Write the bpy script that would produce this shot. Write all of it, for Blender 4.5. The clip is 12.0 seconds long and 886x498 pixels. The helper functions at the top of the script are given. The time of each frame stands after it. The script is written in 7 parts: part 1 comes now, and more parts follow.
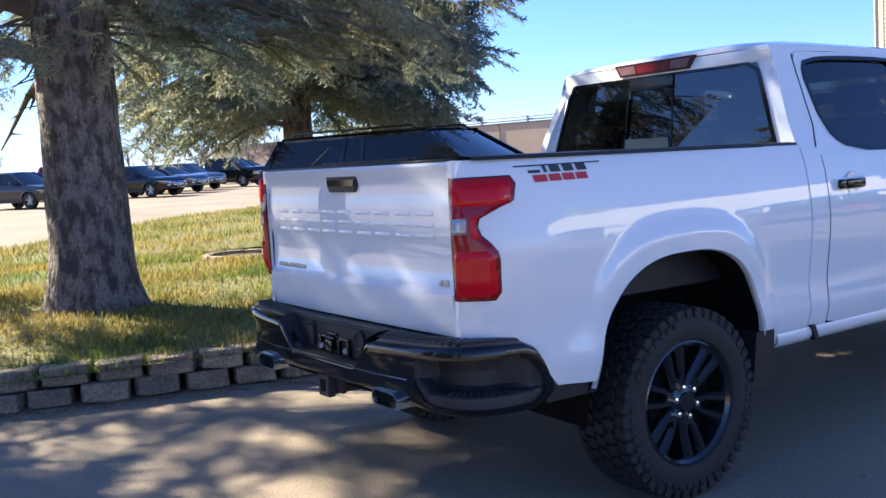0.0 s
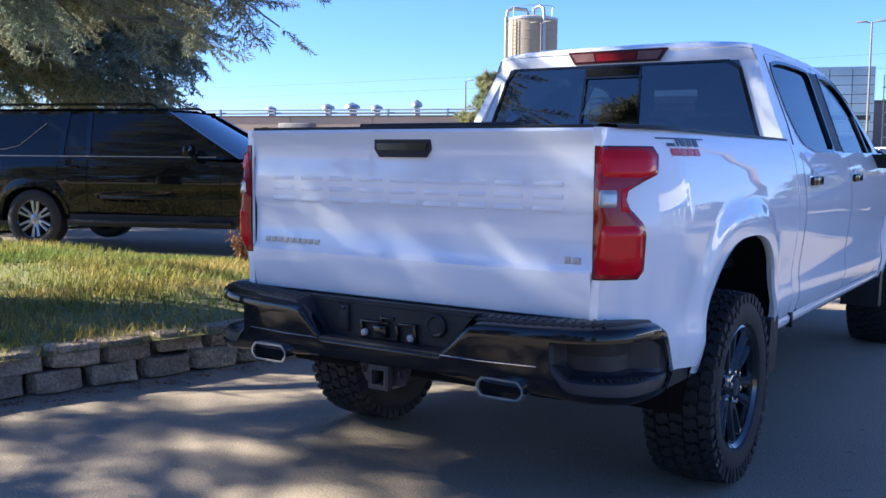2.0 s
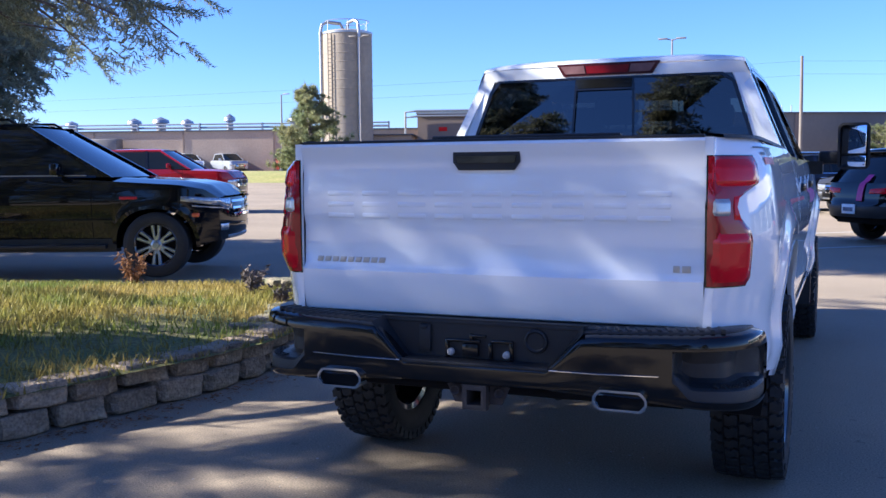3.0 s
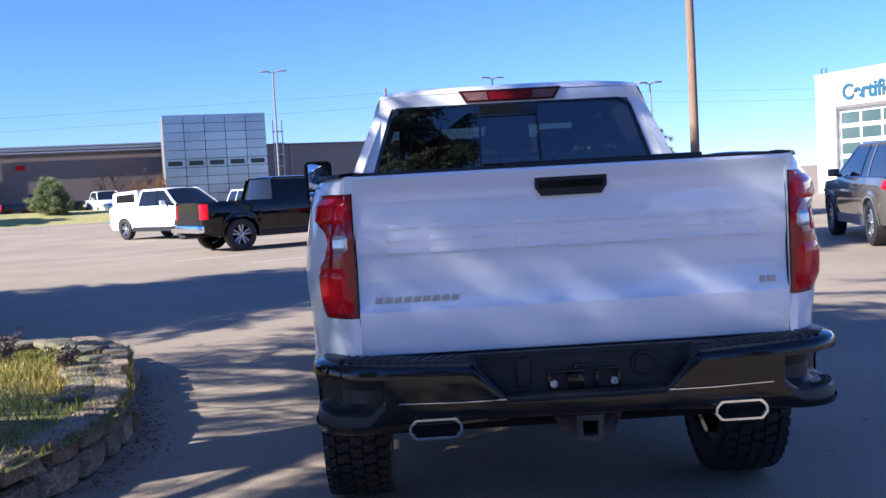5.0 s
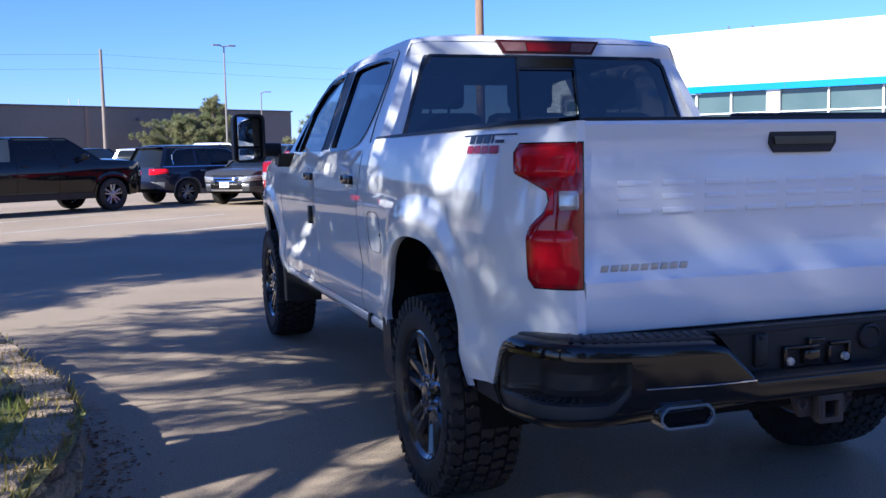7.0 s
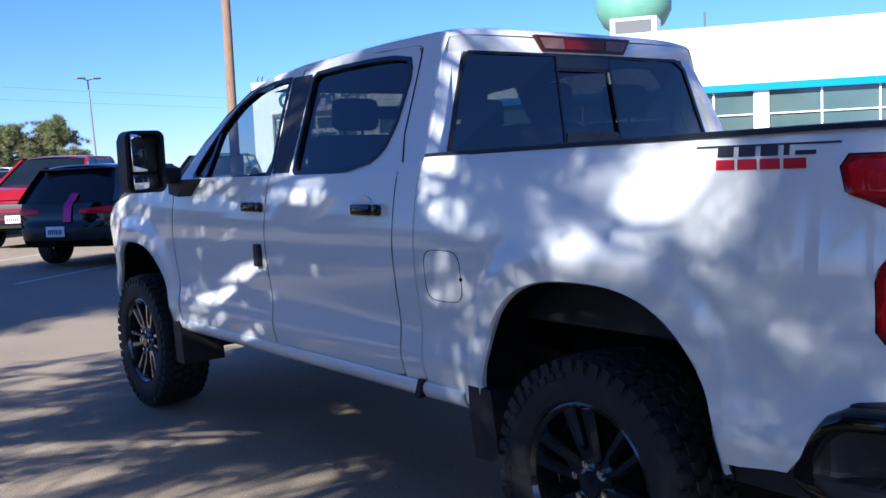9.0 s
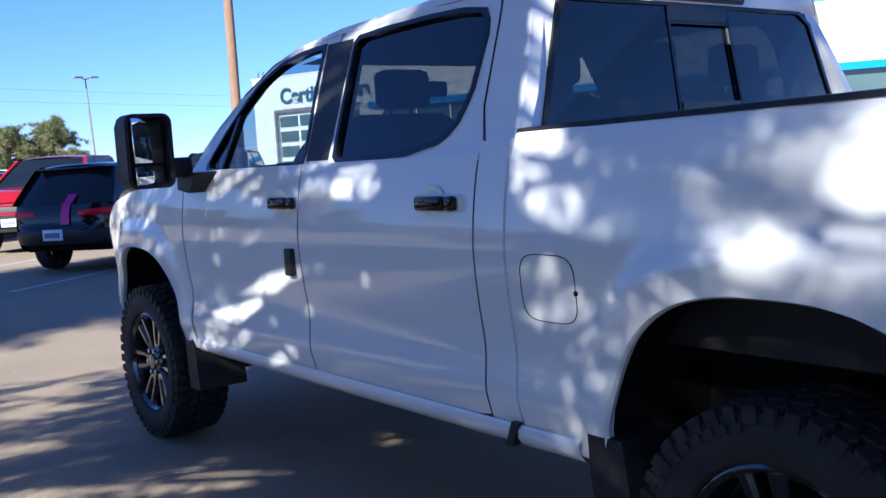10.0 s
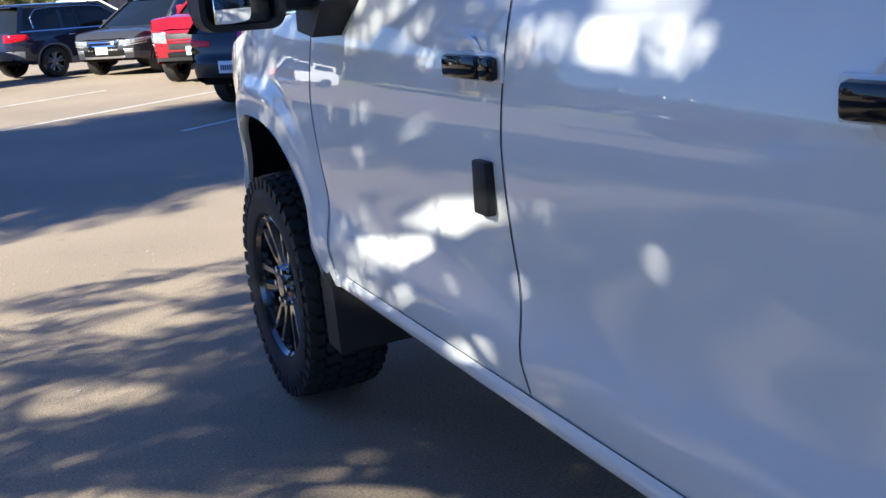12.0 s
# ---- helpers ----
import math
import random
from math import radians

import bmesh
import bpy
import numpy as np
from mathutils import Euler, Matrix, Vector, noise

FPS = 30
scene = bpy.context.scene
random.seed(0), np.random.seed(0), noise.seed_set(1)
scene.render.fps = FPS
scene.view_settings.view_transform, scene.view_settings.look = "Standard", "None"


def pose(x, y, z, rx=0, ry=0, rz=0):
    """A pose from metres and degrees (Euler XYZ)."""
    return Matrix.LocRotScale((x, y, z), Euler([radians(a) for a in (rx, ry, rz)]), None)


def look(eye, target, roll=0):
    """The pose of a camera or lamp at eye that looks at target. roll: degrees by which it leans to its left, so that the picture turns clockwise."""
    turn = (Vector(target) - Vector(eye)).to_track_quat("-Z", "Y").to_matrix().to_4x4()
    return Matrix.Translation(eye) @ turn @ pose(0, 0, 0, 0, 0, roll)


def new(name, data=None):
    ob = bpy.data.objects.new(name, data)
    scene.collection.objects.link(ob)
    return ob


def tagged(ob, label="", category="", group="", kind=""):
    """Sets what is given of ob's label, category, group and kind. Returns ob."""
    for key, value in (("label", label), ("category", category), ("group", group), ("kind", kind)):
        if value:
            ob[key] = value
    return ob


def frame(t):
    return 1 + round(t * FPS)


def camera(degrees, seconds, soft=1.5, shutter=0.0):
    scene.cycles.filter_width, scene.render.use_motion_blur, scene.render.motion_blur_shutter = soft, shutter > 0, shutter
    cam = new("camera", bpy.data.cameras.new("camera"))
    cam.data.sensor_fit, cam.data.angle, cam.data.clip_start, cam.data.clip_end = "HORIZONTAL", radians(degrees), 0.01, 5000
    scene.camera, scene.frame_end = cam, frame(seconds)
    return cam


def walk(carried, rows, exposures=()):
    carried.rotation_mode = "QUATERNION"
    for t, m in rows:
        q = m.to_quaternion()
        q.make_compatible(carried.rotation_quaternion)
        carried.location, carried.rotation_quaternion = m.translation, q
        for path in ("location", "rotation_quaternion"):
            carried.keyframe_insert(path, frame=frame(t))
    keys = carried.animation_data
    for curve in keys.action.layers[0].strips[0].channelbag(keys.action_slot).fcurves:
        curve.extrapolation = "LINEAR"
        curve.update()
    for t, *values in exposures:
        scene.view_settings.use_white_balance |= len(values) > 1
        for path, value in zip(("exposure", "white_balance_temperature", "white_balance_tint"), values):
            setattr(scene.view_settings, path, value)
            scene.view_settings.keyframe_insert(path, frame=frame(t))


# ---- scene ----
cam = camera(48.7, 12.0)
PATH = [
    (0, (3.71, -3.036, 1.46), (2.065, -1.912, 1.278), -3.4),
    (0.5, (3.375, -3.375, 1.44), (1.896, -2.036, 1.294), -2.2),
    (1, (2.978, -3.568, 1.422), (1.642, -2.087, 1.273), -1.6),
    (1.5, (2.584, -3.811, 1.388), (1.384, -2.222, 1.21), -0.0),
    (2, (2.189, -4.002, 1.36), (1.083, -2.347, 1.166), 0.4),
    (2.5, (1.716, -4.179, 1.357), (0.746, -2.44, 1.17), -0.3),
    (3, (1.236, -4.402, 1.358), (0.471, -2.561, 1.191), -0.5),
    (3.5, (0.777, -4.477, 1.393), (0.219, -2.559, 1.286), -2.1),
    (3.7, (0.595, -4.509, 1.369), (0.136, -2.565, 1.268), -2.3),
    (5.3, (-0.83, -4.517, 1.405), (-0.684, -2.527, 1.267), -3.0),
    (5.5, (-0.995, -4.454, 1.378), (-0.795, -2.47, 1.223), -2.7),
    (6, (-1.401, -4.226, 1.376), (-1.058, -2.266, 1.175), -1.5),
    (6.5, (-1.825, -4.001, 1.374), (-1.312, -2.08, 1.162), -1.3),
    (7, (-2.147, -3.654, 1.365), (-1.503, -1.77, 1.168), -1.0),
    (7.2, (-2.272, -3.513, 1.375), (-1.565, -1.651, 1.19), -0.8),
    (8.8, (-3.033, -2.234, 1.398), (-1.867, -0.619, 1.217), -1.8),
    (9, (-3.084, -2.081, 1.408), (-1.881, -0.492, 1.232), -2.4),
    (9.5, (-2.966, -1.668, 1.399), (-1.76, -0.082, 1.225), -3.7),
    (10, (-2.79, -1.235, 1.374), (-1.591, 0.355, 1.188), -3.5),
    (10.5, (-2.55, -0.798, 1.386), (-1.419, 0.837, 1.168), -3.1),
    (11, (-2.284, -0.393, 1.418), (-1.291, 1.32, 1.139), -2.2),
    (11.5, (-2.101, 0.073, 1.39), (-1.217, 1.817, 0.972), -2.7),
    (12, (-1.861, 0.474, 1.378), (-1.047, 2.229, 0.869), -3.8),
]
walk(cam, [(t, look(eye, target, roll)) for t, eye, target, roll in PATH],
     exposures=[(0.0, 2.3, 5200, 27), (1.5, 2.25, 5000, 27), (2.5, 2.17, 4800, 28), (3.5, 1.98, 4750, 33), (6.0, 1.85, 4700, 33), (8.8, 1.65, 4650, 30), (10.0, 1.80, 4700, 29), (11.0, 2.05, 4750, 27), (12.0, 2.12, 4950, 25)])

# ---- light ----
SUN_AZ, SUN_EL = radians(246.5), radians(30.0)
world = bpy.data.worlds.new("world")
scene.world = world
world.use_nodes = True
wn = world.node_tree.nodes
sky = wn.new("ShaderNodeTexSky")
sky.sky_type, sky.sun_disc = "NISHITA", False
sky.sun_elevation, sky.sun_rotation = SUN_EL, SUN_AZ
sky.air_density, sky.dust_density, sky.ozone_density = 1.0, 0.0, 6.0
sky.altitude = 400.0
wn["Background"].inputs["Strength"].default_value = 0.042
world.node_tree.links.new(sky.outputs[0], wn["Background"].inputs["Color"])
sun = new("sun", bpy.data.lights.new("sun", "SUN"))
sun.data.energy, sun.data.angle, sun.data.color = 3.95, radians(0.53), (1.0, 0.85, 0.47)
TRAVEL = Vector((-math.sin(SUN_AZ) * math.cos(SUN_EL), -math.cos(SUN_AZ) * math.cos(SUN_EL), -math.sin(SUN_EL)))
sun.matrix_world = Matrix.Translation((-30, -15, 40)) @ TRAVEL.to_track_quat("-Z", "Y").to_matrix().to_4x4()

rng = np.random.default_rng(7)


# ---- materials ----
def material(name, base, rough=0.5, metal=0.0, coat=0.0, second=None, scale=4.0, fine=None, bump=0.0, bump_scale=None,
             island=0.0, per_object=0.0, rough_var=0.0, spec=0.5, emission=None, strength=0.0, contrast=(0.35, 0.65), stretch=None, glow_through=0.0):
    m = bpy.data.materials.new(name)
    m.use_nodes = True
    n, l = m.node_tree.nodes, m.node_tree.links
    b = n["Principled BSDF"]
    b.inputs["Base Color"].default_value = (*base, 1)
    b.inputs["Roughness"].default_value = rough
    b.inputs["Metallic"].default_value = metal
    b.inputs["Coat Weight"].default_value = coat
    b.inputs["Coat Roughness"].default_value = 0.03
    b.inputs["Specular IOR Level"].default_value = spec
    if emission:
        b.inputs["Emission Color"].default_value = (*emission, 1)
        b.inputs["Emission Strength"].default_value = strength
    co = n.new("ShaderNodeTexCoord")
    src = co.outputs["Object"]
    if stretch:
        mp = n.new("ShaderNodeMapping")
        mp.inputs["Scale"].default_value = stretch
        l.new(src, mp.inputs["Vector"])
        src = mp.outputs["Vector"]
    colour = None
    if second:
        t = n.new("ShaderNodeTexNoise")
        t.inputs["Scale"].default_value, t.inputs["Detail"].default_value = scale, 6
        l.new(src, t.inputs["Vector"])
        r = n.new("ShaderNodeValToRGB")
        r.color_ramp.elements[0].position, r.color_ramp.elements[1].position = contrast
        r.color_ramp.elements[0].color, r.color_ramp.elements[1].color = (*base, 1), (*second, 1)
        l.new(t.outputs["Fac"], r.inputs["Fac"])
        colour = r.outputs["Color"]
        if fine:
            t2 = n.new("ShaderNodeTexNoise")
            t2.inputs["Scale"].default_value, t2.inputs["Detail"].default_value = fine[0], 3
            l.new(src, t2.inputs["Vector"])
            mr = n.new("ShaderNodeMapRange")
            mr.inputs["From Min"].default_value, mr.inputs["From Max"].default_value = 0.3, 0.7
            mr.inputs["To Min"].default_value, mr.inputs["To Max"].default_value = 1 - fine[1], 1 + fine[1]
            l.new(t2.outputs["Fac"], mr.inputs["Value"])
            mx = n.new("ShaderNodeVectorMath")
            mx.operation = "SCALE"
            l.new(colour, mx.inputs[0])
            l.new(mr.outputs[0], mx.inputs["Scale"])
            colour = mx.outputs["Vector"]
        if rough_var:
            rr = n.new("ShaderNodeMapRange")
            rr.inputs["To Min"].default_value, rr.inputs["To Max"].default_value = rough - rough_var, rough + rough_var
            l.new(t.outputs["Fac"], rr.inputs["Value"])
            l.new(rr.outputs[0], b.inputs["Roughness"])
    if island or per_object:
        src2 = n.new("ShaderNodeNewGeometry").outputs["Random Per Island"] if island else n.new("ShaderNodeObjectInfo").outputs["Random"]
        k = island or per_object
        mr = n.new("ShaderNodeMapRange")
        mr.inputs["To Min"].default_value, mr.inputs["To Max"].default_value = 1 - k, 1 + k
        l.new(src2, mr.inputs["Value"])
        mx = n.new("ShaderNodeVectorMath")
        mx.operation = "SCALE"
        if colour:
            l.new(colour, mx.inputs[0])
        else:
            mx.inputs[0].default_value = base
        l.new(mr.outputs[0], mx.inputs["Scale"])
        colour = mx.outputs["Vector"]
    if colour:
        l.new(colour, b.inputs["Base Color"])
    if glow_through:
        tl, mxs = n.new("ShaderNodeBsdfTranslucent"), n.new("ShaderNodeMixShader")
        tl.inputs["Color"].default_value = (*base, 1)
        if colour:
            l.new(colour, tl.inputs["Color"])
        mxs.inputs[0].default_value = glow_through
        l.new(b.outputs[0], mxs.inputs[1])
        l.new(tl.outputs[0], mxs.inputs[2])
        l.new(mxs.outputs[0], n["Material Output"].inputs["Surface"])
    if bump:
        t3 = n.new("ShaderNodeTexNoise")
        t3.inputs["Scale"].default_value, t3.inputs["Detail"].default_value = bump_scale or scale * 4, 5
        l.new(src, t3.inputs["Vector"])
        bp = n.new("ShaderNodeBump")
        bp.inputs["Strength"].default_value, bp.inputs["Distance"].default_value = 1.0, bump
        l.new(t3.outputs["Fac"], bp.inputs["Height"])
        l.new(bp.outputs["Normal"], b.inputs["Normal"])
    return m


def glass_material(name, tint, rough=0.0, mirror=0.08):
    """Tinted pane: lets tinted light straight through, and mirrors by Fresnel."""
    m = bpy.data.materials.new(name)
    m.use_nodes = True
    n, l = m.node_tree.nodes, m.node_tree.links
    n.remove(n["Principled BSDF"])
    tr = n.new("ShaderNodeBsdfTransparent")
    tr.inputs["Color"].default_value = (*tint, 1)
    gl = n.new("ShaderNodeBsdfGlossy")
    gl.inputs["Roughness"].default_value = rough
    lw = n.new("ShaderNodeLayerWeight")
    lw.inputs["Blend"].default_value = 0.5
    pw = n.new("ShaderNodeMath")
    pw.operation, pw.inputs[1].default_value = "POWER", 5.0
    l.new(lw.outputs["Facing"], pw.inputs[0])
    fr = n.new("ShaderNodeMath")
    fr.operation, fr.inputs[1].default_value, fr.inputs[2].default_value = "MULTIPLY_ADD", 1 - mirror, mirror
    l.new(pw.outputs[0], fr.inputs[0])
    mx = n.new("ShaderNodeMixShader")
    l.new(fr.outputs[0], mx.inputs[0])
    l.new(tr.outputs[0], mx.inputs[1])
    l.new(gl.outputs[0], mx.inputs[2])
    l.new(mx.outputs[0], n["Material Output"].inputs["Surface"])
    return m


ASPHALT = material("asphalt", (0.262, 0.214, 0.153), 0.88, second=(0.332, 0.270, 0.192), scale=0.35, fine=(110, 0.32), bump=0.004, bump_scale=160, spec=0.3)


def speckle(m):
    """Adds soft-edged stains and sparse pale and dark grit to a ground material."""
    n, l = m.node_tree.nodes, m.node_tree.links
    b = n["Principled BSDF"]
    colour = b.inputs["Base Color"].links[0].from_socket
    co = n.new("ShaderNodeTexCoord").outputs["Object"]
    for scale, lo, hi, value, detail in ((1.7, .66, .76, .80, 4), (9.0, .70, .74, .74, 2), (38.0, .735, .75, .55, 1), (52.0, .745, .76, 1.7, 1)):
        t = n.new("ShaderNodeTexNoise")
        t.inputs["Scale"].default_value, t.inputs["Detail"].default_value = scale, detail
        l.new(co, t.inputs["Vector"])
        mr = n.new("ShaderNodeMapRange")
        mr.inputs["From Min"].default_value, mr.inputs["From Max"].default_value = lo, hi
        mr.inputs["To Min"].default_value, mr.inputs["To Max"].default_value = 1.0, value
        l.new(t.outputs["Fac"], mr.inputs["Value"])
        mx = n.new("ShaderNodeVectorMath")
        mx.operation = "SCALE"
        l.new(colour, mx.inputs[0])
        l.new(mr.outputs[0], mx.inputs["Scale"])
        colour = mx.outputs["Vector"]
    l.new(colour, b.inputs["Base Color"])


speckle(ASPHALT)
PAINT = material("white_paint", (0.82, 0.84, 0.85), 0.6, coat=1.0, second=(0.81, 0.83, 0.84), scale=0.7, spec=0.0)
PAINT.node_tree.nodes["Principled BSDF"].inputs["Coat IOR"].default_value = 1.65
PAINT.node_tree.nodes["Principled BSDF"].inputs["Coat Roughness"].default_value = 0.012
BLACK_PAINT = material("black_paint", (0.004, 0.0045, 0.006), 0.4, coat=0.85, second=(0.006, 0.007, 0.009), scale=1, spec=0.0)
BLUE_PAINT = material("blue_paint", (0.012, 0.016, 0.035), 0.4, coat=0.85, second=(0.016, 0.02, 0.04), scale=1, spec=0.0)
RED_PAINT = material("red_paint", (0.22, 0.007, 0.014), 0.25, coat=0.9, second=(0.25, 0.010, 0.016), scale=1, spec=0.0)
GREY_PAINT = material("grey_paint", (0.034, 0.036, 0.041), 0.3, coat=0.9, second=(0.042, 0.044, 0.05), scale=1, spec=0.0)
SILVER_PAINT = material("silver_paint", (0.42, 0.45, 0.50), 0.3, metal=0.3, coat=1.0, second=(0.38, 0.41, 0.46), scale=1)
SLATE_PAINT = material("slate_paint", (0.085, 0.095, 0.125), 0.3, coat=0.9, second=(0.10, 0.11, 0.14), scale=1, spec=0.1)
TAN_PAINT = material("bronze_paint", (0.11, 0.10, 0.085), 0.3, metal=0.2, coat=1.0, second=(0.13, 0.12, 0.10), scale=1, spec=0.1)
GLOSS_BLACK = material("gloss_black", (0.006, 0.006, 0.0065), 0.06, second=(0.009, 0.009, 0.0095), scale=3, spec=0.45)
MATTE_BLACK = material("black_plastic", (0.014, 0.0145, 0.016), 0.48, second=(0.019, 0.0195, 0.021), scale=6, bump=0.0008, bump_scale=900, spec=0.35)
STEP_BLACK = material("grained_step_plastic", (0.016, 0.0165, 0.018), 0.42, second=(0.022, 0.0225, 0.025), scale=9, bump=0.001, bump_scale=700, spec=0.45)
CLAD_GREY = material("grey_cladding", (0.15, 0.155, 0.165), 0.5, second=(0.12, 0.125, 0.13), scale=3)
DARK = material("dark_liner", (0.006, 0.006, 0.007), 0.9, second=(0.010, 0.010, 0.010), scale=5, spec=0.1)
RUBBER = material("tyre_rubber", (0.011, 0.011, 0.012), 0.7, second=(0.018, 0.0175, 0.017), scale=7, fine=(60, 0.2), bump=0.001, bump_scale=200)
CHROME = material("chrome", (0.90, 0.91, 0.93), 0.06, metal=1.0, second=(0.84, 0.85, 0.87), scale=9)
RIM_GREY = material("machined_rim", (0.42, 0.45, 0.49), 0.30, metal=0.85, second=(0.34, 0.37, 0.41), scale=12)
RIM_BLACK = material("black_rim", (0.010, 0.010, 0.012), 0.12, coat=0.8, second=(0.014, 0.014, 0.016), scale=8)
SATIN = material("satin_trim", (0.55, 0.56, 0.58), 0.35, metal=0.9, second=(0.48, 0.49, 0.51), scale=9)
STEEL = material("galvanised", (0.42, 0.43, 0.44), 0.42, metal=0.8, second=(0.36, 0.37, 0.38), scale=5)
RUSTY = material("frame_steel", (0.030, 0.028, 0.027), 0.7, second=(0.06, 0.045, 0.038), scale=9)
RED_LENS = material("red_lens", (0.62, 0.006, 0.014), 0.10, coat=0.35, second=(0.50, 0.005, 0.012), scale=6, spec=0.15)
DEEP_RED = material("deep_red_lens", (0.26, 0.003, 0.008), 0.10, coat=0.6, second=(0.30, 0.004, 0.010), scale=6, spec=0.2)
SMOKED_LENS = material("smoked_lens", (0.20, 0.11, 0.11), 0.20, second=(0.14, 0.07, 0.07), scale=12, spec=0.3)
STOP_RED = material("stop_lamp_red", (0.20, 0.006, 0.010), 0.25, second=(0.15, 0.005, 0.008), scale=12, spec=0.25)
STOP_DARK = material("stop_lamp_housing", (0.045, 0.008, 0.010), 0.25, second=(0.06, 0.01, 0.012), scale=12, spec=0.25)
CLEAR_LENS = material("clear_lens", (0.55, 0.54, 0.53), 0.12, coat=1.0, second=(0.42, 0.42, 0.42), scale=25, metal=0.4)
AMBER = material("amber_lens", (0.75, 0.12, 0.03), 0.2, coat=1.0)
HEADLAMP = material("headlamp_lens", (0.50, 0.52, 0.55), 0.1, coat=1.0, second=(0.25, 0.26, 0.28), scale=14, metal=0.5)
PRIVACY = glass_material("privacy_glass", (0.08, 0.088, 0.092), mirror=0.10)
FRONT_GLASS = glass_material("window_glass", (0.62, 0.68, 0.68))
CAR_GLASS = material("dark_car_glass", (0.009, 0.011, 0.012), 0.03, second=(0.012, 0.014, 0.015), scale=2, spec=0.35)
SCREEN = material("windscreen_glass", (0.010, 0.013, 0.015), 0.03, second=(0.007, 0.010, 0.011), scale=2, spec=0.5)
MIRROR = material("mirror_glass", (0.85, 0.86, 0.87), 0.01, metal=1.0)
FABRIC = material("seat_cloth", (0.022, 0.023, 0.026), 0.9, second=(0.03, 0.03, 0.034), scale=30)
HEADLINER = material("headliner", (0.32, 0.31, 0.30), 0.95, second=(0.29, 0.28, 0.27), scale=9)
BADGE_DARK = material("badge_graphite", (0.03, 0.032, 0.038), 0.4)
BADGE_RED = material("badge_red", (0.50, 0.012, 0.018), 0.35)
BADGE_PALE = material("badge_satin", (0.50, 0.47, 0.41), 0.35, metal=0.4)
PLATE = material("number_plate", (0.60, 0.66, 0.72), 0.4, second=(0.66, 0.70, 0.74), scale=8)
PLATE_INK = material("plate_ink", (0.05, 0.07, 0.14), 0.5)
MAGENTA = material("magenta_ribbon", (0.56, 0.012, 0.20), 0.4, second=(0.46, 0.012, 0.17), scale=5)
GRASS_SOIL = material("grass_soil", (0.22, 0.18, 0.065), 0.95, second=(0.14, 0.165, 0.04), scale=1.3, fine=(35, 0.4), bump=0.02, bump_scale=30)
BLADE = material("grass_blade", (0.15, 0.20, 0.030), 0.75, second=(0.36, 0.28, 0.065), scale=0.9, island=0.45, contrast=(0.38, 0.58), glow_through=0.4)
VERGE = material("verge_grass", (0.24, 0.25, 0.06), 0.95, second=(0.34, 0.30, 0.10), scale=0.4, fine=(6, 0.3))
MOSSY = material("mossy_cap_stone", (0.26, 0.22, 0.15), 0.95, second=(0.12, 0.13, 0.07), scale=5, fine=(70, 0.35), bump=0.03, bump_scale=40, per_object=0.25)
STONE = material("wall_block", (0.40, 0.31, 0.205), 0.92, second=(0.25, 0.195, 0.135), scale=7, fine=(60, 0.35), bump=0.035, bump_scale=34, per_object=0.25)
SOIL = material("soil", (0.055, 0.042, 0.032), 0.95, second=(0.09, 0.07, 0.05), scale=12, bump=0.02, bump_scale=60)
BARK = material("bark", (0.25, 0.205, 0.170), 0.95, second=(0.085, 0.068, 0.058), scale=13, fine=(60, 0.4), bump=0.09, bump_scale=24, stretch=(1, 1, 0.5), contrast=(0.42, 0.58))
TWIG = material("twig", (0.13, 0.10, 0.08), 0.95, second=(0.09, 0.07, 0.056), scale=14)
NEEDLE = material("spruce_needles", (0.175, 0.235, 0.200), 0.6, second=(0.31, 0.29, 0.16), scale=0.55, island=0.35, contrast=(0.4, 0.62), glow_through=0.5)
PINE = material("pine_needles", (0.20, 0.245, 0.11), 0.6, second=(0.31, 0.30, 0.14), scale=0.6, island=0.4, glow_through=0.5)
DRY_LEAF = material("dry_leaves", (0.28, 0.13, 0.05), 0.8, second=(0.20, 0.11, 0.05), scale=2, island=0.4, glow_through=0.4)
BARE = material("bare_twigs", (0.17, 0.14, 0.115), 0.9, second=(0.13, 0.10, 0.085), scale=2, island=0.25)
LINE = material("road_marking", (0.62, 0.60, 0.55), 0.8, second=(0.42, 0.40, 0.36), scale=6, fine=(60, 0.2))
WOODPOLE = material("pole_wood", (0.27, 0.175, 0.108), 0.85, second=(0.20, 0.13, 0.082), scale=3, stretch=(4, 4, 0.25), fine=(30, 0.2))
WEATHERED = material("weathered_wood", (0.235, 0.205, 0.175), 0.9, second=(0.17, 0.145, 0.12), scale=3, stretch=(4, 4, 0.25), fine=(30, 0.2))
POLE_METAL = material("pole_metal", (0.24, 0.22, 0.20), 0.6, metal=0.4, second=(0.19, 0.175, 0.16), scale=2)
CABLE = material("cable", (0.03, 0.03, 0.032), 0.7)
WHITE_WALL = material("white_cladding", (0.80, 0.80, 0.79), 0.5, second=(0.77, 0.77, 0.76), scale=0.6)
BLUE_BAND = material("blue_band", (0.005, 0.22, 0.62), 0.35, second=(0.006, 0.20, 0.58), scale=1)
SIGN_BLUE = material("sign_letters", (0.03, 0.10, 0.16), 0.4)
SHOPGLASS = material("shop_glass", (0.06, 0.10, 0.10), 0.05, second=(0.09, 0.13, 0.13), scale=0.4, spec=0.7)
TANBRICK = material("tan_wall", (0.44, 0.345, 0.26), 0.9, second=(0.40, 0.31, 0.235), scale=0.5, fine=(7, 0.08))
GREYWALL = material("grey_cladding", (0.175, 0.16, 0.145), 0.75, second=(0.16, 0.147, 0.134), scale=0.25, fine=(3, 0.05))
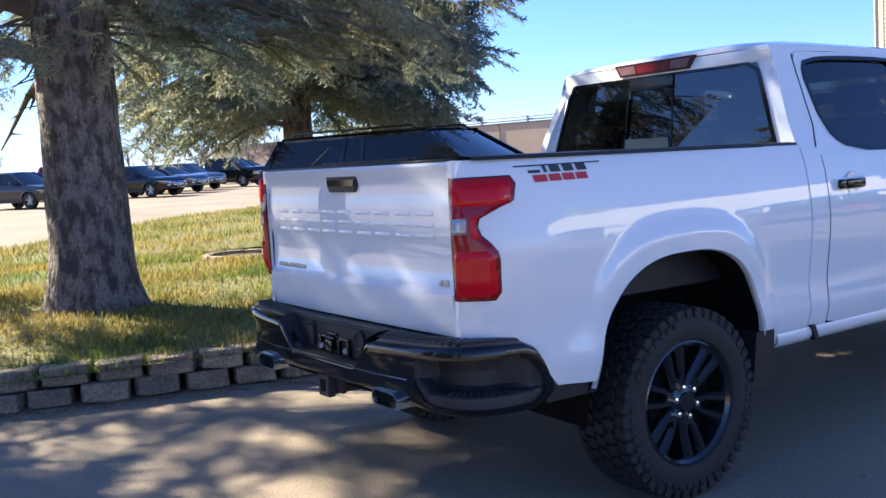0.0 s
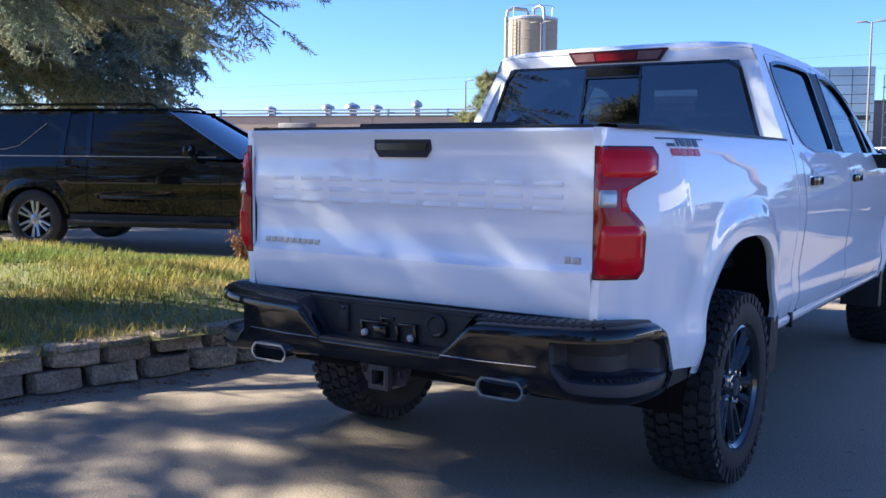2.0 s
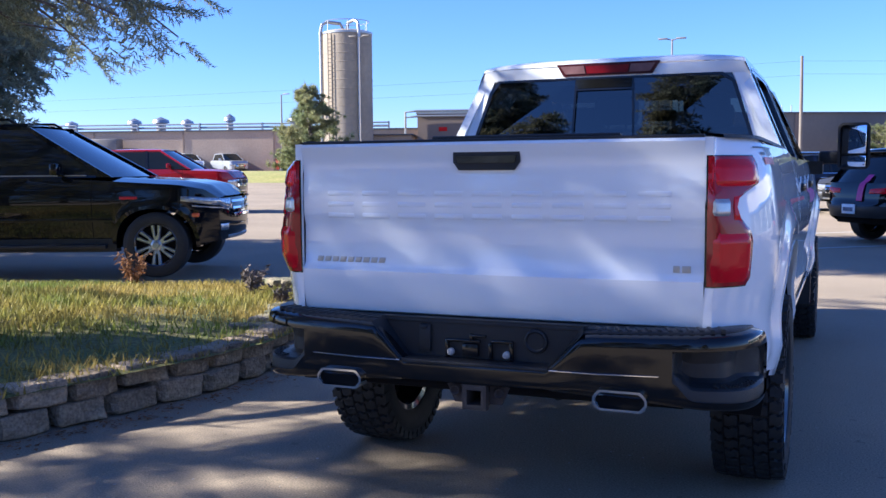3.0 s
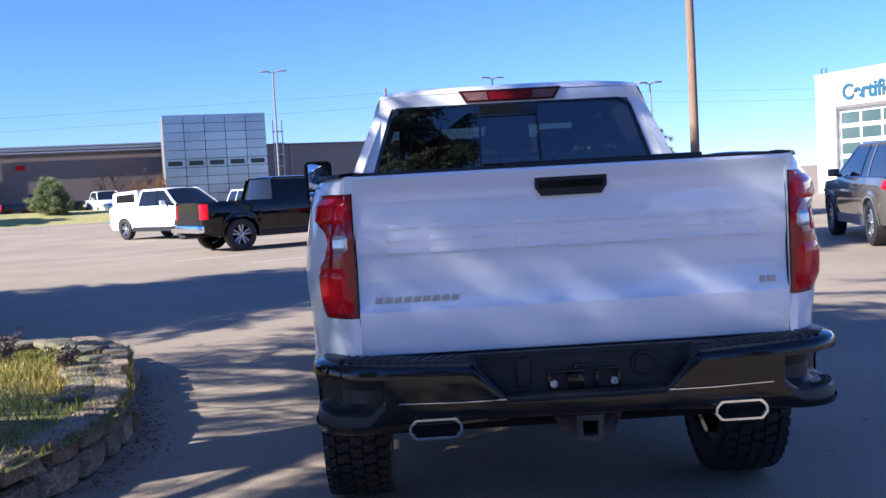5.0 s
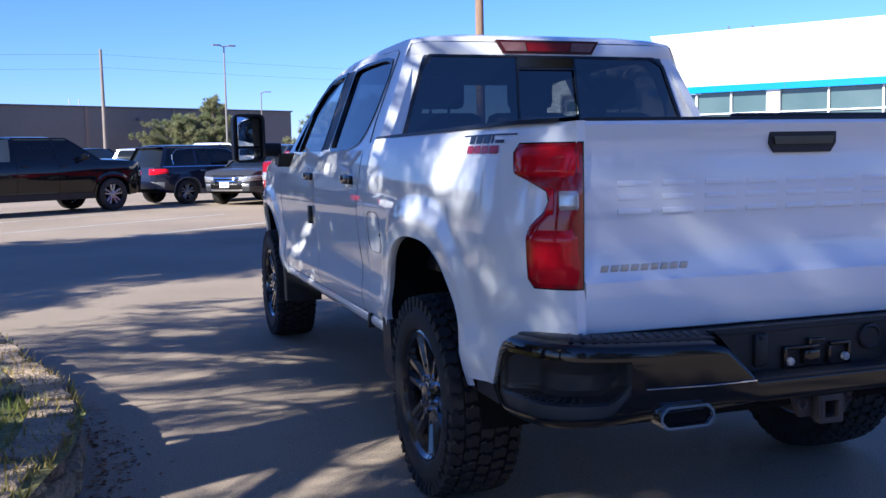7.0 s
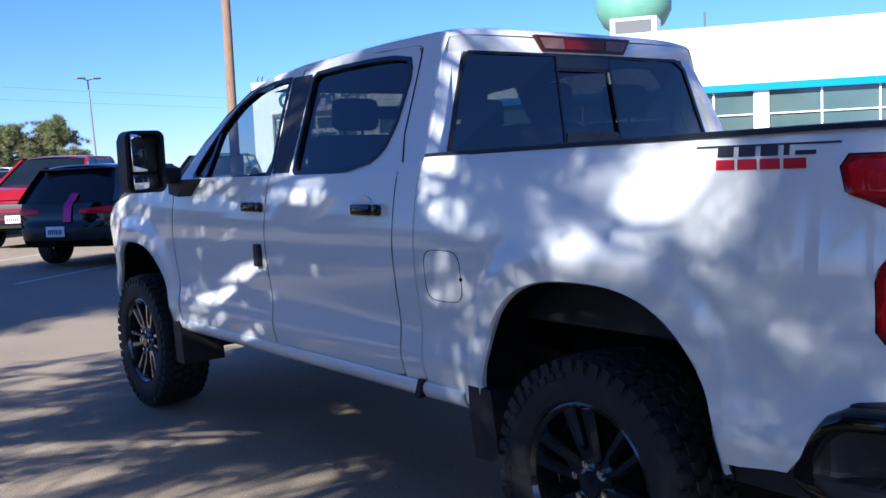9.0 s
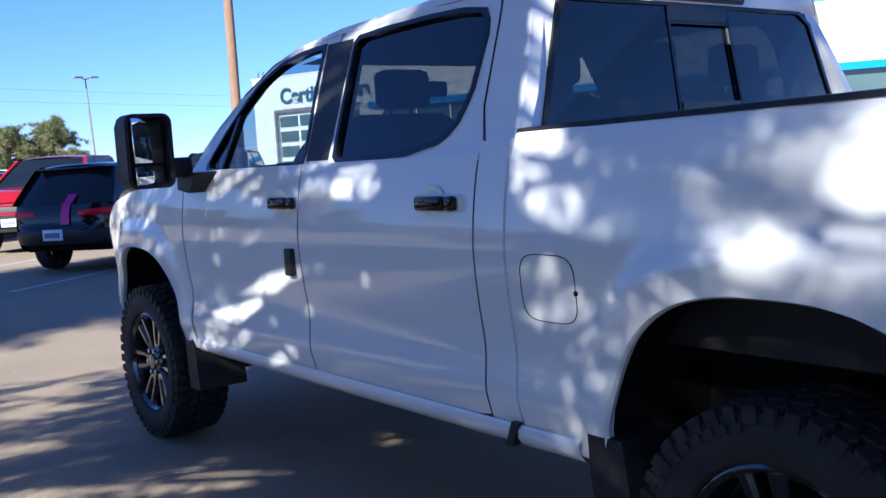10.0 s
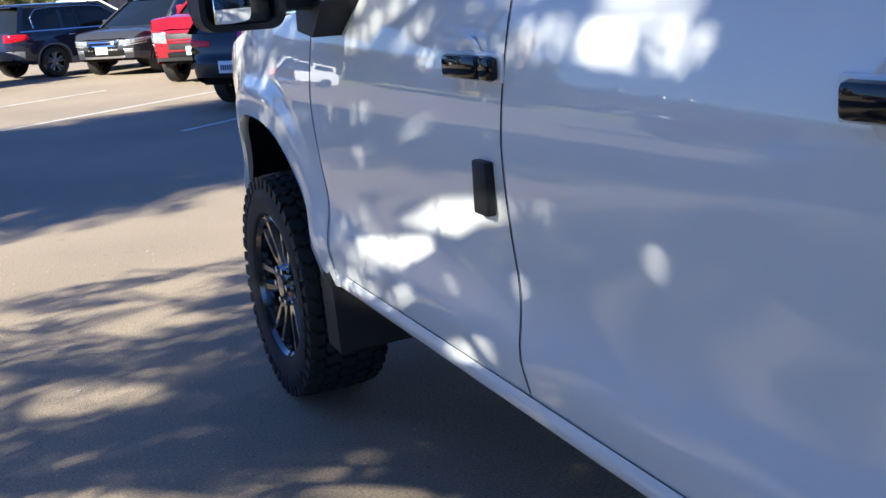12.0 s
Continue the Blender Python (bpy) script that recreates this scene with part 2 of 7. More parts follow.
BROWNWALL = material("brown_cladding", (0.24, 0.185, 0.145), 0.8, second=(0.22, 0.17, 0.135), scale=0.3)
SILO = material("silo_concrete", (0.34, 0.285, 0.215), 0.9, second=(0.29, 0.245, 0.19), scale=0.5, fine=(3, 0.08))
MIRRORPANEL = material("reflective_cladding", (0.36, 0.385, 0.40), 0.16, metal=0.85, second=(0.29, 0.31, 0.325), scale=0.35, per_object=0.10)
ROOFING = material("roof_edge", (0.10, 0.10, 0.105), 0.7)
TOWER = material("tower_green", (0.16, 0.36, 0.26), 0.5, second=(0.14, 0.32, 0.235), scale=0.3)
CONCRETE = material("concrete", (0.42, 0.40, 0.37), 0.9, second=(0.36, 0.345, 0.32), scale=2)
YELLOW = material("yellow_machine", (0.55, 0.36, 0.02), 0.5)


# ---- mesh helpers ----
def finish(name, bm, mats, parent=None, label="", smooth=40):
    """Links a bmesh as one mesh object, as a part where a parent is given."""
    bmesh.ops.remove_doubles(bm, verts=bm.verts, dist=1e-5)
    bmesh.ops.recalc_face_normals(bm, faces=bm.faces)
    me = bpy.data.meshes.new(name)
    if smooth:
        for f in bm.faces:
            f.smooth = True
        lim = radians(smooth)
        for e in bm.edges:
            e.smooth = len(e.link_faces) == 2 and e.calc_face_angle(0) < lim
    bm.to_mesh(me)
    bm.free()
    for m in (mats if isinstance(mats, (list, tuple)) else [mats]):
        me.materials.append(m)
    ob = new(name, me)
    ob.parent = parent
    if label:
        ob["label"] = label
    return ob


def part(name, bm, mats, parent, label="", smooth=40):
    return finish(name, bm, mats, parent, label, smooth)


def thing(name, label, category, m=None, group="", kind=""):
    ob = new(name)
    ob.empty_display_size = 0.2
    if m is not None:
        ob.matrix_basis = m
    return tagged(ob, label, category, group, kind)


def solid(name, bm, mats, label, category, kind="", group="", smooth=40):
    return tagged(finish(name, bm, mats, None, "", smooth), label, category, group, kind)


def raw(name, verts, faces, mats, parent=None, smooth=False):
    """Links plain arrays of corners and faces as one mesh."""
    me = bpy.data.meshes.new(name)
    verts, faces = np.asarray(verts, np.float32), np.asarray(faces, np.int32)
    k = faces.shape[1]
    me.vertices.add(len(verts))
    me.vertices.foreach_set("co", verts.ravel())
    me.loops.add(faces.size)
    me.loops.foreach_set("vertex_index", faces.ravel())
    me.polygons.add(len(faces))
    me.polygons.foreach_set("loop_start", np.arange(0, faces.size, k, dtype=np.int32))
    me.polygons.foreach_set("use_smooth", np.full(len(faces), smooth))
    me.update(calc_edges=True)
    me.validate()
    for m in (mats if isinstance(mats, (list, tuple)) else [mats]):
        me.materials.append(m)
    ob = new(name, me)
    ob.parent = parent
    return ob


def box(bm, c, s, bevel=0.0, m=None, mi=0):
    """A box round c of sizes s, its edges rounded by bevel."""
    r = bmesh.ops.create_cube(bm, size=1.0, matrix=(m or Matrix()) @ Matrix.Translation(c) @ Matrix.Diagonal((*s, 1)))
    vs = r["verts"]
    fs = {f for v in vs for f in v.link_faces}
    for f in fs:
        f.material_index = mi
    if bevel:
        es = {e for v in vs for e in v.link_edges}
        q = bmesh.ops.bevel(bm, geom=list(es), offset=min(bevel, min(s) * 0.45), segments=2, affect="EDGES", profile=0.5)
        for f in q["faces"]:
            f.material_index = mi
    return vs


def prism(bm, poly, a, b, axis="x", mi=0):
    """A polygon swept from a to b along an axis: x takes (y, z), y takes (x, z), z takes (x, y)."""
    put = {"x": lambda p, d: (d, p[0], p[1]), "y": lambda p, d: (p[0], d, p[1]), "z": lambda p, d: (p[0], p[1], d)}[axis]
    va, vb = [bm.verts.new(put(p, a)) for p in poly], [bm.verts.new(put(p, b)) for p in poly]
    fs = [bm.faces.new(va), bm.faces.new(vb[::-1])]
    for i in range(len(poly)):
        j = (i + 1) % len(poly)
        fs.append(bm.faces.new((va[i], va[j], vb[j], vb[i])))
    for f in fs:
        f.material_index = mi
    return va + vb


def tube(bm, path, radius, sides=8, mi=0, cap=True):
    """A round tube along points; radius may be a list."""
    path = [Vector(p) for p in path]
    rad = [float(v) for v in radius] if isinstance(radius, (list, tuple)) else [radius] * len(path)
    rings, side = [], None
    for i, p in enumerate(path):
        d = (path[min(i + 1, len(path) - 1)] - path[max(i - 1, 0)]).normalized()
        ref = side if side is not None and abs(side.dot(d)) < 0.95 else (Vector((0, 0, 1)) if abs(d.z) < 0.9 else Vector((1, 0, 0)))
        u = (ref - d * ref.dot(d)).normalized()
        side = u
        w = d.cross(u)
        rings.append([bm.verts.new(p + rad[i] * (math.cos(2 * math.pi * k / sides) * u + math.sin(2 * math.pi * k / sides) * w)) for k in range(sides)])
    for r0, r1 in zip(rings, rings[1:]):
        for k in range(sides):
            bm.faces.new((r0[k], r0[(k + 1) % sides], r1[(k + 1) % sides], r1[k])).material_index = mi
    if cap:
        bm.faces.new(rings[0][::-1]).material_index = mi
        bm.faces.new(rings[-1]).material_index = mi


def lathe(bm, profile, segs=48, axis="x", centre=(0, 0, 0), mi=0):
    """Turns (along, radius) points round an axis."""
    rings = []
    for a, r in profile:
        ring = []
        for k in range(segs):
            t = 2 * math.pi * k / segs
            p = (a, r * math.cos(t), r * math.sin(t)) if axis == "x" else ((r * math.cos(t), r * math.sin(t), a) if axis == "z" else (r * math.cos(t), a, r * math.sin(t)))
            ring.append(bm.verts.new(Vector(p) + Vector(centre)))
        rings.append(ring)
    for r0, r1 in zip(rings, rings[1:]):
        for k in range(segs):
            bm.faces.new((r0[k], r0[(k + 1) % segs], r1[(k + 1) % segs], r1[k])).material_index = mi


def sheet(bm, grid, mi=0, closed=False):
    """Faces over rows of points."""
    vs = [[bm.verts.new(p) for p in row] for row in grid]
    for r0, r1 in zip(vs, vs[1:]):
        for k in range(len(r0) - 1):
            q = (r0[k], r0[k + 1], r1[k + 1], r1[k])
            f = bm.faces.new(q)
            f.material_index = mi
    return vs


def curve(points, x):
    """Piecewise linear, through (x, value) pairs."""
    return float(np.interp(x, [p[0] for p in points], [p[1] for p in points]))


def smoothstep(a, b, x):
    t = min(1.0, max(0.0, (x - a) / (b - a)))
    return t * t * (3 - 2 * t)


def ring_fill(bm, outer, inner, put, depth, mi=0):
    """A flat frame between two outlines of equal length, thickened by depth (a vector)."""
    d = Vector(depth)
    o, i = [bm.verts.new(put(p)) for p in outer], [bm.verts.new(put(p)) for p in inner]
    o2, i2 = [bm.verts.new(v.co + d) for v in o], [bm.verts.new(v.co + d) for v in i]
    k = len(o)
    for a in range(k):
        b = (a + 1) % k
        for q in ((o[a], o[b], i[b], i[a]), (o2[a], o2[b], i2[b], i2[a]), (o[a], o[b], o2[b], o2[a]), (i[a], i[b], i2[b], i2[a])):
            bm.faces.new(q).material_index = mi


def resample(poly, n):
    """n points at even steps round a closed outline."""
    p = np.array(poly + poly[:1], float)
    d = np.r_[0, np.cumsum(np.hypot(*np.diff(p, axis=0).T))]
    s = np.linspace(0, d[-1], n, endpoint=False)
    return list(zip(np.interp(s, d, p[:, 0]), np.interp(s, d, p[:, 1])))


def rise(x, y):
    """The ground's height: level round the truck, rising gently far off."""
    return min(1.2, 0.012 * max(0.0, -x - 12) + 0.012 * max(0.0, y - 36))


def heading(x, y, az, z=None):
    """The pose of a vehicle whose nose points az degrees clockwise from +y."""
    return pose(x, y, rise(x, y) if z is None else z, 0, 0, -az)


# ---- ground ----
gx = sorted({*np.linspace(-60, 60, 49), *np.linspace(-400, 400, 17), -3000, 3000, -12})
gy = sorted({*np.linspace(-40, 120, 65), *np.linspace(-400, 400, 17), -3000, 3000, 36})
bm = bmesh.new()
sheet(bm, [[(x, y, rise(x, y)) for x in gx] for y in gy])
solid("ground", bm, ASPHALT, "worn grey-brown asphalt of the car park", "ground", "structure")


# ---- the white pickup truck ----
SIDE_PROFILE = [(0.50, 0.935), (0.56, 0.955), (0.62, 0.970), (0.655, 0.981), (0.68, 0.985), (0.71, 0.984), (0.76, 0.978), (0.80, 0.9765), (0.84, 0.979), (0.92, 0.990), (1.02, 1.000), (1.10, 1.004),
                (1.16, 1.000), (1.24, 0.990), (1.32, 0.976), (1.38, 0.960), (1.42, 0.944), (1.445, 0.926), (1.455, 0.905)]
ARCHES = [(0.0, 0.505, 0.40, 0.635, 2.7), (3.75, 0.52, 0.40, 0.61, 2.7)]


def arch_radius(y, z):
    best = 9.0
    for yc, a, z0, b, n in ARCHES:
        if z > z0 - 0.1:
            best = min(best, (abs((y - yc) / a) ** n + max(0.0, (z - z0) / b) ** n) ** (1 / n))
    return best


def arch_top(y):
    """Height of the wheel opening at y, or None outside it."""
    for yc, a, z0, b, n in ARCHES:
        k = 1 - abs((y - yc) / a) ** n
        if k > 0:
            return z0 + b * k ** (1 / n)
    return None


def half_width(y, z):
    """Half the body's width."""
    x = curve(SIDE_PROFILE, z)
    r = arch_radius(y, z)
    x += 0.026 * (1 - smoothstep(1.10, 1.26, r))
    if y < -0.64:
        k = min(1.0, (-0.64 - y) / 0.36)
        x -= 0.155 * k ** 2.0 + 0.02 * k ** 12
    if y < -0.64:
        x = max(x, 0.812)
    if y > 3.5:
        x -= 0.16 * ((y - 3.5) / 1.15) ** 2.2
    return x


def side_panel(bm, s, ys, low, high, rows=18, mi=0, thick=0.03):
    """The body's skin between two height functions, with its edges turned in."""
    grid, inner = [], []
    for y in ys:
        a, b = low(y), high(y)
        zs = [a + (b - a) * i / rows for i in range(rows + 1)]
        col = [Vector((s * half_width(y, z), y, z)) for z in zs]
        grid.append(col)
        inner.append([Vector((c.x - s * thick, c.y, c.z)) for c in col])
    vs, vi = sheet(bm, grid, mi), sheet(bm, inner, mi)
    for a, b in ((vs[0], vi[0]), (vs[-1], vi[-1]), ([r[0] for r in vs], [r[0] for r in vi]), ([r[-1] for r in vs], [r[-1] for r in vi])):
        for k in range(len(a) - 1):
            bm.faces.new((a[k], a[k + 1], b[k + 1], b[k])).material_index = mi


def spread(a, b, n, extra=()):
    return sorted({round(float(v), 4) for v in [*np.linspace(a, b, n), *extra]})


def arch_ys(yc, a):
    return [yc + s * a * k for s in (-1, 1) for k in (1.0, 0.9999, 0.999, 0.995, 0.985, 0.97, 0.94, 0.9, 0.84, 0.76, 0.66, 0.54, 0.4, 0.25, 0.1)]


LEAN_K = 0.42
BELT = 1.365


def lean(s, y, z, out=0.0):
    """A point on the leaning plane of the side windows."""
    return Vector((s * (0.940 - LEAN_K * (z - BELT) + out), y, z))


REAR_PANE = [(1.175, 1.832), (1.13, 1.77), (1.13, 1.58), (1.155, 1.49), (1.22, 1.425), (1.40, 1.392), (1.60, 1.385), (1.86, 1.385), (1.885, 1.50), (1.915, 1.66), (1.948, 1.845), (1.75, 1.855), (1.5, 1.857), (1.3, 1.852)]
FRONT_PANE = [(2.172, 1.843), (2.14, 1.66), (2.10, 1.50), (2.075, 1.382), (2.35, 1.378), (2.60, 1.374), (2.80, 1.372), (2.98, 1.382), (2.96, 1.43), (2.88, 1.54), (2.79, 1.64), (2.67, 1.745), (2.52, 1.808), (2.36, 1.836)]


def wheel(name, tyre_r, tyre_w, rim_r, parent, m, finish_mat, spoke_mat, lugs=True, spokes=6):
    """A wheel whose outer face looks along +x."""
    w = new(name)
    w.parent, w.matrix_basis = parent, m
    bm = bmesh.new()
    h, r0 = tyre_w / 2, rim_r
    groove = .010 if lugs else 0.0
    prof = [(-h * .78, r0 * .98), (-h * .94, r0 + .02), (-h, (r0 + tyre_r) / 2), (-h * .97, tyre_r - .060), (-h * .90, tyre_r - .026), (-h * .80, tyre_r - .012 - groove), (0, tyre_r - .006 - groove),
            (h * .80, tyre_r - .012 - groove), (h * .90, tyre_r - .026), (h * .97, tyre_r - .060), (h, (r0 + tyre_r) / 2), (h * .97, r0 + .03), (h * .94, r0 + .012), (h * .80, r0 * .985)]
    lathe(bm, prof, 56)
    part("tyre", bm, RUBBER, w, smooth=35)
    if lugs:
        bm = bmesh.new()
        n = 44
        pitch = 2 * math.pi / n
        for cx, wx, off, flip in ((-.395, .165, 0, 1), (-.20, .185, .5, -1), (0, .175, .15, 1), (.20, .185, .65, -1), (.395, .165, .3, 1)):
            for k in range(n):
                grow = 1.0 if k % 3 else .86
                outline = [(-.5, -.40), (-.12, -.52), (.16, -.30), (.5, -.42), (.5, .34), (.14, .50), (-.14, .28), (-.5, .42)]
                rings = []
                for shrink, rad in ((1.0, tyre_r - .022), (1.0, tyre_r - .004), (.90, tyre_r - .001)):
                    ring = []
                    for px, pt in outline:
                        x = (cx + px * wx * shrink) * tyre_w
                        t = pitch * (k + off + pt * flip * .94 * grow * shrink)
                        drop = .010 * abs(2 * x / tyre_w) ** 3
                        ring.append(bm.verts.new((x, -(rad - drop) * math.sin(t), (rad - drop) * math.cos(t))))
                    rings.append(ring)
                for lo, hi in zip(rings, rings[1:]):
                    for i in range(8):
                        j = (i + 1) % 8
                        bm.faces.new((lo[i], lo[j], hi[j], hi[i]))
                bm.faces.new(rings[2])
        for sgn in (-1, 1):
            for k in range(n):
                t = 2 * math.pi * (k + .25) / n
                rot = Matrix.Rotation(t, 4, "X") @ Matrix.Translation((sgn * h * 0.93, 0, tyre_r - 0.030))
                box(bm, (0, 0, 0), (0.013, 2 * math.pi * tyre_r / n * (0.62 if k % 2 else 0.45), 0.040), m=rot)
        # raised blocks round the outer sidewall
        for k in range(40):
            if k % 10 in (8, 9):
                continue
            rot = Matrix.Rotation(pitch * .85 * k, 4, "X") @ Matrix.Translation((h * .992, 0, r0 + (tyre_r - r0) * .60))
            box(bm, (0, 0, 0), (.006, .030, .024), .002, m=rot)
        bmesh.ops.recalc_face_normals(bm, faces=bm.faces)
        tagged(part("tread", bm, RUBBER, w, smooth=25), kind="stuff")
    bm = bmesh.new()
    lathe(bm, [(h * .86, r0 + .008), (h * .90, r0 - .004), (h * .80, r0 - .018), (h * .3, r0 - .03), (-h * .7, r0 - .03), (-h * .78, r0 + .005)], 56)
    part("rim", bm, finish_mat, w, smooth=30)
    bm = bmesh.new()
    lathe(bm, [(h * .2, 0.001), (h * .2, r0 - .032)], 40)
    lathe(bm, [(h * .25, r0 * .62), (h * .32, r0 * .60), (h * .32, r0 * .2)], 40)
    part("brake_disc", bm, DARK, w)
    bm = bmesh.new()
    for k in range(spokes):
        rot = Matrix.Rotation(2 * math.pi * k / spokes, 4, "X")
        # a stem at the hub that forks into two legs, each with broad chamfers
        spread_k = 6 / max(spokes, 5)
        for sgn in (-1, 1):
            p = [(0.0, r0 * .20), (sgn * r0 * .135, r0 * .22), (sgn * r0 * .190 * spread_k, r0 * .52), (sgn * r0 * .265 * spread_k, r0 * .965), (sgn * r0 * .065 * spread_k, r0 * .985), (sgn * r0 * .040, r0 * .46), (0.0, r0 * .42)]
            cen = [(0.0, r0 * .21), (sgn * r0 * .085, r0 * .25), (sgn * r0 * .150 * spread_k, r0 * .53), (sgn * r0 * .205 * spread_k, r0 * .955), (sgn * r0 * .120 * spread_k, r0 * .975), (sgn * r0 * .080, r0 * .47), (0.0, r0 * .39)]
            va = [rot @ Vector((h * (.80 - .20 * (1 - q[1] / r0)), *q)) for q in cen]
            vm = [rot @ Vector((h * (.66 - .18 * (1 - q[1] / r0)), *q)) for q in p]
            vb = [rot @ Vector((h * .36, *q)) for q in p]
            a, m1, b = ([bm.verts.new(v) for v in vv] for vv in (va, vm, vb))
            # the fork is cut into convex quads
            for q in ((0, 1, 5, 6), (1, 2, 5), (2, 3, 4, 5)):
                bm.faces.new([a[x] for x in q])
                bm.faces.new([b[x] for x in q[::-1]])
            for x in range(len(p)):
                y = (x + 1) % len(p)
                bm.faces.new((a[x], a[y], m1[y], m1[x]))
                bm.faces.new((m1[x], m1[y], b[y], b[x]))
    part("spokes", bm, spoke_mat, w, smooth=18)
    bm = bmesh.new()
    lathe(bm, [(h * .4, r0 * .30), (h * .62, r0 * .28), (h * .70, r0 * .20), (h * .72, r0 * .17), (h * .80, r0 * .15), (h * .82, 0.001)], 24)
    part("hub_cap", bm, spoke_mat, w)
    for k in range(6 if lugs else 0):
        t = 2 * math.pi * (k + .5) / 6
        bm = bmesh.new()
        lathe(bm, [(h * .62, .013), (h * .80, .012), (h * .82, .001)], 8, centre=(0, r0 * .25 * math.cos(t), r0 * .25 * math.sin(t)))
        part("lug_nut", bm, CHROME, w)
    return w


def build_truck():
    truck = thing("pickup_truck", "white crew-cab pickup truck with black bumper and all-terrain tyres", "pickup truck")
    sill = 0.545

    def rail(y):
        return 1.452 - 0.022 * (y + 1.0) / 1.85

    def bed_low(y):
        a = arch_top(y)
        if a and a > sill:
            return a
        return curve([(-1.0, 0.795), (-0.90, 0.796), (-0.83, 0.786), (-0.77, 0.750), (-0.725, 0.67), (-0.695, 0.595), (-0.50, 0.585), (-0.45, sill), (0.9, sill)], y)

    def cab_low(y):
        a = arch_top(y)
        return a if a and a > sill else sill

    for s in (-1, 1):
        bed = new("bed_side")
        bed.parent = truck
        bm = bmesh.new()
        side_panel(bm, s, spread(-1.0, 0.845, 46, [*arch_ys(0.0, 0.505), -0.985, -0.97, -0.95, -0.93, -0.9, -0.85, 0.83]), bed_low, rail, 26)
        zs = np.linspace(0.795, rail(-1.0), 20)
        sheet(bm, [[(s * .788, -0.93, z), (s * .788, -1.0, z), (s * (.788 + half_width(-1.0, z)) / 2, -1.0005, z), (s * half_width(-1.0, z), -1.0, z)] for z in zs])
        sheet(bm, [[(s * .788, y, rail(y) - .001), (s * half_width(y, rail(y)), y, rail(y))] for y in (-1.0, -.97, -.925)])
        part("outer_panel", bm, PAINT, bed)
        bm = bmesh.new()
        grid = [[(s * (half_width(y, 1.44) + d), y, rail(y) + h) for d, h in ((0.006, -0.002), (0.0, 0.012), (-0.05, 0.016), (-0.10, 0.010), (-0.105, -0.05))] for y in spread(-0.925, 0.85, 24)]
        sheet(bm, grid)
        part("rail_cap", bm, MATTE_BLACK, bed)
        bm = bmesh.new()
        prism(bm, [(-0.82, 0.86), (0.84, 0.86), (0.84, 1.44), (-0.82, 1.44)], s * 0.83, s * 0.80)
        part("inner_wall", bm, MATTE_BLACK, bed)
        # wheel lip
        for yc, a, z0, b, n in ARCHES[:1]:
            bm = bmesh.new()
            ring = []
            for k in range(41):
                t = math.pi * k / 40
                cy, cz = math.cos(t), math.sin(t)
                y, z = yc + a * math.copysign(abs(cy) ** (2 / n), cy), z0 + b * abs(cz) ** (2 / n)
                if z < 0.555:
                    z = 0.555
                x = half_width(y, min(z + 0.02, 1.4))
                ring.append([(s * (x + .002), y, z), (s * (x - .010), y * .99, z - .005), (s * (x - .028), y, z - .004)])
            sheet(bm, ring)
            part("wheel_lip", bm, PAINT, bed)
        # white channel between bed and cab
        bm = bmesh.new()
        sheet(bm, [[(s * (half_width(y, z) - .010), y, z) for y in (.838, .862)] for z in np.linspace(.56, 1.40, 16)])
        part("cab_gap", bm, PAINT, bed)
        # badge bars on the flank
        for y0, y1, z0, z1, sl in ((-0.40, -0.80, 1.416, 1.421, 0), (-0.475, -0.525, 1.391, 1.416, .2), (-0.540, -0.590, 1.391, 1.416, .2), (-0.605, -0.655, 1.391, 1.416, .2), (-0.670, -0.685, 1.391, 1.416, .2), (-0.700, -0.750, 1.391, 1.402, .2)):
            bm = bmesh.new()
            sheet(bm, [[(s * (half_width(y, z) + .003), y + sl * (z - z0) * s * -1, z) for y in np.linspace(y0, y1, 9)] for z in (z0, (z0 + z1) / 2, z1)])
            part("badge_bar", bm, BADGE_DARK, bed, "dark graphite badge bar")
        for k in range(4):
            bm = bmesh.new()
            sheet(bm, [[(s * (half_width(y, z) + .003), y - .2 * (z - 1.358) * s, z) for y in np.linspace(-.478 - k * .066, -.535 - k * .066, 5)] for z in (1.358, 1.371, 1.384)])
            part("badge_bar", bm, BADGE_RED, bed, "red badge bar")
        # tail lamp, wrapped round the corner
        lamp = new("tail_lamp")
        lamp.parent = truck

        def lamp_out(z):
            return curve([(0.945, .165), (0.965, .188), (1.10, .194), (1.135, .180), (1.175, .130), (1.215, .112), (1.245, .122), (1.272, .185), (1.295, .245), (1.36, .258), (1.385, .24)], z)

        def lamp_at(u, z, d):
            pts = [(0.788, -1.0)] + [(half_width(y, z), y) for y in np.linspace(-1.0, -0.66, 30)]
            ln = np.r_[0, np.cumsum([math.dist(a, b) for a, b in zip(pts, pts[1:])])]
            x, y = np.interp(u, ln, [p[0] for p in pts]), np.interp(u, ln, [p[1] for p in pts])
            x2, y2 = np.interp(u + .03, ln, [p[0] for p in pts]), np.interp(u + .03, ln, [p[1] for p in pts])
            x1, y1 = np.interp(max(0, u - .03), ln, [p[0] for p in pts]), np.interp(max(0, u - .03), ln, [p[1] for p in pts])
            t = math.hypot(x2 - x1, y2 - y1)
            nx, ny = (y2 - y1) / t, -(x2 - x1) / t
            return (s * (x + nx * d), y + ny * d, z)

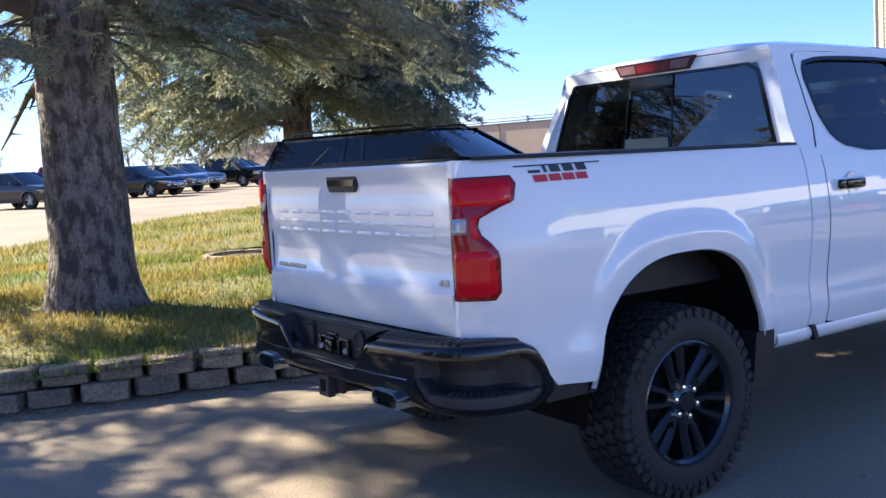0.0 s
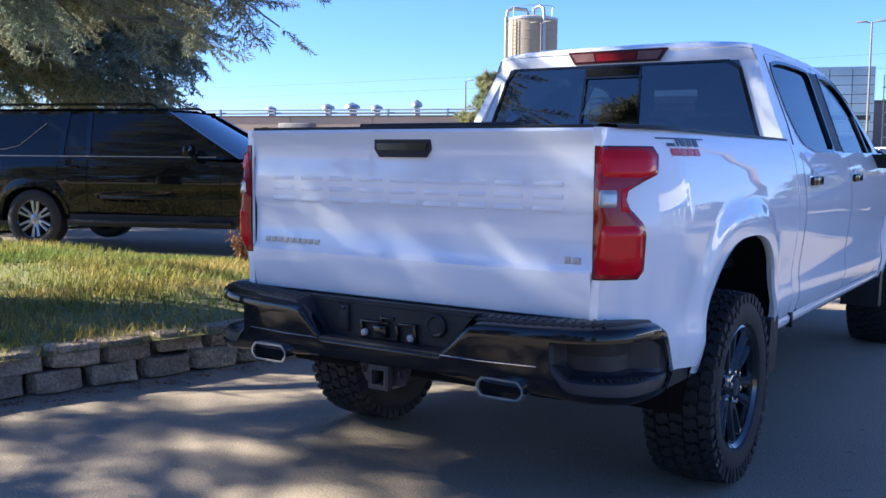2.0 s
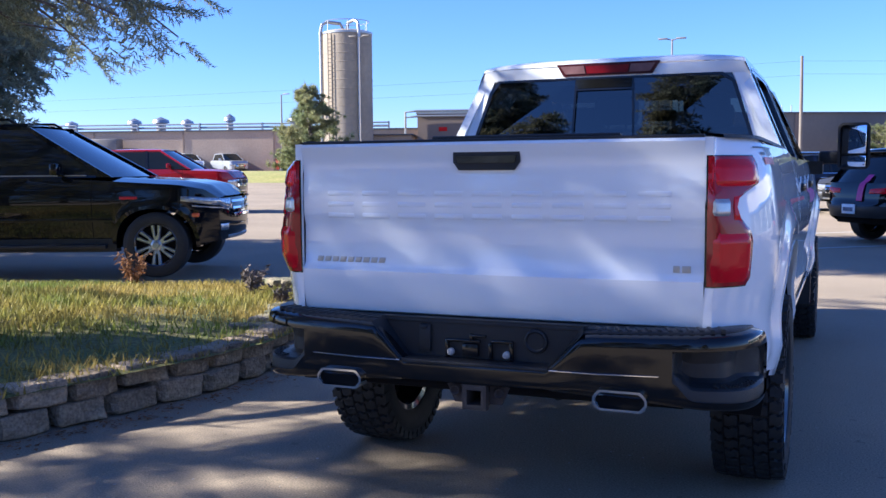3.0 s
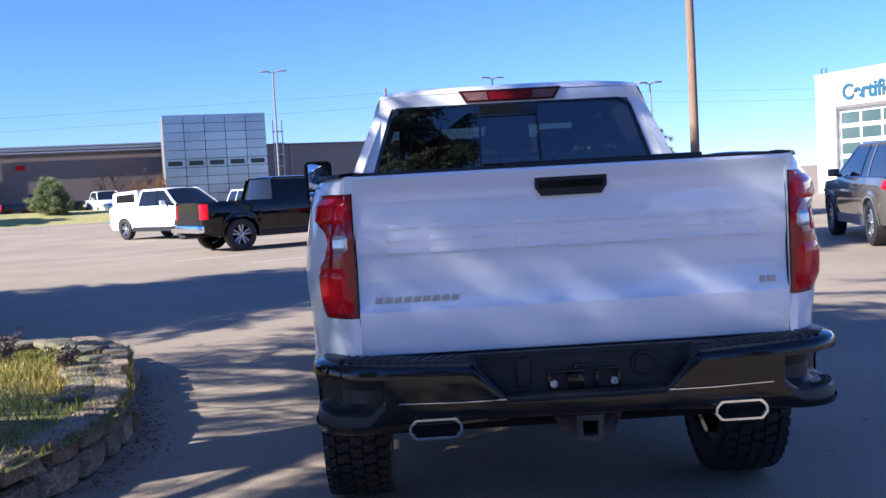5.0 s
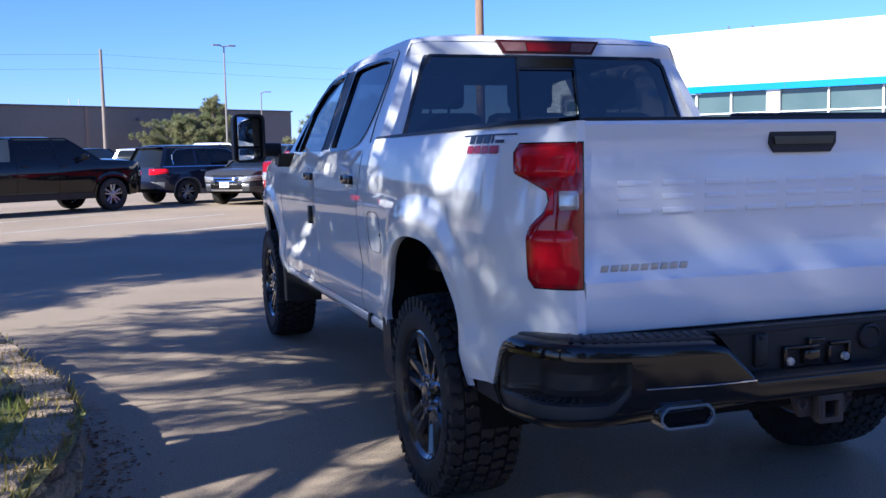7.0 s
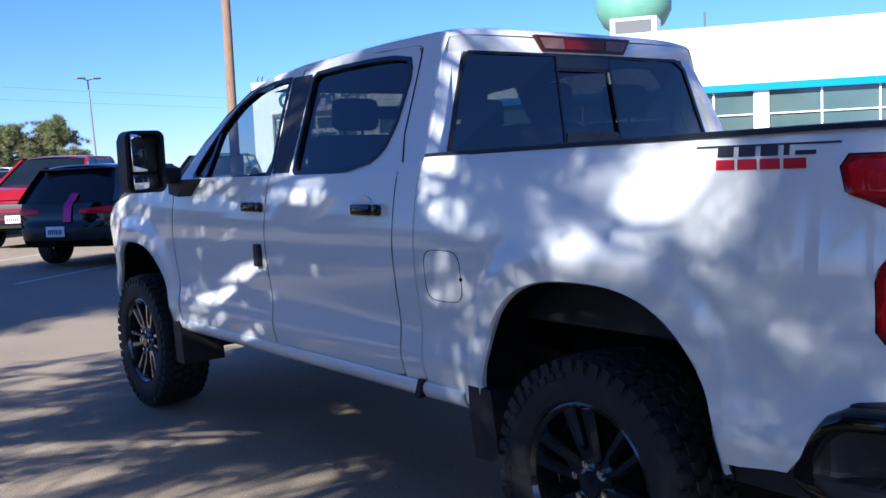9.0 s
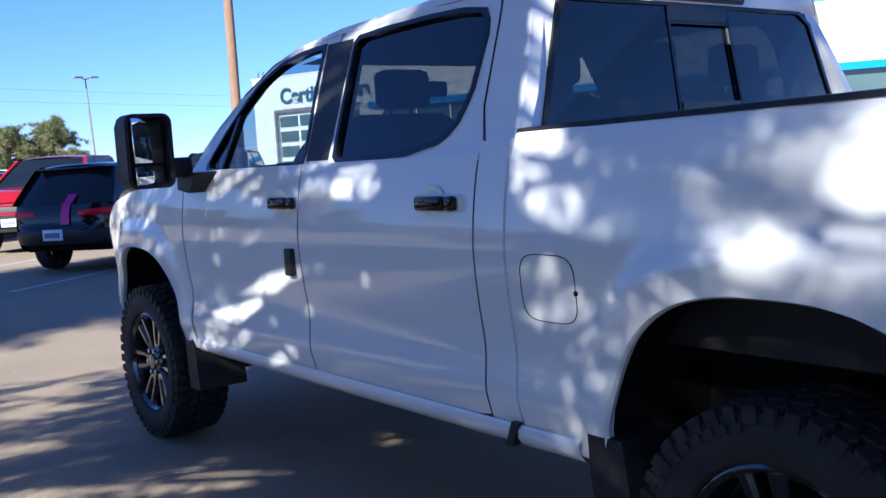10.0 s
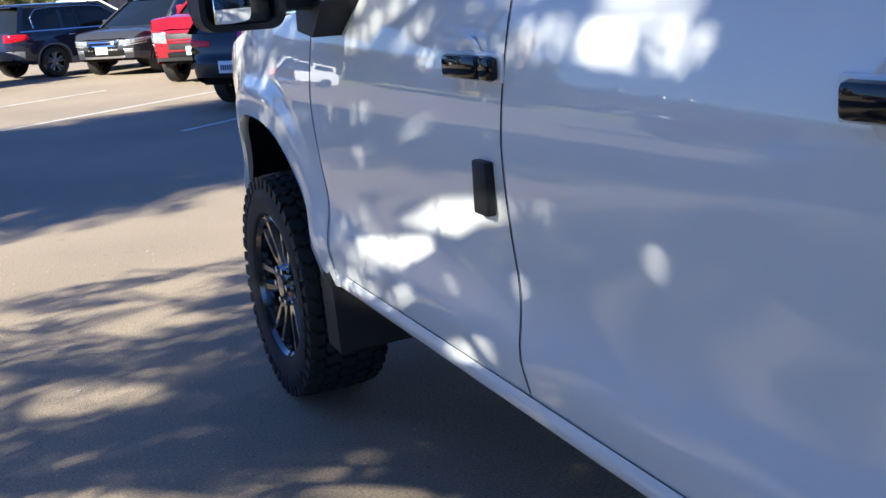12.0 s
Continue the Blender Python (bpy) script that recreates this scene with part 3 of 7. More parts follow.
        def lamp_patch(name, z0, z1, u0, u1, d, mat, label="", rows=16):
            bm = bmesh.new()
            zs = np.linspace(z0, z1, rows)
            grid = []
            for z in zs:
                m = lamp_out(z)
                a, b = (u0 if u0 >= 0 else m + u0), (min(u1, m) if u1 > 0 else m + u1)
                edge = min(1.0, 4 * min((z - z0), (z1 - z)) / (z1 - z0) + .0)
                grid.append([lamp_at(a + (b - a) * i / 12, z, d * (0.35 + .65 * min(1, 6 * min(i, 12 - i) / 12)) * (0.4 + .6 * edge)) for i in range(13)])
            sheet(bm, grid)
            part(name, bm, mat, lamp, label)
        lamp_patch("housing", 0.940, 1.390, 0.0, 0.30, 0.008, GLOSS_BLACK)
        lamp_patch("lens_body", 0.945, 1.386, 0.005, -.004, 0.018, DEEP_RED, rows=44)
        lamp_patch("upper_lens", 1.272, 1.376, 0.016, -.018, 0.024, RED_LENS)
        lamp_patch("lower_lens", 0.958, 1.150, 0.016, -.014, 0.025, RED_LENS)
        lamp_patch("neck_edge", 1.150, 1.272, 0.086, -.008, 0.022, RED_LENS)
        lamp_patch("reverse_lens", 1.176, 1.252, 0.016, 0.082, 0.026, CLEAR_LENS, "clear reversing lens")

        # cab flanks: quarter, doors, fender
        bm = bmesh.new()
        side_panel(bm, s, spread(0.856, 0.985, 6), cab_low, lambda y: BELT + .05, 20)
        vs = [(0.868, 1.40), (0.88, 1.55), (0.925, 1.72), (0.955, 1.82), (1.03, 1.872), (1.10, 1.872), (1.085, 1.78), (1.05, 1.52), (0.995, 1.40)]
        va = [bm.verts.new(lean(s, *p)) for p in vs]
        vb = [bm.verts.new(lean(s, *p, -.05)) for p in vs]
        bm.faces.new(va)
        bm.faces.new(vb[::-1])
        for i in range(len(vs)):
            bm.faces.new((va[i], va[(i + 1) % len(vs)], vb[(i + 1) % len(vs)], vb[i]))
        part("cab_quarter", bm, PAINT, truck)

        for nm, y0, y1, pane, gl, upper in (("rear_door", 0.992, 2.036, REAR_PANE, PRIVACY, [(0.995, 1.36), (1.055, 1.52), (1.09, 1.78), (1.105, 1.872), (1.5, 1.888), (2.06, 1.885), (2.05, 1.60), (2.036, 1.36)]),
                                            ("front_door", 2.044, 3.14, FRONT_PANE, FRONT_GLASS, [(2.044, 1.36), (2.058, 1.60), (2.068, 1.885), (2.40, 1.862), (2.60, 1.808), (2.80, 1.70), (2.97, 1.565), (3.14, 1.385), (3.14, 1.36)])):
            door = new(nm)
            door.parent = truck
            bm = bmesh.new()

            def dlow(y, nm=nm):
                if nm == "rear_door":
                    return 0.59 + (0.012 * (1 - smoothstep(0.992, 1.02, y)))
                return 0.59
            side_panel(bm, s, spread(y0, y1, 16), dlow, lambda y: BELT + .015, 22)
            n = 44
            out, inn = resample(upper, n), resample(pane, n)
            # matched starts keep the frame from twisting
            c = np.mean(np.array(inn), axis=0)
            key = lambda p: math.atan2(p[1] - c[1], (p[0] - c[0]) * .6)
            out, inn = sorted(out, key=key), sorted(inn, key=key)
            ring_fill(bm, out, inn, lambda p: lean(s, *p), (-s * .05, 0, 0))
            part("door_skin", bm, PAINT, door)
            bm = bmesh.new()
            cen = np.array(c)
            wide = [tuple(cen + (np.array(p) - cen) * (1.02, 1.03)) for p in inn]
            thin = [tuple(cen + (np.array(p) - cen) * (0.972, 0.95)) for p in inn]
            ring_fill(bm, wide, thin, lambda p: lean(s, *p, .006), (-s * .05, 0, 0))
            part("window_surround", bm, GLOSS_BLACK, door, "gloss black window surround")
            bm = bmesh.new()
            bm.faces.new([bm.verts.new(lean(s, *p, -.012)) for p in [tuple(cen + (np.array(p) - cen) * 0.98) for p in inn]])
            ob = part("window_pane", bm, gl, door, smooth=0)
            ob.visible_shadow = False
            hy = 1.165 if nm == "rear_door" else 2.155
            hx = half_width(hy, 1.235)
            bm = bmesh.new()
            box(bm, (s * (hx + .020), hy + .014, 1.236), (.022, .148, .046), .010)
            box(bm, (s * (hx + .019), hy - .087, 1.236), (.022, .050, .046), .010)
            for e in (-.085, .075):
                box(bm, (s * (hx + .006), hy + e, 1.236), (.02, .030, .034), .006)
            h = part("door_handle", bm, GLOSS_BLACK, door, "gloss black strap handle")
            bm = bmesh.new()
            lathe(bm, [(s * .001, .056), (s * .0055, .053), (s * .006, .050), (s * .004, .036), (s * .003, .001)], 28, centre=(s * (hx - .0005), hy + .016, 1.236))
            part("handle_cup", bm, PAINT, door)
            bm = bmesh.new()
            box(bm, (s * (hx + .003), hy - .006, 1.236), (.009, .224, .055), .004)
            part("handle_surround", bm, PAINT, door)
        # upright bar that parts off the small front pane
        bm = bmesh.new()
        a = [lean(s, y, z, .004) for y, z in ((2.800, 1.378), (2.825, 1.378), (2.800, 1.600), (2.775, 1.615))]
        va = [bm.verts.new(v) for v in a]
        vb = [bm.verts.new(v - Vector((s * .03, 0, 0))) for v in a]
        bm.faces.new(va)
        bm.faces.new(vb[::-1])
        for i in range(4):
            bm.faces.new((va[i], va[(i + 1) % 4], vb[(i + 1) % 4], vb[i]))
        part("quarter_bar", bm, GLOSS_BLACK, truck)
        # dark shut lines round the doors
        for y in (0.9885, 2.040, 3.145):
            bm = bmesh.new()
            sheet(bm, [[(s * (half_width(y, z) + .0012), y - .0022, z), (s * (half_width(y, z) + .0012), y + .0022, z)] for z in np.linspace(.60, BELT - .005, 22)])
            part("shut_line", bm, DARK, truck)
        bm = bmesh.new()
        tube(bm, [lean(s, y, z, .001) for y, z in ((0.99, 1.362), (1.053, 1.52), (1.088, 1.78), (1.103, 1.868), (1.14, 1.879), (1.5, 1.886), (2.06, 1.883), (2.40, 1.861), (2.60, 1.807), (2.80, 1.70))], .0028, 5, cap=False)
        part("shut_line", bm, DARK, truck)
        # black foam block on the door edge
        bm = bmesh.new()
        box(bm, (s * (half_width(2.1, 1.0) + .012), 2.105, 1.01), (.022, .055, .105), .004)
        if s < 0:
            part("edge_guard", bm, MATTE_BLACK, truck, "black foam door edge guard")
        else:
            bm.free()
        # pillar filler behind the doors' seam
        bm = bmesh.new()
        va = [lean(s, *p, -.03) for p in ((1.93, 1.38), (2.12, 1.38), (2.20, 1.86), (1.94, 1.86))]
        bm.faces.new([bm.verts.new(v) for v in va])
        part("centre_pillar", bm, GLOSS_BLACK, truck)
        bm = bmesh.new()
        va = [lean(s, *p, .003) for p in ((1.90, 1.39), (2.062, 1.39), (2.15, 1.845), (1.965, 1.845))]
        vb = [v - Vector((s * .01, 0, 0)) for v in va]
        a, b = [bm.verts.new(v) for v in va], [bm.verts.new(v) for v in vb]
        bm.faces.new(a)
        for i in range(4):
            bm.faces.new((a[i], a[(i + 1) % 4], b[(i + 1) % 4], b[i]))
        part("pillar_cover", bm, MATTE_BLACK, truck)
        # fender
        bm = bmesh.new()

        def fender_top(y):
            return curve([(3.14, 1.365), (3.4, 1.335), (3.9, 1.29), (4.3, 1.23), (4.62, 1.10)], y)
        side_panel(bm, s, spread(3.15, 4.62, 30, arch_ys(3.75, 0.52)), lambda y: max(cab_low(y), 0.62 if y > 4.27 else 0.0), fender_top, 24)
        part("front_fender", bm, PAINT, truck)
        bm = bmesh.new()
        ring = []
        yc, a, z0, b, n = ARCHES[1]
        for k in range(41):
            t = math.pi * k / 40
            cy, cz = math.cos(t), math.sin(t)
            y, z = yc + a * math.copysign(abs(cy) ** (2 / n), cy), max(0.555, z0 + b * abs(cz) ** (2 / n))
            x = half_width(y, min(z + 0.02, 1.3))
            ring.append([(s * (x + .002), y, z), (s * (x - .010), yc + (y - yc) * .99, z - .005), (s * (x - .028), y, z - .004)])
        sheet(bm, ring)
        part("front_wheel_lip", bm, PAINT, truck)
        # rocker
        bm = bmesh.new()
        grid = [[(s * x, y, z) for x, z in ((.968, .592), (.975, .575), (.968, .55), (.945, .525), (.90, .515), (.80, .52))] for y in spread(0.62, 3.20, 20)]
        sheet(bm, grid)
        part("rocker_panel", bm, PAINT, truck)
        bm = bmesh.new()
        prism(bm, [(0.855, 0.60), (0.885, 0.60), (0.915, 0.525), (0.885, 0.525)], s * .95, s * .982)
        part("rocker_clip", bm, MATTE_BLACK, truck)
        # liners and flaps
        for yc, a, z0, b, n in ARCHES:
            bm = bmesh.new()
            rows = []
            for k in range(25):
                t = math.pi * k / 24
                cy, cz = math.cos(t), math.sin(t)
                y, z = yc + (a + .015) * math.copysign(abs(cy) ** (2 / n), cy), z0 + (b + .01) * abs(cz) ** (2 / n)
                rows.append([(s * (half_width(y, min(z + .02, 1.3)) - .022), y, z - .008), (s * .55, y, z)])
            sheet(bm, rows)
            prism(bm, [(yc - a, 0.45), (yc + a, 0.45), (yc + a, 1.08), (yc - a, 1.08)], s * .56, s * .53)
            part("wheel_liner", bm, DARK, truck)
        bm = bmesh.new()
        prism(bm, [(0.44, 0.63), (0.56, 0.63), (0.555, 0.52), (0.53, 0.38), (0.40, 0.38), (0.42, 0.5)], s * .80, s * 1.0)
        part("rear_splash_guard", bm, MATTE_BLACK, truck)
        bm = bmesh.new()
        prism(bm, [(3.20, 0.66), (3.28, 0.62), (3.25, 0.34), (3.14, 0.34), (3.16, 0.5)], s * .74, s * .985)
        part("front_splash_guard", bm, MATTE_BLACK, truck)
        bm = bmesh.new()
        prism(bm, [(-0.74, 0.600), (-0.49, 0.600), (-0.47, 0.535), (-0.72, 0.535)], s * .80, s * .957)
        part("bed_under_guard", bm, MATTE_BLACK, truck)
        # towing mirror
        mir = new("side_mirror")
        mir.parent = truck
        bm = bmesh.new()
        box(bm, (s * 1.255, 2.915, 1.475), (.205, .12, .315), .05)
        turns = [(a, b, math.pi / 2 * (q + k / 6)) for q, (a, b) in enumerate(((1, 1), (-1, 1), (-1, -1), (1, -1))) for k in range(7)]
        rim = [[(a * (w - r) + r * math.cos(t), 1.475 + b * (h - r) + r * math.sin(t)) for a, b, t in turns] for w, h, r in ((.1025, .1575, .040), (.088, .143, .030))]
        ring_fill(bm, rim[0], rim[1], lambda p: (s * 1.255 + p[0], 2.80, p[1]), (0, .10, 0))
        part("mirror_shell", bm, MATTE_BLACK, mir)
        bm = bmesh.new()
        turn = Matrix.Translation((s * 1.255, 2.822, 1.475)) @ Matrix.Rotation(radians(s * -24), 4, "Z") @ Matrix.Rotation(radians(-2), 4, "X")
        box(bm, (0, 0, .045), (.165, .008, .19), .004, m=turn)
        part("mirror_glass", bm, MIRROR, mir, "flat mirror glass")
        bm = bmesh.new()
        box(bm, (0, 0, -.103), (.165, .008, .075), .004, m=turn)
        part("spotter_glass", bm, MIRROR, mir, "small convex mirror glass")
        bm = bmesh.new()
        box(bm, (s * 1.10, 2.93, 1.40), (.14, .09, .09), .02)
        part("mirror_arm", bm, MATTE_BLACK, mir)
        bm = bmesh.new()
        prism(bm, [(2.80, 1.375), (3.02, 1.375), (3.02, 1.30), (2.90, 1.285)], s * .955, s * 1.06)
        part("mirror_base", bm, MATTE_BLACK, mir)

    # fuel flap on the driver's flank
    bm = bmesh.new()
    out = []
    for k in range(32):
        t = 2 * math.pi * k / 32
        cy, cz = math.cos(t), math.sin(t)
        out.append((0.685 + .105 * math.copysign(abs(cy) ** .5, cy), 1.005 + .092 * math.copysign(abs(cz) ** .5, cz)))
    wide = [(0.685 + (y - .685) * 1.022, 1.005 + (z - 1.005) * 1.025) for y, z in out]
    ring_fill(bm, wide, out, lambda p: (-(half_width(*p) + .0015), p[0], p[1]), (.004, 0, 0))
    part("fuel_flap_gap", bm, DARK, truck)
    bm = bmesh.new()
    lathe(bm, [(-1.008, .001), (-1.006, .007), (-.99, .008)], 12, "x", (.004, .578, 1.0))
    part("fuel_flap_notch", bm, DARK, truck)

    # tailgate
    gate = new("tailgate")
    gate.parent = truck
    prof = [(0.794, -0.985), (0.800, -0.998), (0.812, -1.002), (0.86, -1.010), (0.93, -1.018), (0.958, -1.018), (0.968, -1.006), (0.985, -0.998), (1.06, -0.994), (1.135, -0.993), (1.165, -1.000), (1.18, -1.003),
            (1.28, -1.003), (1.32, -1.000), (1.36, -0.998), (1.40, -1.004), (1.425, -1.016), (1.440, -1.020), (1.450, -1.012), (1.454, -0.99), (1.450, -0.945)]
    bm = bmesh.new()
    sheet(bm, [[(x, y + 0.012 * (x / .78) ** 2, z) for x in np.linspace(-.783, .783, 40)] for z, y in prof])
    for x in (-.783, .783):
        bm.faces.new([bm.verts.new((x, y + .012, z)) for z, y in prof] + [bm.verts.new((x, -.945, .805))])
    sheet(bm, [[(x, -.945, z) for x in (-.783, .783)] for z in (.805, 1.45)])
    part("gate_skin", bm, PAINT, gate)
    bm = bmesh.new()
    box(bm, (0, -.975, 1.456), (1.56, .05, .012), .004)
    part("top_cap", bm, MATTE_BLACK, gate)
    bm = bmesh.new()
    box(bm, (0.13, -.955, 1.466), (.72, .045, .016), .006)
    part("raised_cap", bm, MATTE_BLACK, gate)
    bm = bmesh.new()
    prism(bm, [(-.130, 1.412), (.130, 1.412), (.130, 1.375), (.108, 1.345), (-.108, 1.345), (-.130, 1.375)], -1.010, -0.99, "y")
    part("latch_handle", bm, MATTE_BLACK, gate, "black latch handle")
    bm = bmesh.new()
    prism(bm, [(-.118, 1.398), (.118, 1.398), (.112, 1.372), (-.112, 1.372)], -1.016, -1.0, "y")
    part("handle_grip", bm, GLOSS_BLACK, gate)
    for k in range(9):
        x = -.612 + k * .153
        for z in (1.173, 1.216, 1.259):
            bm = bmesh.new()
            box(bm, (x, -1.0005 + .012 * (x / .78) ** 2, z), (.116, .008, .018), .0025)
            part("embossed_bar", bm, PAINT, gate, "white embossed bar")
    lean_z = Matrix.Identity(4)
    lean_z[0][2] = .25
    for k in range(9):
        bm = bmesh.new()
        box(bm, (0, 0, 0), (.026, .006, .021), .002, m=Matrix.Translation((-.712 + k * .0345, -.998 + .012 * ((-.712 + k * .0345) / .78) ** 2, .999)) @ lean_z)
        part("badge_bar", bm, BADGE_PALE, gate, "satin metal badge bar")
    for x, w in ((.690, .022), (.724, .030)):
        bm = bmesh.new()
        box(bm, (x, -.989, .999), (w, .006, .024), .002)
        part("badge_bar", bm, BADGE_PALE, gate, "satin metal badge bar")
    for s in (-1, 1):
        bm = bmesh.new()
        box(bm, (s * .7855, -.962, 1.12), (.004, .05, .64))
        part("gate_gap", bm, DARK, truck)

    # rear bumper
    bumper = new("rear_bumper")
    bumper.parent = truck
    plan = [(0.0, -1.165), (0.30, -1.165), (0.55, -1.159), (0.74, -1.142), (0.85, -1.112), (0.925, -1.055), (0.965, -0.975), (0.980, -0.88), (0.981, -0.79), (0.966, -0.695)]
    for _ in range(3):
        cut = [plan[0]]
        for (x0, y0), (x1, y1) in zip(plan, plan[1:]):
            cut += [(x0 * .75 + x1 * .25, y0 * .75 + y1 * .25), (x0 * .25 + x1 * .75, y0 * .25 + y1 * .75)]
        plan = cut + [plan[-1]]
    ln = np.r_[0, np.cumsum([math.dist(a, b) for a, b in zip(plan, plan[1:])])]
    end = float(ln[-1])

    def plan_at(u):
        return float(np.interp(u, ln, [p[0] for p in plan])), float(np.interp(u, ln, [p[1] for p in plan]))

    def plan_normal(u):
        (x0, y0), (x1, y1) = plan_at(max(0, u - .02)), plan_at(min(end, u + .02))
        d = math.hypot(x1 - x0, y1 - y0)
        return (y1 - y0) / d, -(x1 - x0) / d

    def face_top(u):
        return curve([(0, .652), (.275, .652), (.385, .770), (.45, .776), (.90, .790), (1.02, .791), (1.10, .789), (end - .14, .783), (end - .08, .758), (end - .03, .690), (end, .62)], u)

    def face_low(u):
        return curve([(0, .572), (.3, .572), (.62, .556), (.80, .540), (1.0, .530), (end - .1, .528), (end - .03, .548), (end, .575)], u)

    def bumper_at(s, u, z, inset=0.0):
        """A point on the bumper's crowned face, pushed in by inset."""
        x, y = plan_at(u)
        nx, ny = plan_normal(u)
        k = (z - face_low(u)) / max(.01, face_top(u) - face_low(u))
        out = 0.022 * max(0.0, 1 - abs(2 * k - 1) ** 7) ** .5 - 0.022 - inset
        return (s * (x + nx * out), y + ny * out, z)

    def pocket(u):
        """Lower and upper edge of the step pocket."""
        lo, hi = face_low(u) + .030, face_top(u) - .046
        return (lo + .055 * (1 - smoothstep(.70, .775, u)), hi) if u < 1.0 else (lo + .02 * smoothstep(end - .12, end - .045, u), hi - .03 * smoothstep(end - .12, end - .045, u))
    P0, P1 = .705, end - .045
    for s in (-1, 1):
        bm = bmesh.new()
        us = spread(0, P0, 40) + spread(P0, P1, 44)[1:] + spread(P1, end, 6)[1:]
        cols = []
        for u in us:
            lo, hi = face_low(u), face_top(u)
            pa, pb = pocket(min(max(u, P0), P1))
            pa, pb = max(lo + .01, min(pa, hi - .03)), min(hi - .01, max(pb, lo + .03))
            if pb < pa + .01:
                pa, pb = lo + (hi - lo) * .4, lo + (hi - lo) * .6
            zs = [*np.linspace(lo, pa, 7), *np.linspace(pa, pb, 9)[1:], *np.linspace(pb, hi, 8)[1:]]
            x, y = plan_at(u)
            nx, ny = plan_normal(u)
            cols.append([bm.verts.new(bumper_at(s, u, z)) for z in zs] + [bm.verts.new((s * (x - nx * .045), y - ny * .045, hi + .005))])
        for i, (c0, c1) in enumerate(zip(cols, cols[1:])):
            for j in range(len(c0) - 1):
                if P0 - 1e-6 <= us[i] and us[i + 1] <= P1 + 1e-6 and 6 <= j < 14:
                    continue
                bm.faces.new((c0[j], c0[j + 1], c1[j + 1], c1[j]))
        part("bumper_face", bm, GLOSS_BLACK, bumper, "gloss black bumper face")
        # pocket with a lower step at the corner
        bm = bmesh.new()
        grid = []
        for u in spread(P0 - .008, P1 + .008, 44, [P0 + .012, P1 - .012]):
            a, b = pocket(min(max(u, P0), P1))
            q = max(0.0, min(1.0, (u - P0) / .025, (P1 - u) / .025))
            q *= 1.5 - 1.2 * smoothstep(end - .20, end - .08, u)
            step = a + (b - a) * .30
            row = [(b + .007, .007), (b - .002, .009), (b - .010, .007 + .055 * q), (b - (b - step) * .5, .007 + .063 * q), (step + .012, .007 + .063 * q), (step, .007 + .051 * q), (step - .008, .008 + .012 * q), (step - .016, .008 + .004 * q), (a + .004, .008), (a - .007, .007)]
            grid.append([bumper_at(s, u, z, d) for z, d in row])
        sheet(bm, grid)
        pk = part("step_pocket", bm, STEP_BLACK, bumper, "matte black corner step", smooth=12)
        bm = bmesh.new()
        for a in range(9):
            for b in range(3):
                u = .86 + a * .030
                lo, hi = pocket(u)
                x, y, z = bumper_at(s, u, lo + (hi - lo) * .27, .024 + b * .013)
                box(bm, (x, y, z + .002), (.009, .009, .007), .002)
        tagged(part("step_grip", bm, MATTE_BLACK, pk), kind="stuff")
        # matte top of the step, with ribs
        bm = bmesh.new()
        grid = []
        for u in us:
            if u < .385:
                continue
            x, y = plan_at(u)
            nx, ny = plan_normal(u)
            z = face_top(u) + .006
            grid.append([(s * (x - nx * d), y - ny * d, z + e) for d, e in ((.0455, -.004), (.0460, .003), (.052, .007), (.10, .008), (.165, .006))])
        sheet(bm, grid)
        pad = part("step_pad", bm, STEP_BLACK, bumper, "matte black step pad")
        for k in range(13):
            x = .44 + k * .034
            bm = bmesh.new()
            lean_x = Matrix.Identity(4)
            lean_x[0][1] = -.35 * s
            box(bm, (0, 0, 0), (.016, .070, .016), .004, m=Matrix.Translation((s * x, plan_at(x)[1] + .088, face_top(x) + .0125)) @ lean_x)
            part("rib", bm, STEP_BLACK, pad)
        # thin chrome tube added as the highlight along the face's lower border
        bm = bmesh.new()
        path = [(s * .285, -1.170, .650), (s * .45, -1.170, .650), (s * .66, -1.150, .652)]
        tube(bm, path, .0026, 6)
        part("highlight_edge", bm, CHROME, bumper, "thin chrome tube standing in for the lower border's highlight")
        # tailpipe
        bm = bmesh.new()
        o = resample([(-.094, -.010), (-.092, .012), (-.072, .035), (.072, .035), (.092, .012), (.094, -.010), (.074, -.036), (-.074, -.036)], 48)
        i = [(x * .915, z * .78) for x, z in o]
        px = s * .535
        ring_fill(bm, o, i, lambda p: (px + p[0], -1.180, .565 + p[1]), (0, .010, 0))
        ring_fill(bm, o, [(x * .93, z * .82) for x, z in o], lambda p: (px + p[0] * .975, -1.171, .565 + p[1] * .975), (0, .16, 0))
        part("tailpipe", bm, CHROME, truck, "chrome angular tailpipe", smooth=20)
        bm = bmesh.new()
        bm.faces.new([bm.verts.new((px + x, -1.15, .565 + z)) for x, z in i])
        part("tailpipe_bore", bm, DARK, truck)
    # recess panel
    bm = bmesh.new()
    prism(bm, [(-.27, .645), (.27, .645), (.40, .80), (-.40, .80)], -1.085, -1.06, "y")
    box(bm, (0, -1.125, .650), (.56, .085, .014), .004)
    part("plate_recess", bm, MATTE_BLACK, bumper)
    bm = bmesh.new()
    box(bm, (0, -1.02, .786), (1.52, .135, .012), .003)
    part("gate_sill", bm, MATTE_BLACK, bumper)
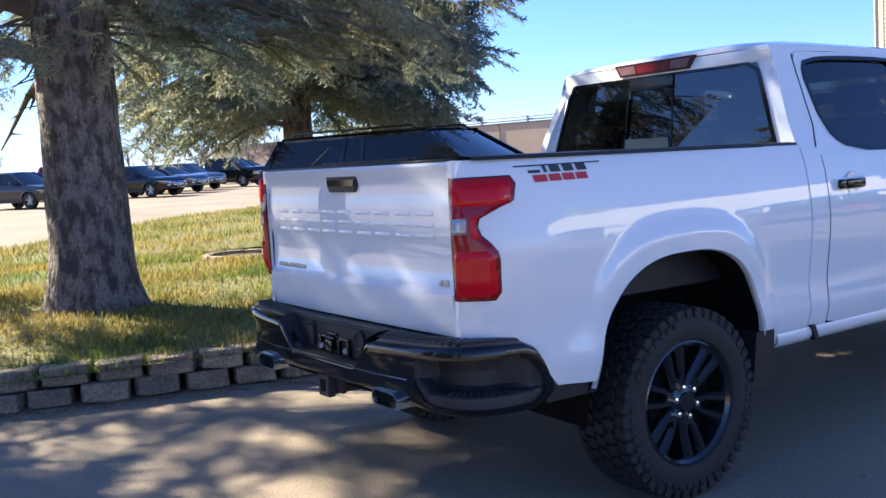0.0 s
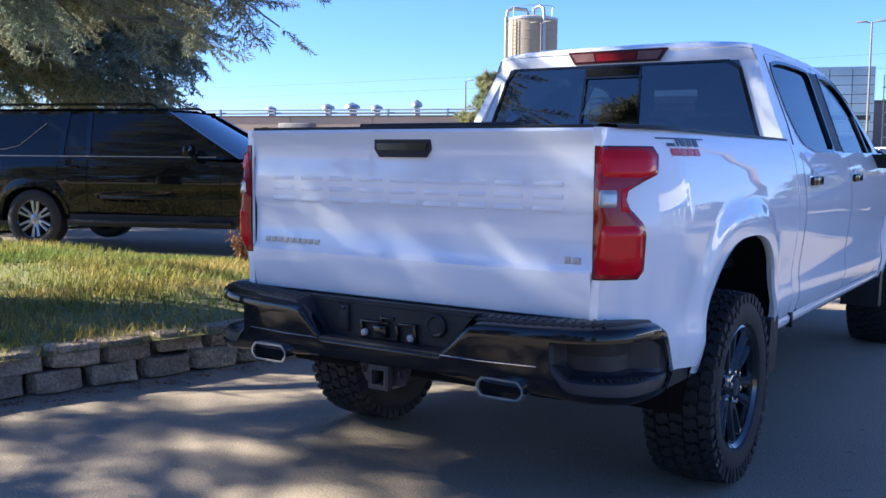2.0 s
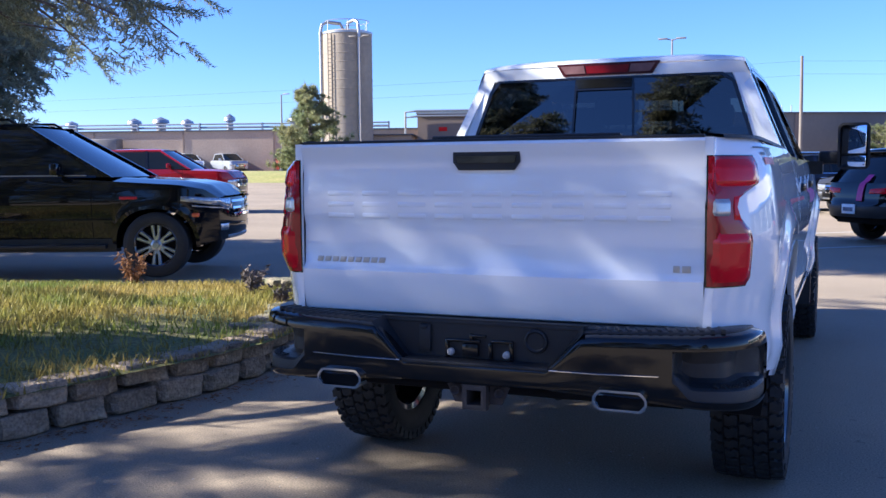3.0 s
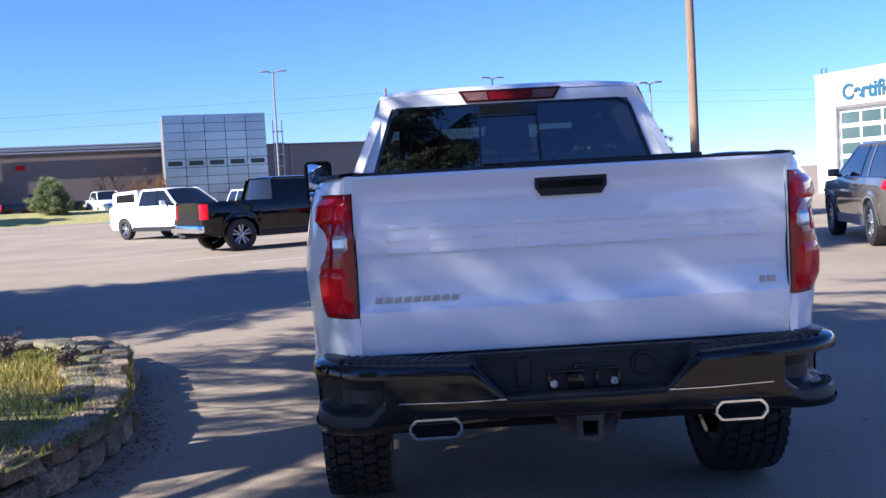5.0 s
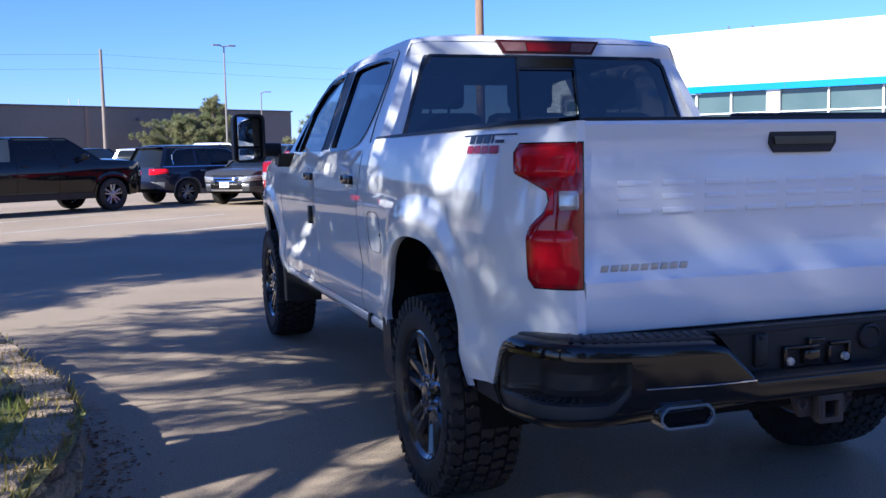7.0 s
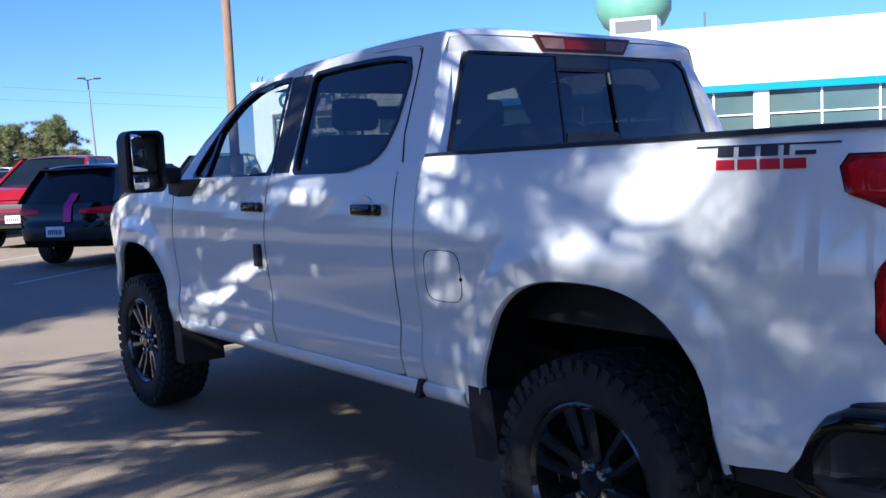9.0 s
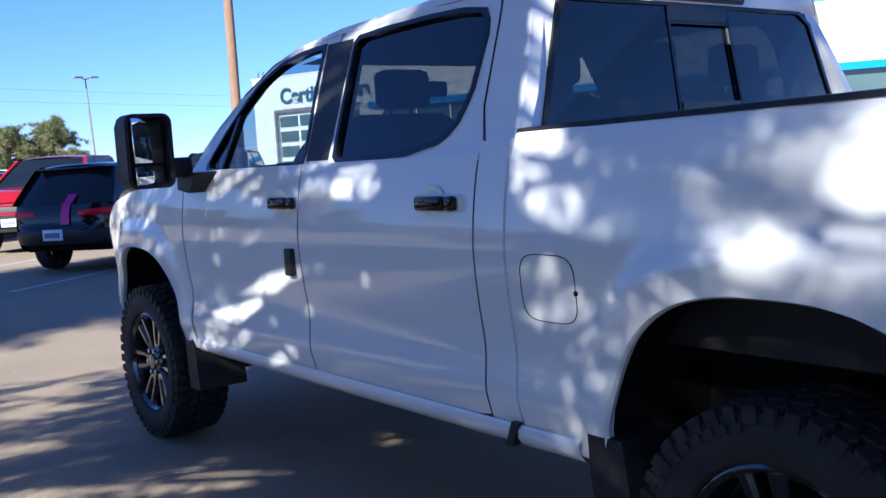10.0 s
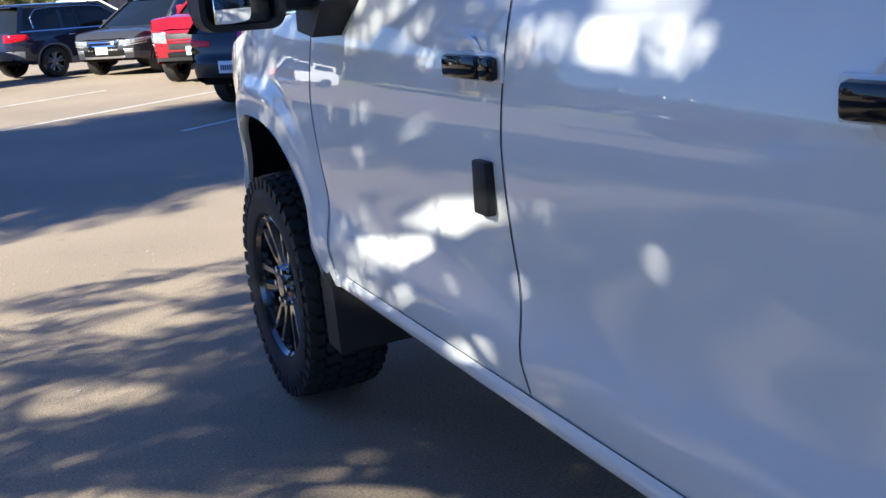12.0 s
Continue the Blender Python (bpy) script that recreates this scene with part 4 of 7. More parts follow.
    for s in (-1, 1):
        bm = bmesh.new()
        grid = [[(s * x, y, z) for x, y, z in ((.265, -1.165, .652), (.30, -1.165, .66), (.405, -1.158, .785))], [(s * x, y, z) for x, y, z in ((.255, -1.075, .652), (.285, -1.075, .665), (.385, -1.075, .80))]]
        sheet(bm, grid)
        part("recess_cheek", bm, MATTE_BLACK, bumper)
        bm = bmesh.new()
        lathe(bm, [(0, .014), (-.012, .013), (-.016, .006), (-.016, .001)], 14, "y", (s * .108, -1.095, .680))
        part("plate_bolt", bm, CONCRETE, bumper, "pale plastic plate bolt")
    bm = bmesh.new()
    for c, sz in (((-.125, -1.09, .690), (.012, .02, .075)), ((.125, -1.09, .690), (.012, .02, .075)), ((-.06, -1.09, .722), (.13, .02, .012)), ((.09, -1.09, .725), (.08, .02, .012)),
                  ((.0, -1.09, .742), (.055, .02, .010)), ((-.03, -1.09, .735), (.012, .02, .03)), ((.045, -1.09, .69), (.012, .025, .06)), ((0, -1.09, .652), (.27, .02, .010)), ((-.03, -1.095, .69), (.06, .03, .045))):
        box(bm, c, sz, .003)
    part("plate_bracket", bm, GLOSS_BLACK, bumper, "gloss black plate bracket")
    bm = bmesh.new()
    lathe(bm, [(-1.085, .045), (-1.095, .043), (-1.098, .036), (-1.092, .03), (-1.092, .001)], 24, "y", (.215, 0, .735))
    part("round_cap", bm, MATTE_BLACK, bumper)
    bm = bmesh.new()
    box(bm, (-.215, -1.09, .725), (.05, .02, .105), .015)
    box(bm, (-.215, -1.10, .765), (.02, .01, .012), .002)
    part("socket_cover", bm, MATTE_BLACK, bumper)
    bm = bmesh.new()
    box(bm, (0, -1.0, .565), (1.5, .22, .06), .02)
    part("bumper_beam", bm, DARK, bumper)

    # hitch
    hitch = new("tow_hitch")
    hitch.parent = truck
    bm = bmesh.new()
    o = [(-.038, -.038), (.038, -.038), (.038, .038), (-.038, .038)]
    ring_fill(bm, o, [(x * .72, z * .72) for x, z in o], lambda p: (.005 + p[0], -1.165, .53 + p[1]), (0, .30, 0))
    ring_fill(bm, [(x * 1.2, z * 1.2) for x, z in o], [(x * .98, z * .98) for x, z in o], lambda p: (.005 + p[0], -1.163, .53 + p[1]), (0, .03, 0))
    part("receiver_tube", bm, RUSTY, hitch, smooth=20)
    bm = bmesh.new()
    for s in (-1, 1):
        prism(bm, [(.005 + s * .045, .50), (.005 + s * .09, .50), (.005 + s * .125, .575), (.005 + s * .045, .575)], -1.12, -1.105, "y")
        lathe(bm, [(-1.128, .022), (-1.135, .017), (-1.128, .011)], 14, "y", (.005 + s * .085, 0, .545))
    box(bm, (0, -.90, .56), (1.0, .07, .07), .01)
    part("hitch_bracket", bm, RUSTY, hitch)

    # underbody
    bm = bmesh.new()
    for s in (-1, 1):
        box(bm, (s * .42, 1.75, .60), (.09, 5.3, .14), .01)
    box(bm, (0, 2.1, .62), (1.3, 2.9, .10), .02)
    box(bm, (0, -.15, .86), (1.55, 1.65, .04), .01)
    part("chassis", bm, DARK, truck)
    bm = bmesh.new()
    tube(bm, [(-.8, 0, .42), (-.2, 0, .42), (.2, 0, .42), (.8, 0, .42)], .05, 12)
    lathe(bm, [(-.16, .05), (-.10, .13), (0, .16), (.10, .13), (.16, .05)], 20, "x", (0, 0, .42))
    for s in (-1, 1):
        box(bm, (s * .52, 0, .50), (.07, 1.3, .03), .01)
        tube(bm, [(s * .60, -.10, .42), (s * .50, -.16, .85)], .035, 10)
    part("rear_axle", bm, RUSTY, truck)
    bm = bmesh.new()
    lathe(bm, [(.56, .20), (.53, .36), (.58, .39), (.68, .39), (.73, .36), (.70, .20)], 36, "z", (0, -.55, 0))
    part("spare_tyre", bm, RUBBER, truck)
    bm = bmesh.new()
    box(bm, (-.3, -.58, .60), (.9, .22, .16), .06)
    tube(bm, [(.545, -1.0, .565), (.52, -.7, .58), (.35, -.3, .62), (.3, 1.5, .55)], .035, 10)
    tube(bm, [(-.545, -1.0, .565), (-.52, -.7, .58), (-.4, -.58, .60)], .035, 10)
    part("exhaust_pipes", bm, RUSTY, truck)

    # roof, glass and pillars
    bm = bmesh.new()
    grid = []
    for y, z in [(0.946, 1.904), (0.955, 1.920), (0.985, 1.930), (1.04, 1.933), (1.39, 1.931), (2.07, 1.912), (2.40, 1.876), (2.50, 1.848)]:
        edge = lean(1, y, z - .012).x
        crown = .045 * smoothstep(.86, 1.25, y)
        row = []
        for k in np.linspace(-1, 1, 25):
            f = abs(k) ** 3.2
            ridge = .008 * (math.exp(-((abs(k) - .62) / .08) ** 2)) * smoothstep(.95, 1.2, y)
            row.append((edge * k, y, z - .012 + crown * (1 - f) + .012 * (1 - abs(k) ** 12) + ridge))
        grid.append(row)
    sheet(bm, grid)
    part("roof_panel", bm, PAINT, truck)
    for s in (-1, 1):
        bm = bmesh.new()
        strip = []
        for y, top in ((0.945, 1.892), (0.955, 1.908), (0.985, 1.918), (1.04, 1.921), (1.10, 1.921), (1.39, 1.919), (2.07, 1.900), (2.40, 1.864), (2.52, 1.834)):
            low = curve([(0.945, 1.80), (1.0, 1.83), (1.10, 1.866), (1.5, 1.880), (2.07, 1.876), (2.40, 1.852), (2.52, 1.82)], y)
            strip.append([lean(s, y, low, .002), lean(s, y, (low + top) / 2, .005), lean(s, y, top, .003), lean(s, y, top + .004, -.02)])
        sheet(bm, strip)
        part("roof_side", bm, PAINT, truck)
    bm = bmesh.new()
    sheet(bm, [[(x, y, z) for x in np.linspace(-.70, .70, 9)] for y, z in ((.965, 1.855), (.975, 1.845), (1.6, 1.85), (2.45, 1.80))])
    part("headliner", bm, HEADLINER, truck)
    bm = bmesh.new()
    # header over the rear window and its pillars

    def back(x, z, d=0.0):
        return (x, .865 + (z - 1.40) * .155 - d + .03 * (abs(x) / .8) ** 4, z)
    ring = [[(x * .712, .946, 1.904 - .012 * abs(x) ** 12) for x in np.linspace(-1, 1, 21)], [back(x * .742, 1.835) for x in np.linspace(-1, 1, 21)], [back(x * .732, 1.805, -.02) for x in np.linspace(-1, 1, 21)]]
    sheet(bm, ring)
    for s in (-1, 1):
        sheet(bm, [[back(s * (.735 - .02), 1.84), back(s * (.66), 1.84)], [back(s * (.80), 1.62), back(s * .735, 1.62)], [back(s * .885, 1.40), back(s * .80, 1.40)]])
        sheet(bm, [[tuple(lean(s, .955, 1.83)), back(s * (.735 - .02), 1.84)], [tuple(lean(s, .905, 1.62)), back(s * .80, 1.62)], [tuple(lean(s, .868, 1.40)), back(s * .885, 1.40)]])
        sheet(bm, [[(s * .885, .868, 1.42), (s * .3, .868, 1.42)], [(s * .885, .868, .86), (s * .3, .868, .86)]])
    sheet(bm, [[back(x, z, .0) for x in np.linspace(-.84, .84, 12)] for z in (1.36, 1.44)])
    part("cab_back", bm, PAINT, truck)
    for nm, x0, x1, t0, t1, d in (("rear_pane_left", -.80, -.185, -.655, -.17, .002), ("rear_pane_right", .155, .80, .14, .655, .002), ("sliding_pane", -.185, .155, -.17, .14, -.008)):
        bm = bmesh.new()
        bm.faces.new([bm.verts.new(back(x, z, d)) for x, z in ((x0, 1.42), (x1, 1.42), (t1, 1.838), (t0, 1.838))])
        ob = part(nm, bm, PRIVACY, truck, smooth=0)
        ob.visible_shadow = False
    bm = bmesh.new()
    for x0, x1, t0, t1 in ((-.192, -.180, -.177, -.165), (.150, .162, .135, .147)):
        bm.faces.new([bm.verts.new(back(x, z, .006)) for x, z in ((x0, 1.42), (x1, 1.42), (t1, 1.838), (t0, 1.838))])
    for z0, z1 in ((1.770, 1.780), (1.42, 1.445)):
        bm.faces.new([bm.verts.new(back(x, z, .007)) for x, z in ((-.185, z0), (.155, z0), (.15, z1), (-.18, z1))])
    part("slider_frame", bm, GLOSS_BLACK, truck)
    for z0, z1, d0, d1 in ((1.782, 1.832, .004, .010), (1.446, 1.508, .003, .011)):
        bm = bmesh.new()
        lo, hi = [back(x, z0, d0) for x in (-.176, .142)], [back(x, z1, d1) for x in (-.172, .138)]
        bm.faces.new([bm.verts.new(v) for v in (*lo, *hi[::-1])])
        bm.faces.new([bm.verts.new((v[0], v[1] + .006, v[2])) for v in (*hi, *lo[::-1])])
        part("slider_panel", bm, GLOSS_BLACK, truck, "gloss black slider panel", smooth=0)
    bm = bmesh.new()
    o = [(-.80, 1.415), (.80, 1.415), (.66, 1.842), (-.66, 1.842)]
    ring_fill(bm, resample(o, 40), [(x * .975, 1.62 + (z - 1.62) * .95) for x, z in resample(o, 40)], lambda p: back(p[0], p[1], .008), (0, .012, 0))
    part("rear_window_seal", bm, GLOSS_BLACK, truck)
    stop = new("high_stop_lamp")
    stop.parent = truck
    bm = bmesh.new()
    prism(bm, [(-.285, 1.917), (.285, 1.917), (.245, 1.850), (-.245, 1.850)], .926, .96, "y")
    part("stop_lamp_housing", bm, STOP_DARK, stop)
    bm = bmesh.new()
    prism(bm, [(-.120, 1.902), (.120, 1.902), (.112, 1.862), (-.112, 1.862)], .920, .94, "y")
    part("stop_lens", bm, STOP_RED, stop)
    for s in (-1, 1):
        bm = bmesh.new()
        prism(bm, [(s * .13, 1.905), (s * .262, 1.905), (s * .232, 1.862), (s * .12, 1.862)], .921, .94, "y")
        part("cargo_lens", bm, SMOKED_LENS, stop)
    bm = bmesh.new()
    sheet(bm, [[(x * .76, 2.46 + .06 * (1 - x * x), 1.835) for x in np.linspace(-1, 1, 9)], [(x * .86, 2.95 + .10 * (1 - x * x), 1.58) for x in np.linspace(-1, 1, 9)], [(x * .90, 3.36 + .12 * (1 - x * x), 1.335) for x in np.linspace(-1, 1, 9)]])
    ob = part("windscreen", bm, FRONT_GLASS, truck)
    ob.visible_shadow = False
    for s in (-1, 1):
        bm = bmesh.new()
        a = [lean(s, y, z) for y, z in ((2.36, 1.872), (2.60, 1.815), (2.80, 1.71), (2.97, 1.575), (3.14, 1.40), (3.25, 1.34))]
        b = [Vector((s * (abs(p.x) - .075), p.y + .07, p.z - .01)) for p in a]
        sheet(bm, [a, b])
        part("windscreen_pillar", bm, PAINT, truck)
    bm = bmesh.new()
    grid = []
    for y, z in ((3.20, 1.335), (3.45, 1.345), (3.8, 1.335), (4.2, 1.29), (4.50, 1.22), (4.62, 1.13)):
        grid.append([((half_width(y, 1.25) - .03) * k, y + .06 * (1 - k * k), z + .03 * (1 - abs(k) ** 3) + .015 * math.exp(-((abs(k) - .55) / .12) ** 2)) for k in np.linspace(-1, 1, 21)])
    sheet(bm, grid)
    part("bonnet", bm, PAINT, truck)
    bm = bmesh.new()
    box(bm, (0, 4.57, .95), (1.46, .14, .34), .05)
    part("grille", bm, GLOSS_BLACK, truck)
    bm = bmesh.new()
    box(bm, (0, 4.56, .66), (1.56, .20, .22), .06)
    part("front_bumper", bm, MATTE_BLACK, truck)
    for s in (-1, 1):
        bm = bmesh.new()
        box(bm, (s * .69, 4.52, 1.08), (.18, .16, .10), .03)
        part("headlamp", bm, HEADLAMP, truck)
    # bed front and floor
    bm = bmesh.new()
    box(bm, (0, .80, 1.12), (1.62, .06, .60), .01)
    part("bed_front", bm, PAINT, truck)
    bm = bmesh.new()
    box(bm, (0, -.08, .90), (1.62, 1.75, .02))
    for k in range(9):
        box(bm, (-.64 + k * .16, -.08, .915), (.07, 1.74, .014), .004)
    part("bed_floor", bm, MATTE_BLACK, truck)

    # cab interior
    bm = bmesh.new()
    box(bm, (0, 2.0, .70), (1.75, 2.5, .04))
    part("cab_floor", bm, FABRIC, truck)
    for sy, xs, nm in ((2.28, (-.42, .42), "front_seat"), (1.32, (-.50, 0, .50), "rear_seat")):
        for x in xs:
            bm = bmesh.new()
            w = .50 if nm == "front_seat" else .46
            box(bm, (x, sy + .22, .95), (w, .50, .16), .05)
            box(bm, (x, sy - .05, 1.27), (w, .14, .62), .05, m=Matrix.Translation((0, sy, 1.0)) @ Matrix.Rotation(radians(10), 4, "X") @ Matrix.Translation((0, -sy, -1.0)))
            box(bm, (x, sy - .16, 1.665), (.25, .09, .16), .035)
            for e in (-.05, .05):
                tube(bm, [(x + e, sy - .13, 1.54), (x + e, sy - .155, 1.63)], .008, 6)
            part(nm, bm, FABRIC, truck)
    bm = bmesh.new()
    box(bm, (0, 3.12, 1.20), (1.66, .42, .26), .08)
    box(bm, (-.42, 2.95, 1.36), (.36, .12, .07), .03)
    part("dashboard", bm, FABRIC, truck)
    bm = bmesh.new()
    c, tilt = Vector((-.42, 2.74, 1.36)), Matrix.Rotation(radians(-62), 3, "X")
    tube(bm, [c + tilt @ Vector((.19 * math.cos(t), .19 * math.sin(t), 0)) for t in np.linspace(0, 2 * math.pi, 29)], .017, 8, cap=False)
    for t in (0.1, math.pi - .1, -math.pi / 2):
        tube(bm, [c, c + tilt @ Vector((.185 * math.cos(t), .185 * math.sin(t), 0))], .018, 6)
    lathe(bm, [(-.03, .07), (.02, .06), (.02, .001)], 16, "y", tuple(c))
    part("steering_wheel", bm, FABRIC, truck)
    bm = bmesh.new()
    box(bm, (0, 2.52, 1.70), (.24, .03, .075), .02)
    part("rear_view_mirror", bm, MATTE_BLACK, truck)

    for y in (0.0, 3.75):
        for s in (-1, 1):
            m = Matrix.Translation((s * .872, y, .403)) @ (Matrix() if s > 0 else Matrix.Rotation(math.pi, 4, "Z")) @ Matrix.Rotation(radians(14 + 20 * (y > 1)), 4, "X")
            wheel("wheel", .403, .285, .256, truck, m, RIM_BLACK, RIM_BLACK)
    return truck


build_truck()


# ---- other vehicles ----
def car(name, label, category, m, L, W, H, wb, foh, belt, hood, paint, body="suv", r=0.36, rims=RIM_GREY, spokes=5, group="", cowl=None,
        roof_y=None, rear_slope=0.25, clad=None, plate_rear=True, plate_front=False, glass=None, rails=False, grille=GLOSS_BLACK, chrome_line=False, mirror=None, bed=0.0):
    """A parked vehicle; its nose points along +y, wheels stand on z = 0."""
    v = thing(name, label, category, m, group)
    ya, yf = -wb / 2, wb / 2
    nose, tail = yf + foh, yf + foh - L
    sill = r * 0.95
    hw0 = W / 2
    ra = r * 1.18
    glass = glass or CAR_GLASS
    pick = body == "pickup"
    cowl = cowl if cowl is not None else yf - r * (1.25 if pick else 1.15)
    cab_back = (ya + r * 2.1 + bed) if pick else tail + 0.16

    def arch(y):
        for c in (ya, yf):
            k = 1 - abs((y - c) / ra) ** 2.4
            if k > 0:
                return r * 0.92 + ra * 0.98 * k ** (1 / 2.4)
        return 0

    def top(y):
        if y > cowl and pick:
            return curve([(cowl, hood), (nose - 0.40, hood - 0.04), (nose - 0.10, hood - 0.09), (nose - 0.03, hood - 0.15), (nose, hood - 0.26)], y)
        if y > cowl:
            return curve([(cowl, hood), (nose - 0.45, hood - 0.06), (nose - 0.18, hood - 0.11), (nose - 0.05, hood - 0.16), (nose, hood - 0.23)], y)
        return belt + (hood - belt) * smoothstep(cowl - .5, cowl, y)

    def hw(y, z):
        k = z / belt
        x = hw0 * curve([(0.2, 0.90), (0.35, 0.945), (0.5, 0.975), (0.66, 0.995), (0.78, 1.0), (0.9, 0.985), (1.0, 0.955), (1.3, .93)], k)
        for c in (ya, yf):
            q = (abs((y - c) / ra) ** 2.4 + max(0, (z - r * .92) / (ra * .98)) ** 2.4) ** (1 / 2.4)
            x += .018 * (1 - smoothstep(1.06, 1.25, q))
        e = max(0.0, (y - (nose - .55)) / .55)
        x -= hw0 * 0.20 * e ** 2.6
        e = max(0.0, ((tail + (.30 if pick else .50)) - y) / (.30 if pick else .50))
        x -= hw0 * (.13 if pick else .19) * e ** 2.4
        return x
    ys = spread(tail, nose, 40, [c + s * ra * k for c in (ya, yf) for s in (-1, 1) for k in (1, .999, .99, .96, .9, .8, .65, .45, .2)])
    rows = 12
    ends = {}
    for s in (-1, 1):
        bm = bmesh.new()
        grid = []
        for y in ys:
            a, b = max(sill, arch(y)), top(y)
            if y < tail + .3:
                a = max(a, sill + .12 * (tail + .3 - y) / .3)
            if y > nose - .35:
                a = max(a, sill + .06 * (y - nose + .35) / .35)
            grid.append([(s * hw(y, a + (b - a) * i / rows), y, a + (b - a) * i / rows) for i in range(rows + 1)])
        sheet(bm, grid)
        ends[s] = (grid[0], grid[-1])
        part("body_side", bm, paint, v)
        # arches and sill trim
        for c in (ya, yf):
            bm = bmesh.new()
            ring = []
            for k in range(21):
                t = math.pi * k / 20
                y, z = c + ra * math.copysign(abs(math.cos(t)) ** (2 / 2.4), math.cos(t)), r * .92 + ra * .98 * math.sin(t) ** (2 / 2.4)
                x = hw(y, min(z + .02, belt))
                ring.append([(s * (x + .012), c + (y - c) * 1.10, max(sill * .9, r * .92 + (z - r * .92) * 1.09)), (s * (x + .014), y, max(sill * .9, z)), (s * (x - .30), y, max(sill * .9, z - .01))])
            sheet(bm, ring)
            part("arch_trim", bm, clad or paint, v)
        bm = bmesh.new()
        prism(bm, [(ya + ra, sill + .10), (yf - ra, sill + .10), (yf - ra, sill - .06), (ya + ra, sill - .06)], s * (hw0 * .80), s * (hw0 * .975))
        part("sill_trim", bm, clad or MATTE_BLACK, v)
        # door seams and handles
        gaps = [cowl - .05, (cowl + cab_back) / 2 + .05] + ([cab_back + .06] if pick else [ya + ra * .75])
        for y in gaps:
            bm = bmesh.new()
            zs = np.linspace(max(sill + .12, arch(y) + .02), belt - .01, 8)
            sheet(bm, [[(s * (hw(y, z) + .002), y - .004, z), (s * (hw(y, z) + .002), y + .004, z)] for z in zs])
            part("door_gap", bm, DARK, v)
        for y in (gaps[1] + .16, gaps[2] + .22):
            bm = bmesh.new()
            box(bm, (s * (hw(y, belt - .12) + .018), y, belt - .12), (.03, .20, .03), .01)
            part("door_handle", bm, CHROME if chrome_line else paint, v)
        # mirror
        bm = bmesh.new()
        box(bm, (s * (hw0 + .11), cowl - .42, belt + .10), (.20, .10, .15), .03)
        box(bm, (s * (hw0 + .0), cowl - .40, belt + .04), (.10, .06, .05), .01)
        part("door_mirror", bm, mirror or paint, v)
    # ends: both are crowned in plan, and the rear one steps out at the bumper
    (f0, f1), (r0_, r1_) = ((ends[1][e][0][2], ends[1][e][-1][2]) for e in (1, 0))
    crown = .06 if pick else .13

    def front(u, z, out=0.0):
        """A point on the face: |u| up to 1 across it, beyond 1 back along the flank in metres."""
        s, a = (1 if u >= 0 else -1), abs(u)
        if a <= 1:
            f = min(1.0, max(0.0, (z - f0) / (f1 - f0)))
            return (s * hw(nose, z) * a, nose + (crown * (.55 + .45 * math.sin(math.pi * f))) * (1 - a * a) + out, z)
        y = nose - (a - 1)
        return (s * (hw(y, z) + out), y, z)

    def rear(u, z, out=0.0):
        s, a = (1 if u >= 0 else -1), abs(u)
        if a <= 1:
            step = 0.0 if pick else .085 * (1 - smoothstep(sill + .30, sill + .42, z))
            f = min(1.0, max(0.0, (z - r0_) / (r1_ - r0_)))
            swell = .02 if pick else .03 + .24 * f * (1 - f)
            return (s * hw(tail, z) * a, tail - (swell + step) * (1 - a ** 4) - out, z)
        y = tail + (a - 1)
        return (s * (hw(y, z) + out), y, z)

    def patch(name, at, us, low, high, mat, out=.010, parent=None, label=""):
        """A conforming piece of trim between two heights given along u."""
        bm = bmesh.new()
        grid = [[at(u, low(u) + (high(u) - low(u)) * q, out * (.3 if q in (0, 1) or u in (us[0], us[-1]) else 1)) for q in (0, .15, .5, .85, 1)] for u in us]
        sheet(bm, grid)
        return part(name, bm, mat, parent or v, label)
    for nm, at, lo, hi in (("front_end", front, f0, f1), ("tailgate" if pick else "rear_hatch", rear, r0_, r1_)):
        bm = bmesh.new()
        sheet(bm, [[at(u, z) for u in np.linspace(-1, 1, 17)] for z in np.linspace(lo, hi, 15)])
        part(nm, bm, paint, v)
    bm = bmesh.new()
    sheet(bm, [[(hw(y, top(y)) * k, y, top(y) + .045 * (1 - abs(k) ** 3) * (1 - smoothstep(nose - .15, nose, y) * .6) + .012 * math.exp(-((abs(k) - .55) / .1) ** 2)) for k in np.linspace(-1, 1, 15)] for y in spread(cowl - .02, nose, 10)])
    part("bonnet", bm, paint, v)
    if pick:
        bm = bmesh.new()
        sheet(bm, [[(hw(y, belt) * k, y, belt - (0 if abs(k) > .9 else .10)) for k in (-1, -.91, -.89, 0, .89, .91, 1)] for y in spread(tail, cab_back + .2, 8)])
        part("bed_cover", bm, MATTE_BLACK, v)
    # greenhouse
    rf = cowl - ((.80 if pick else .88) if roof_y is None else roof_y)
    rb = cab_back + (.10 if pick else rear_slope)
    wb0, wr = hw0 * .925, hw0 * .735

    def side(y_base, y_roof, k):
        """A point up the cabin's flank, from belt (0) to roof (1)."""
        return (wb0 + (wr - wb0) * k ** 1.25, y_base + (y_roof - y_base) * k, belt + (H - .07 - belt) * k)
    cab0, cab1 = cab_back, cowl + .12
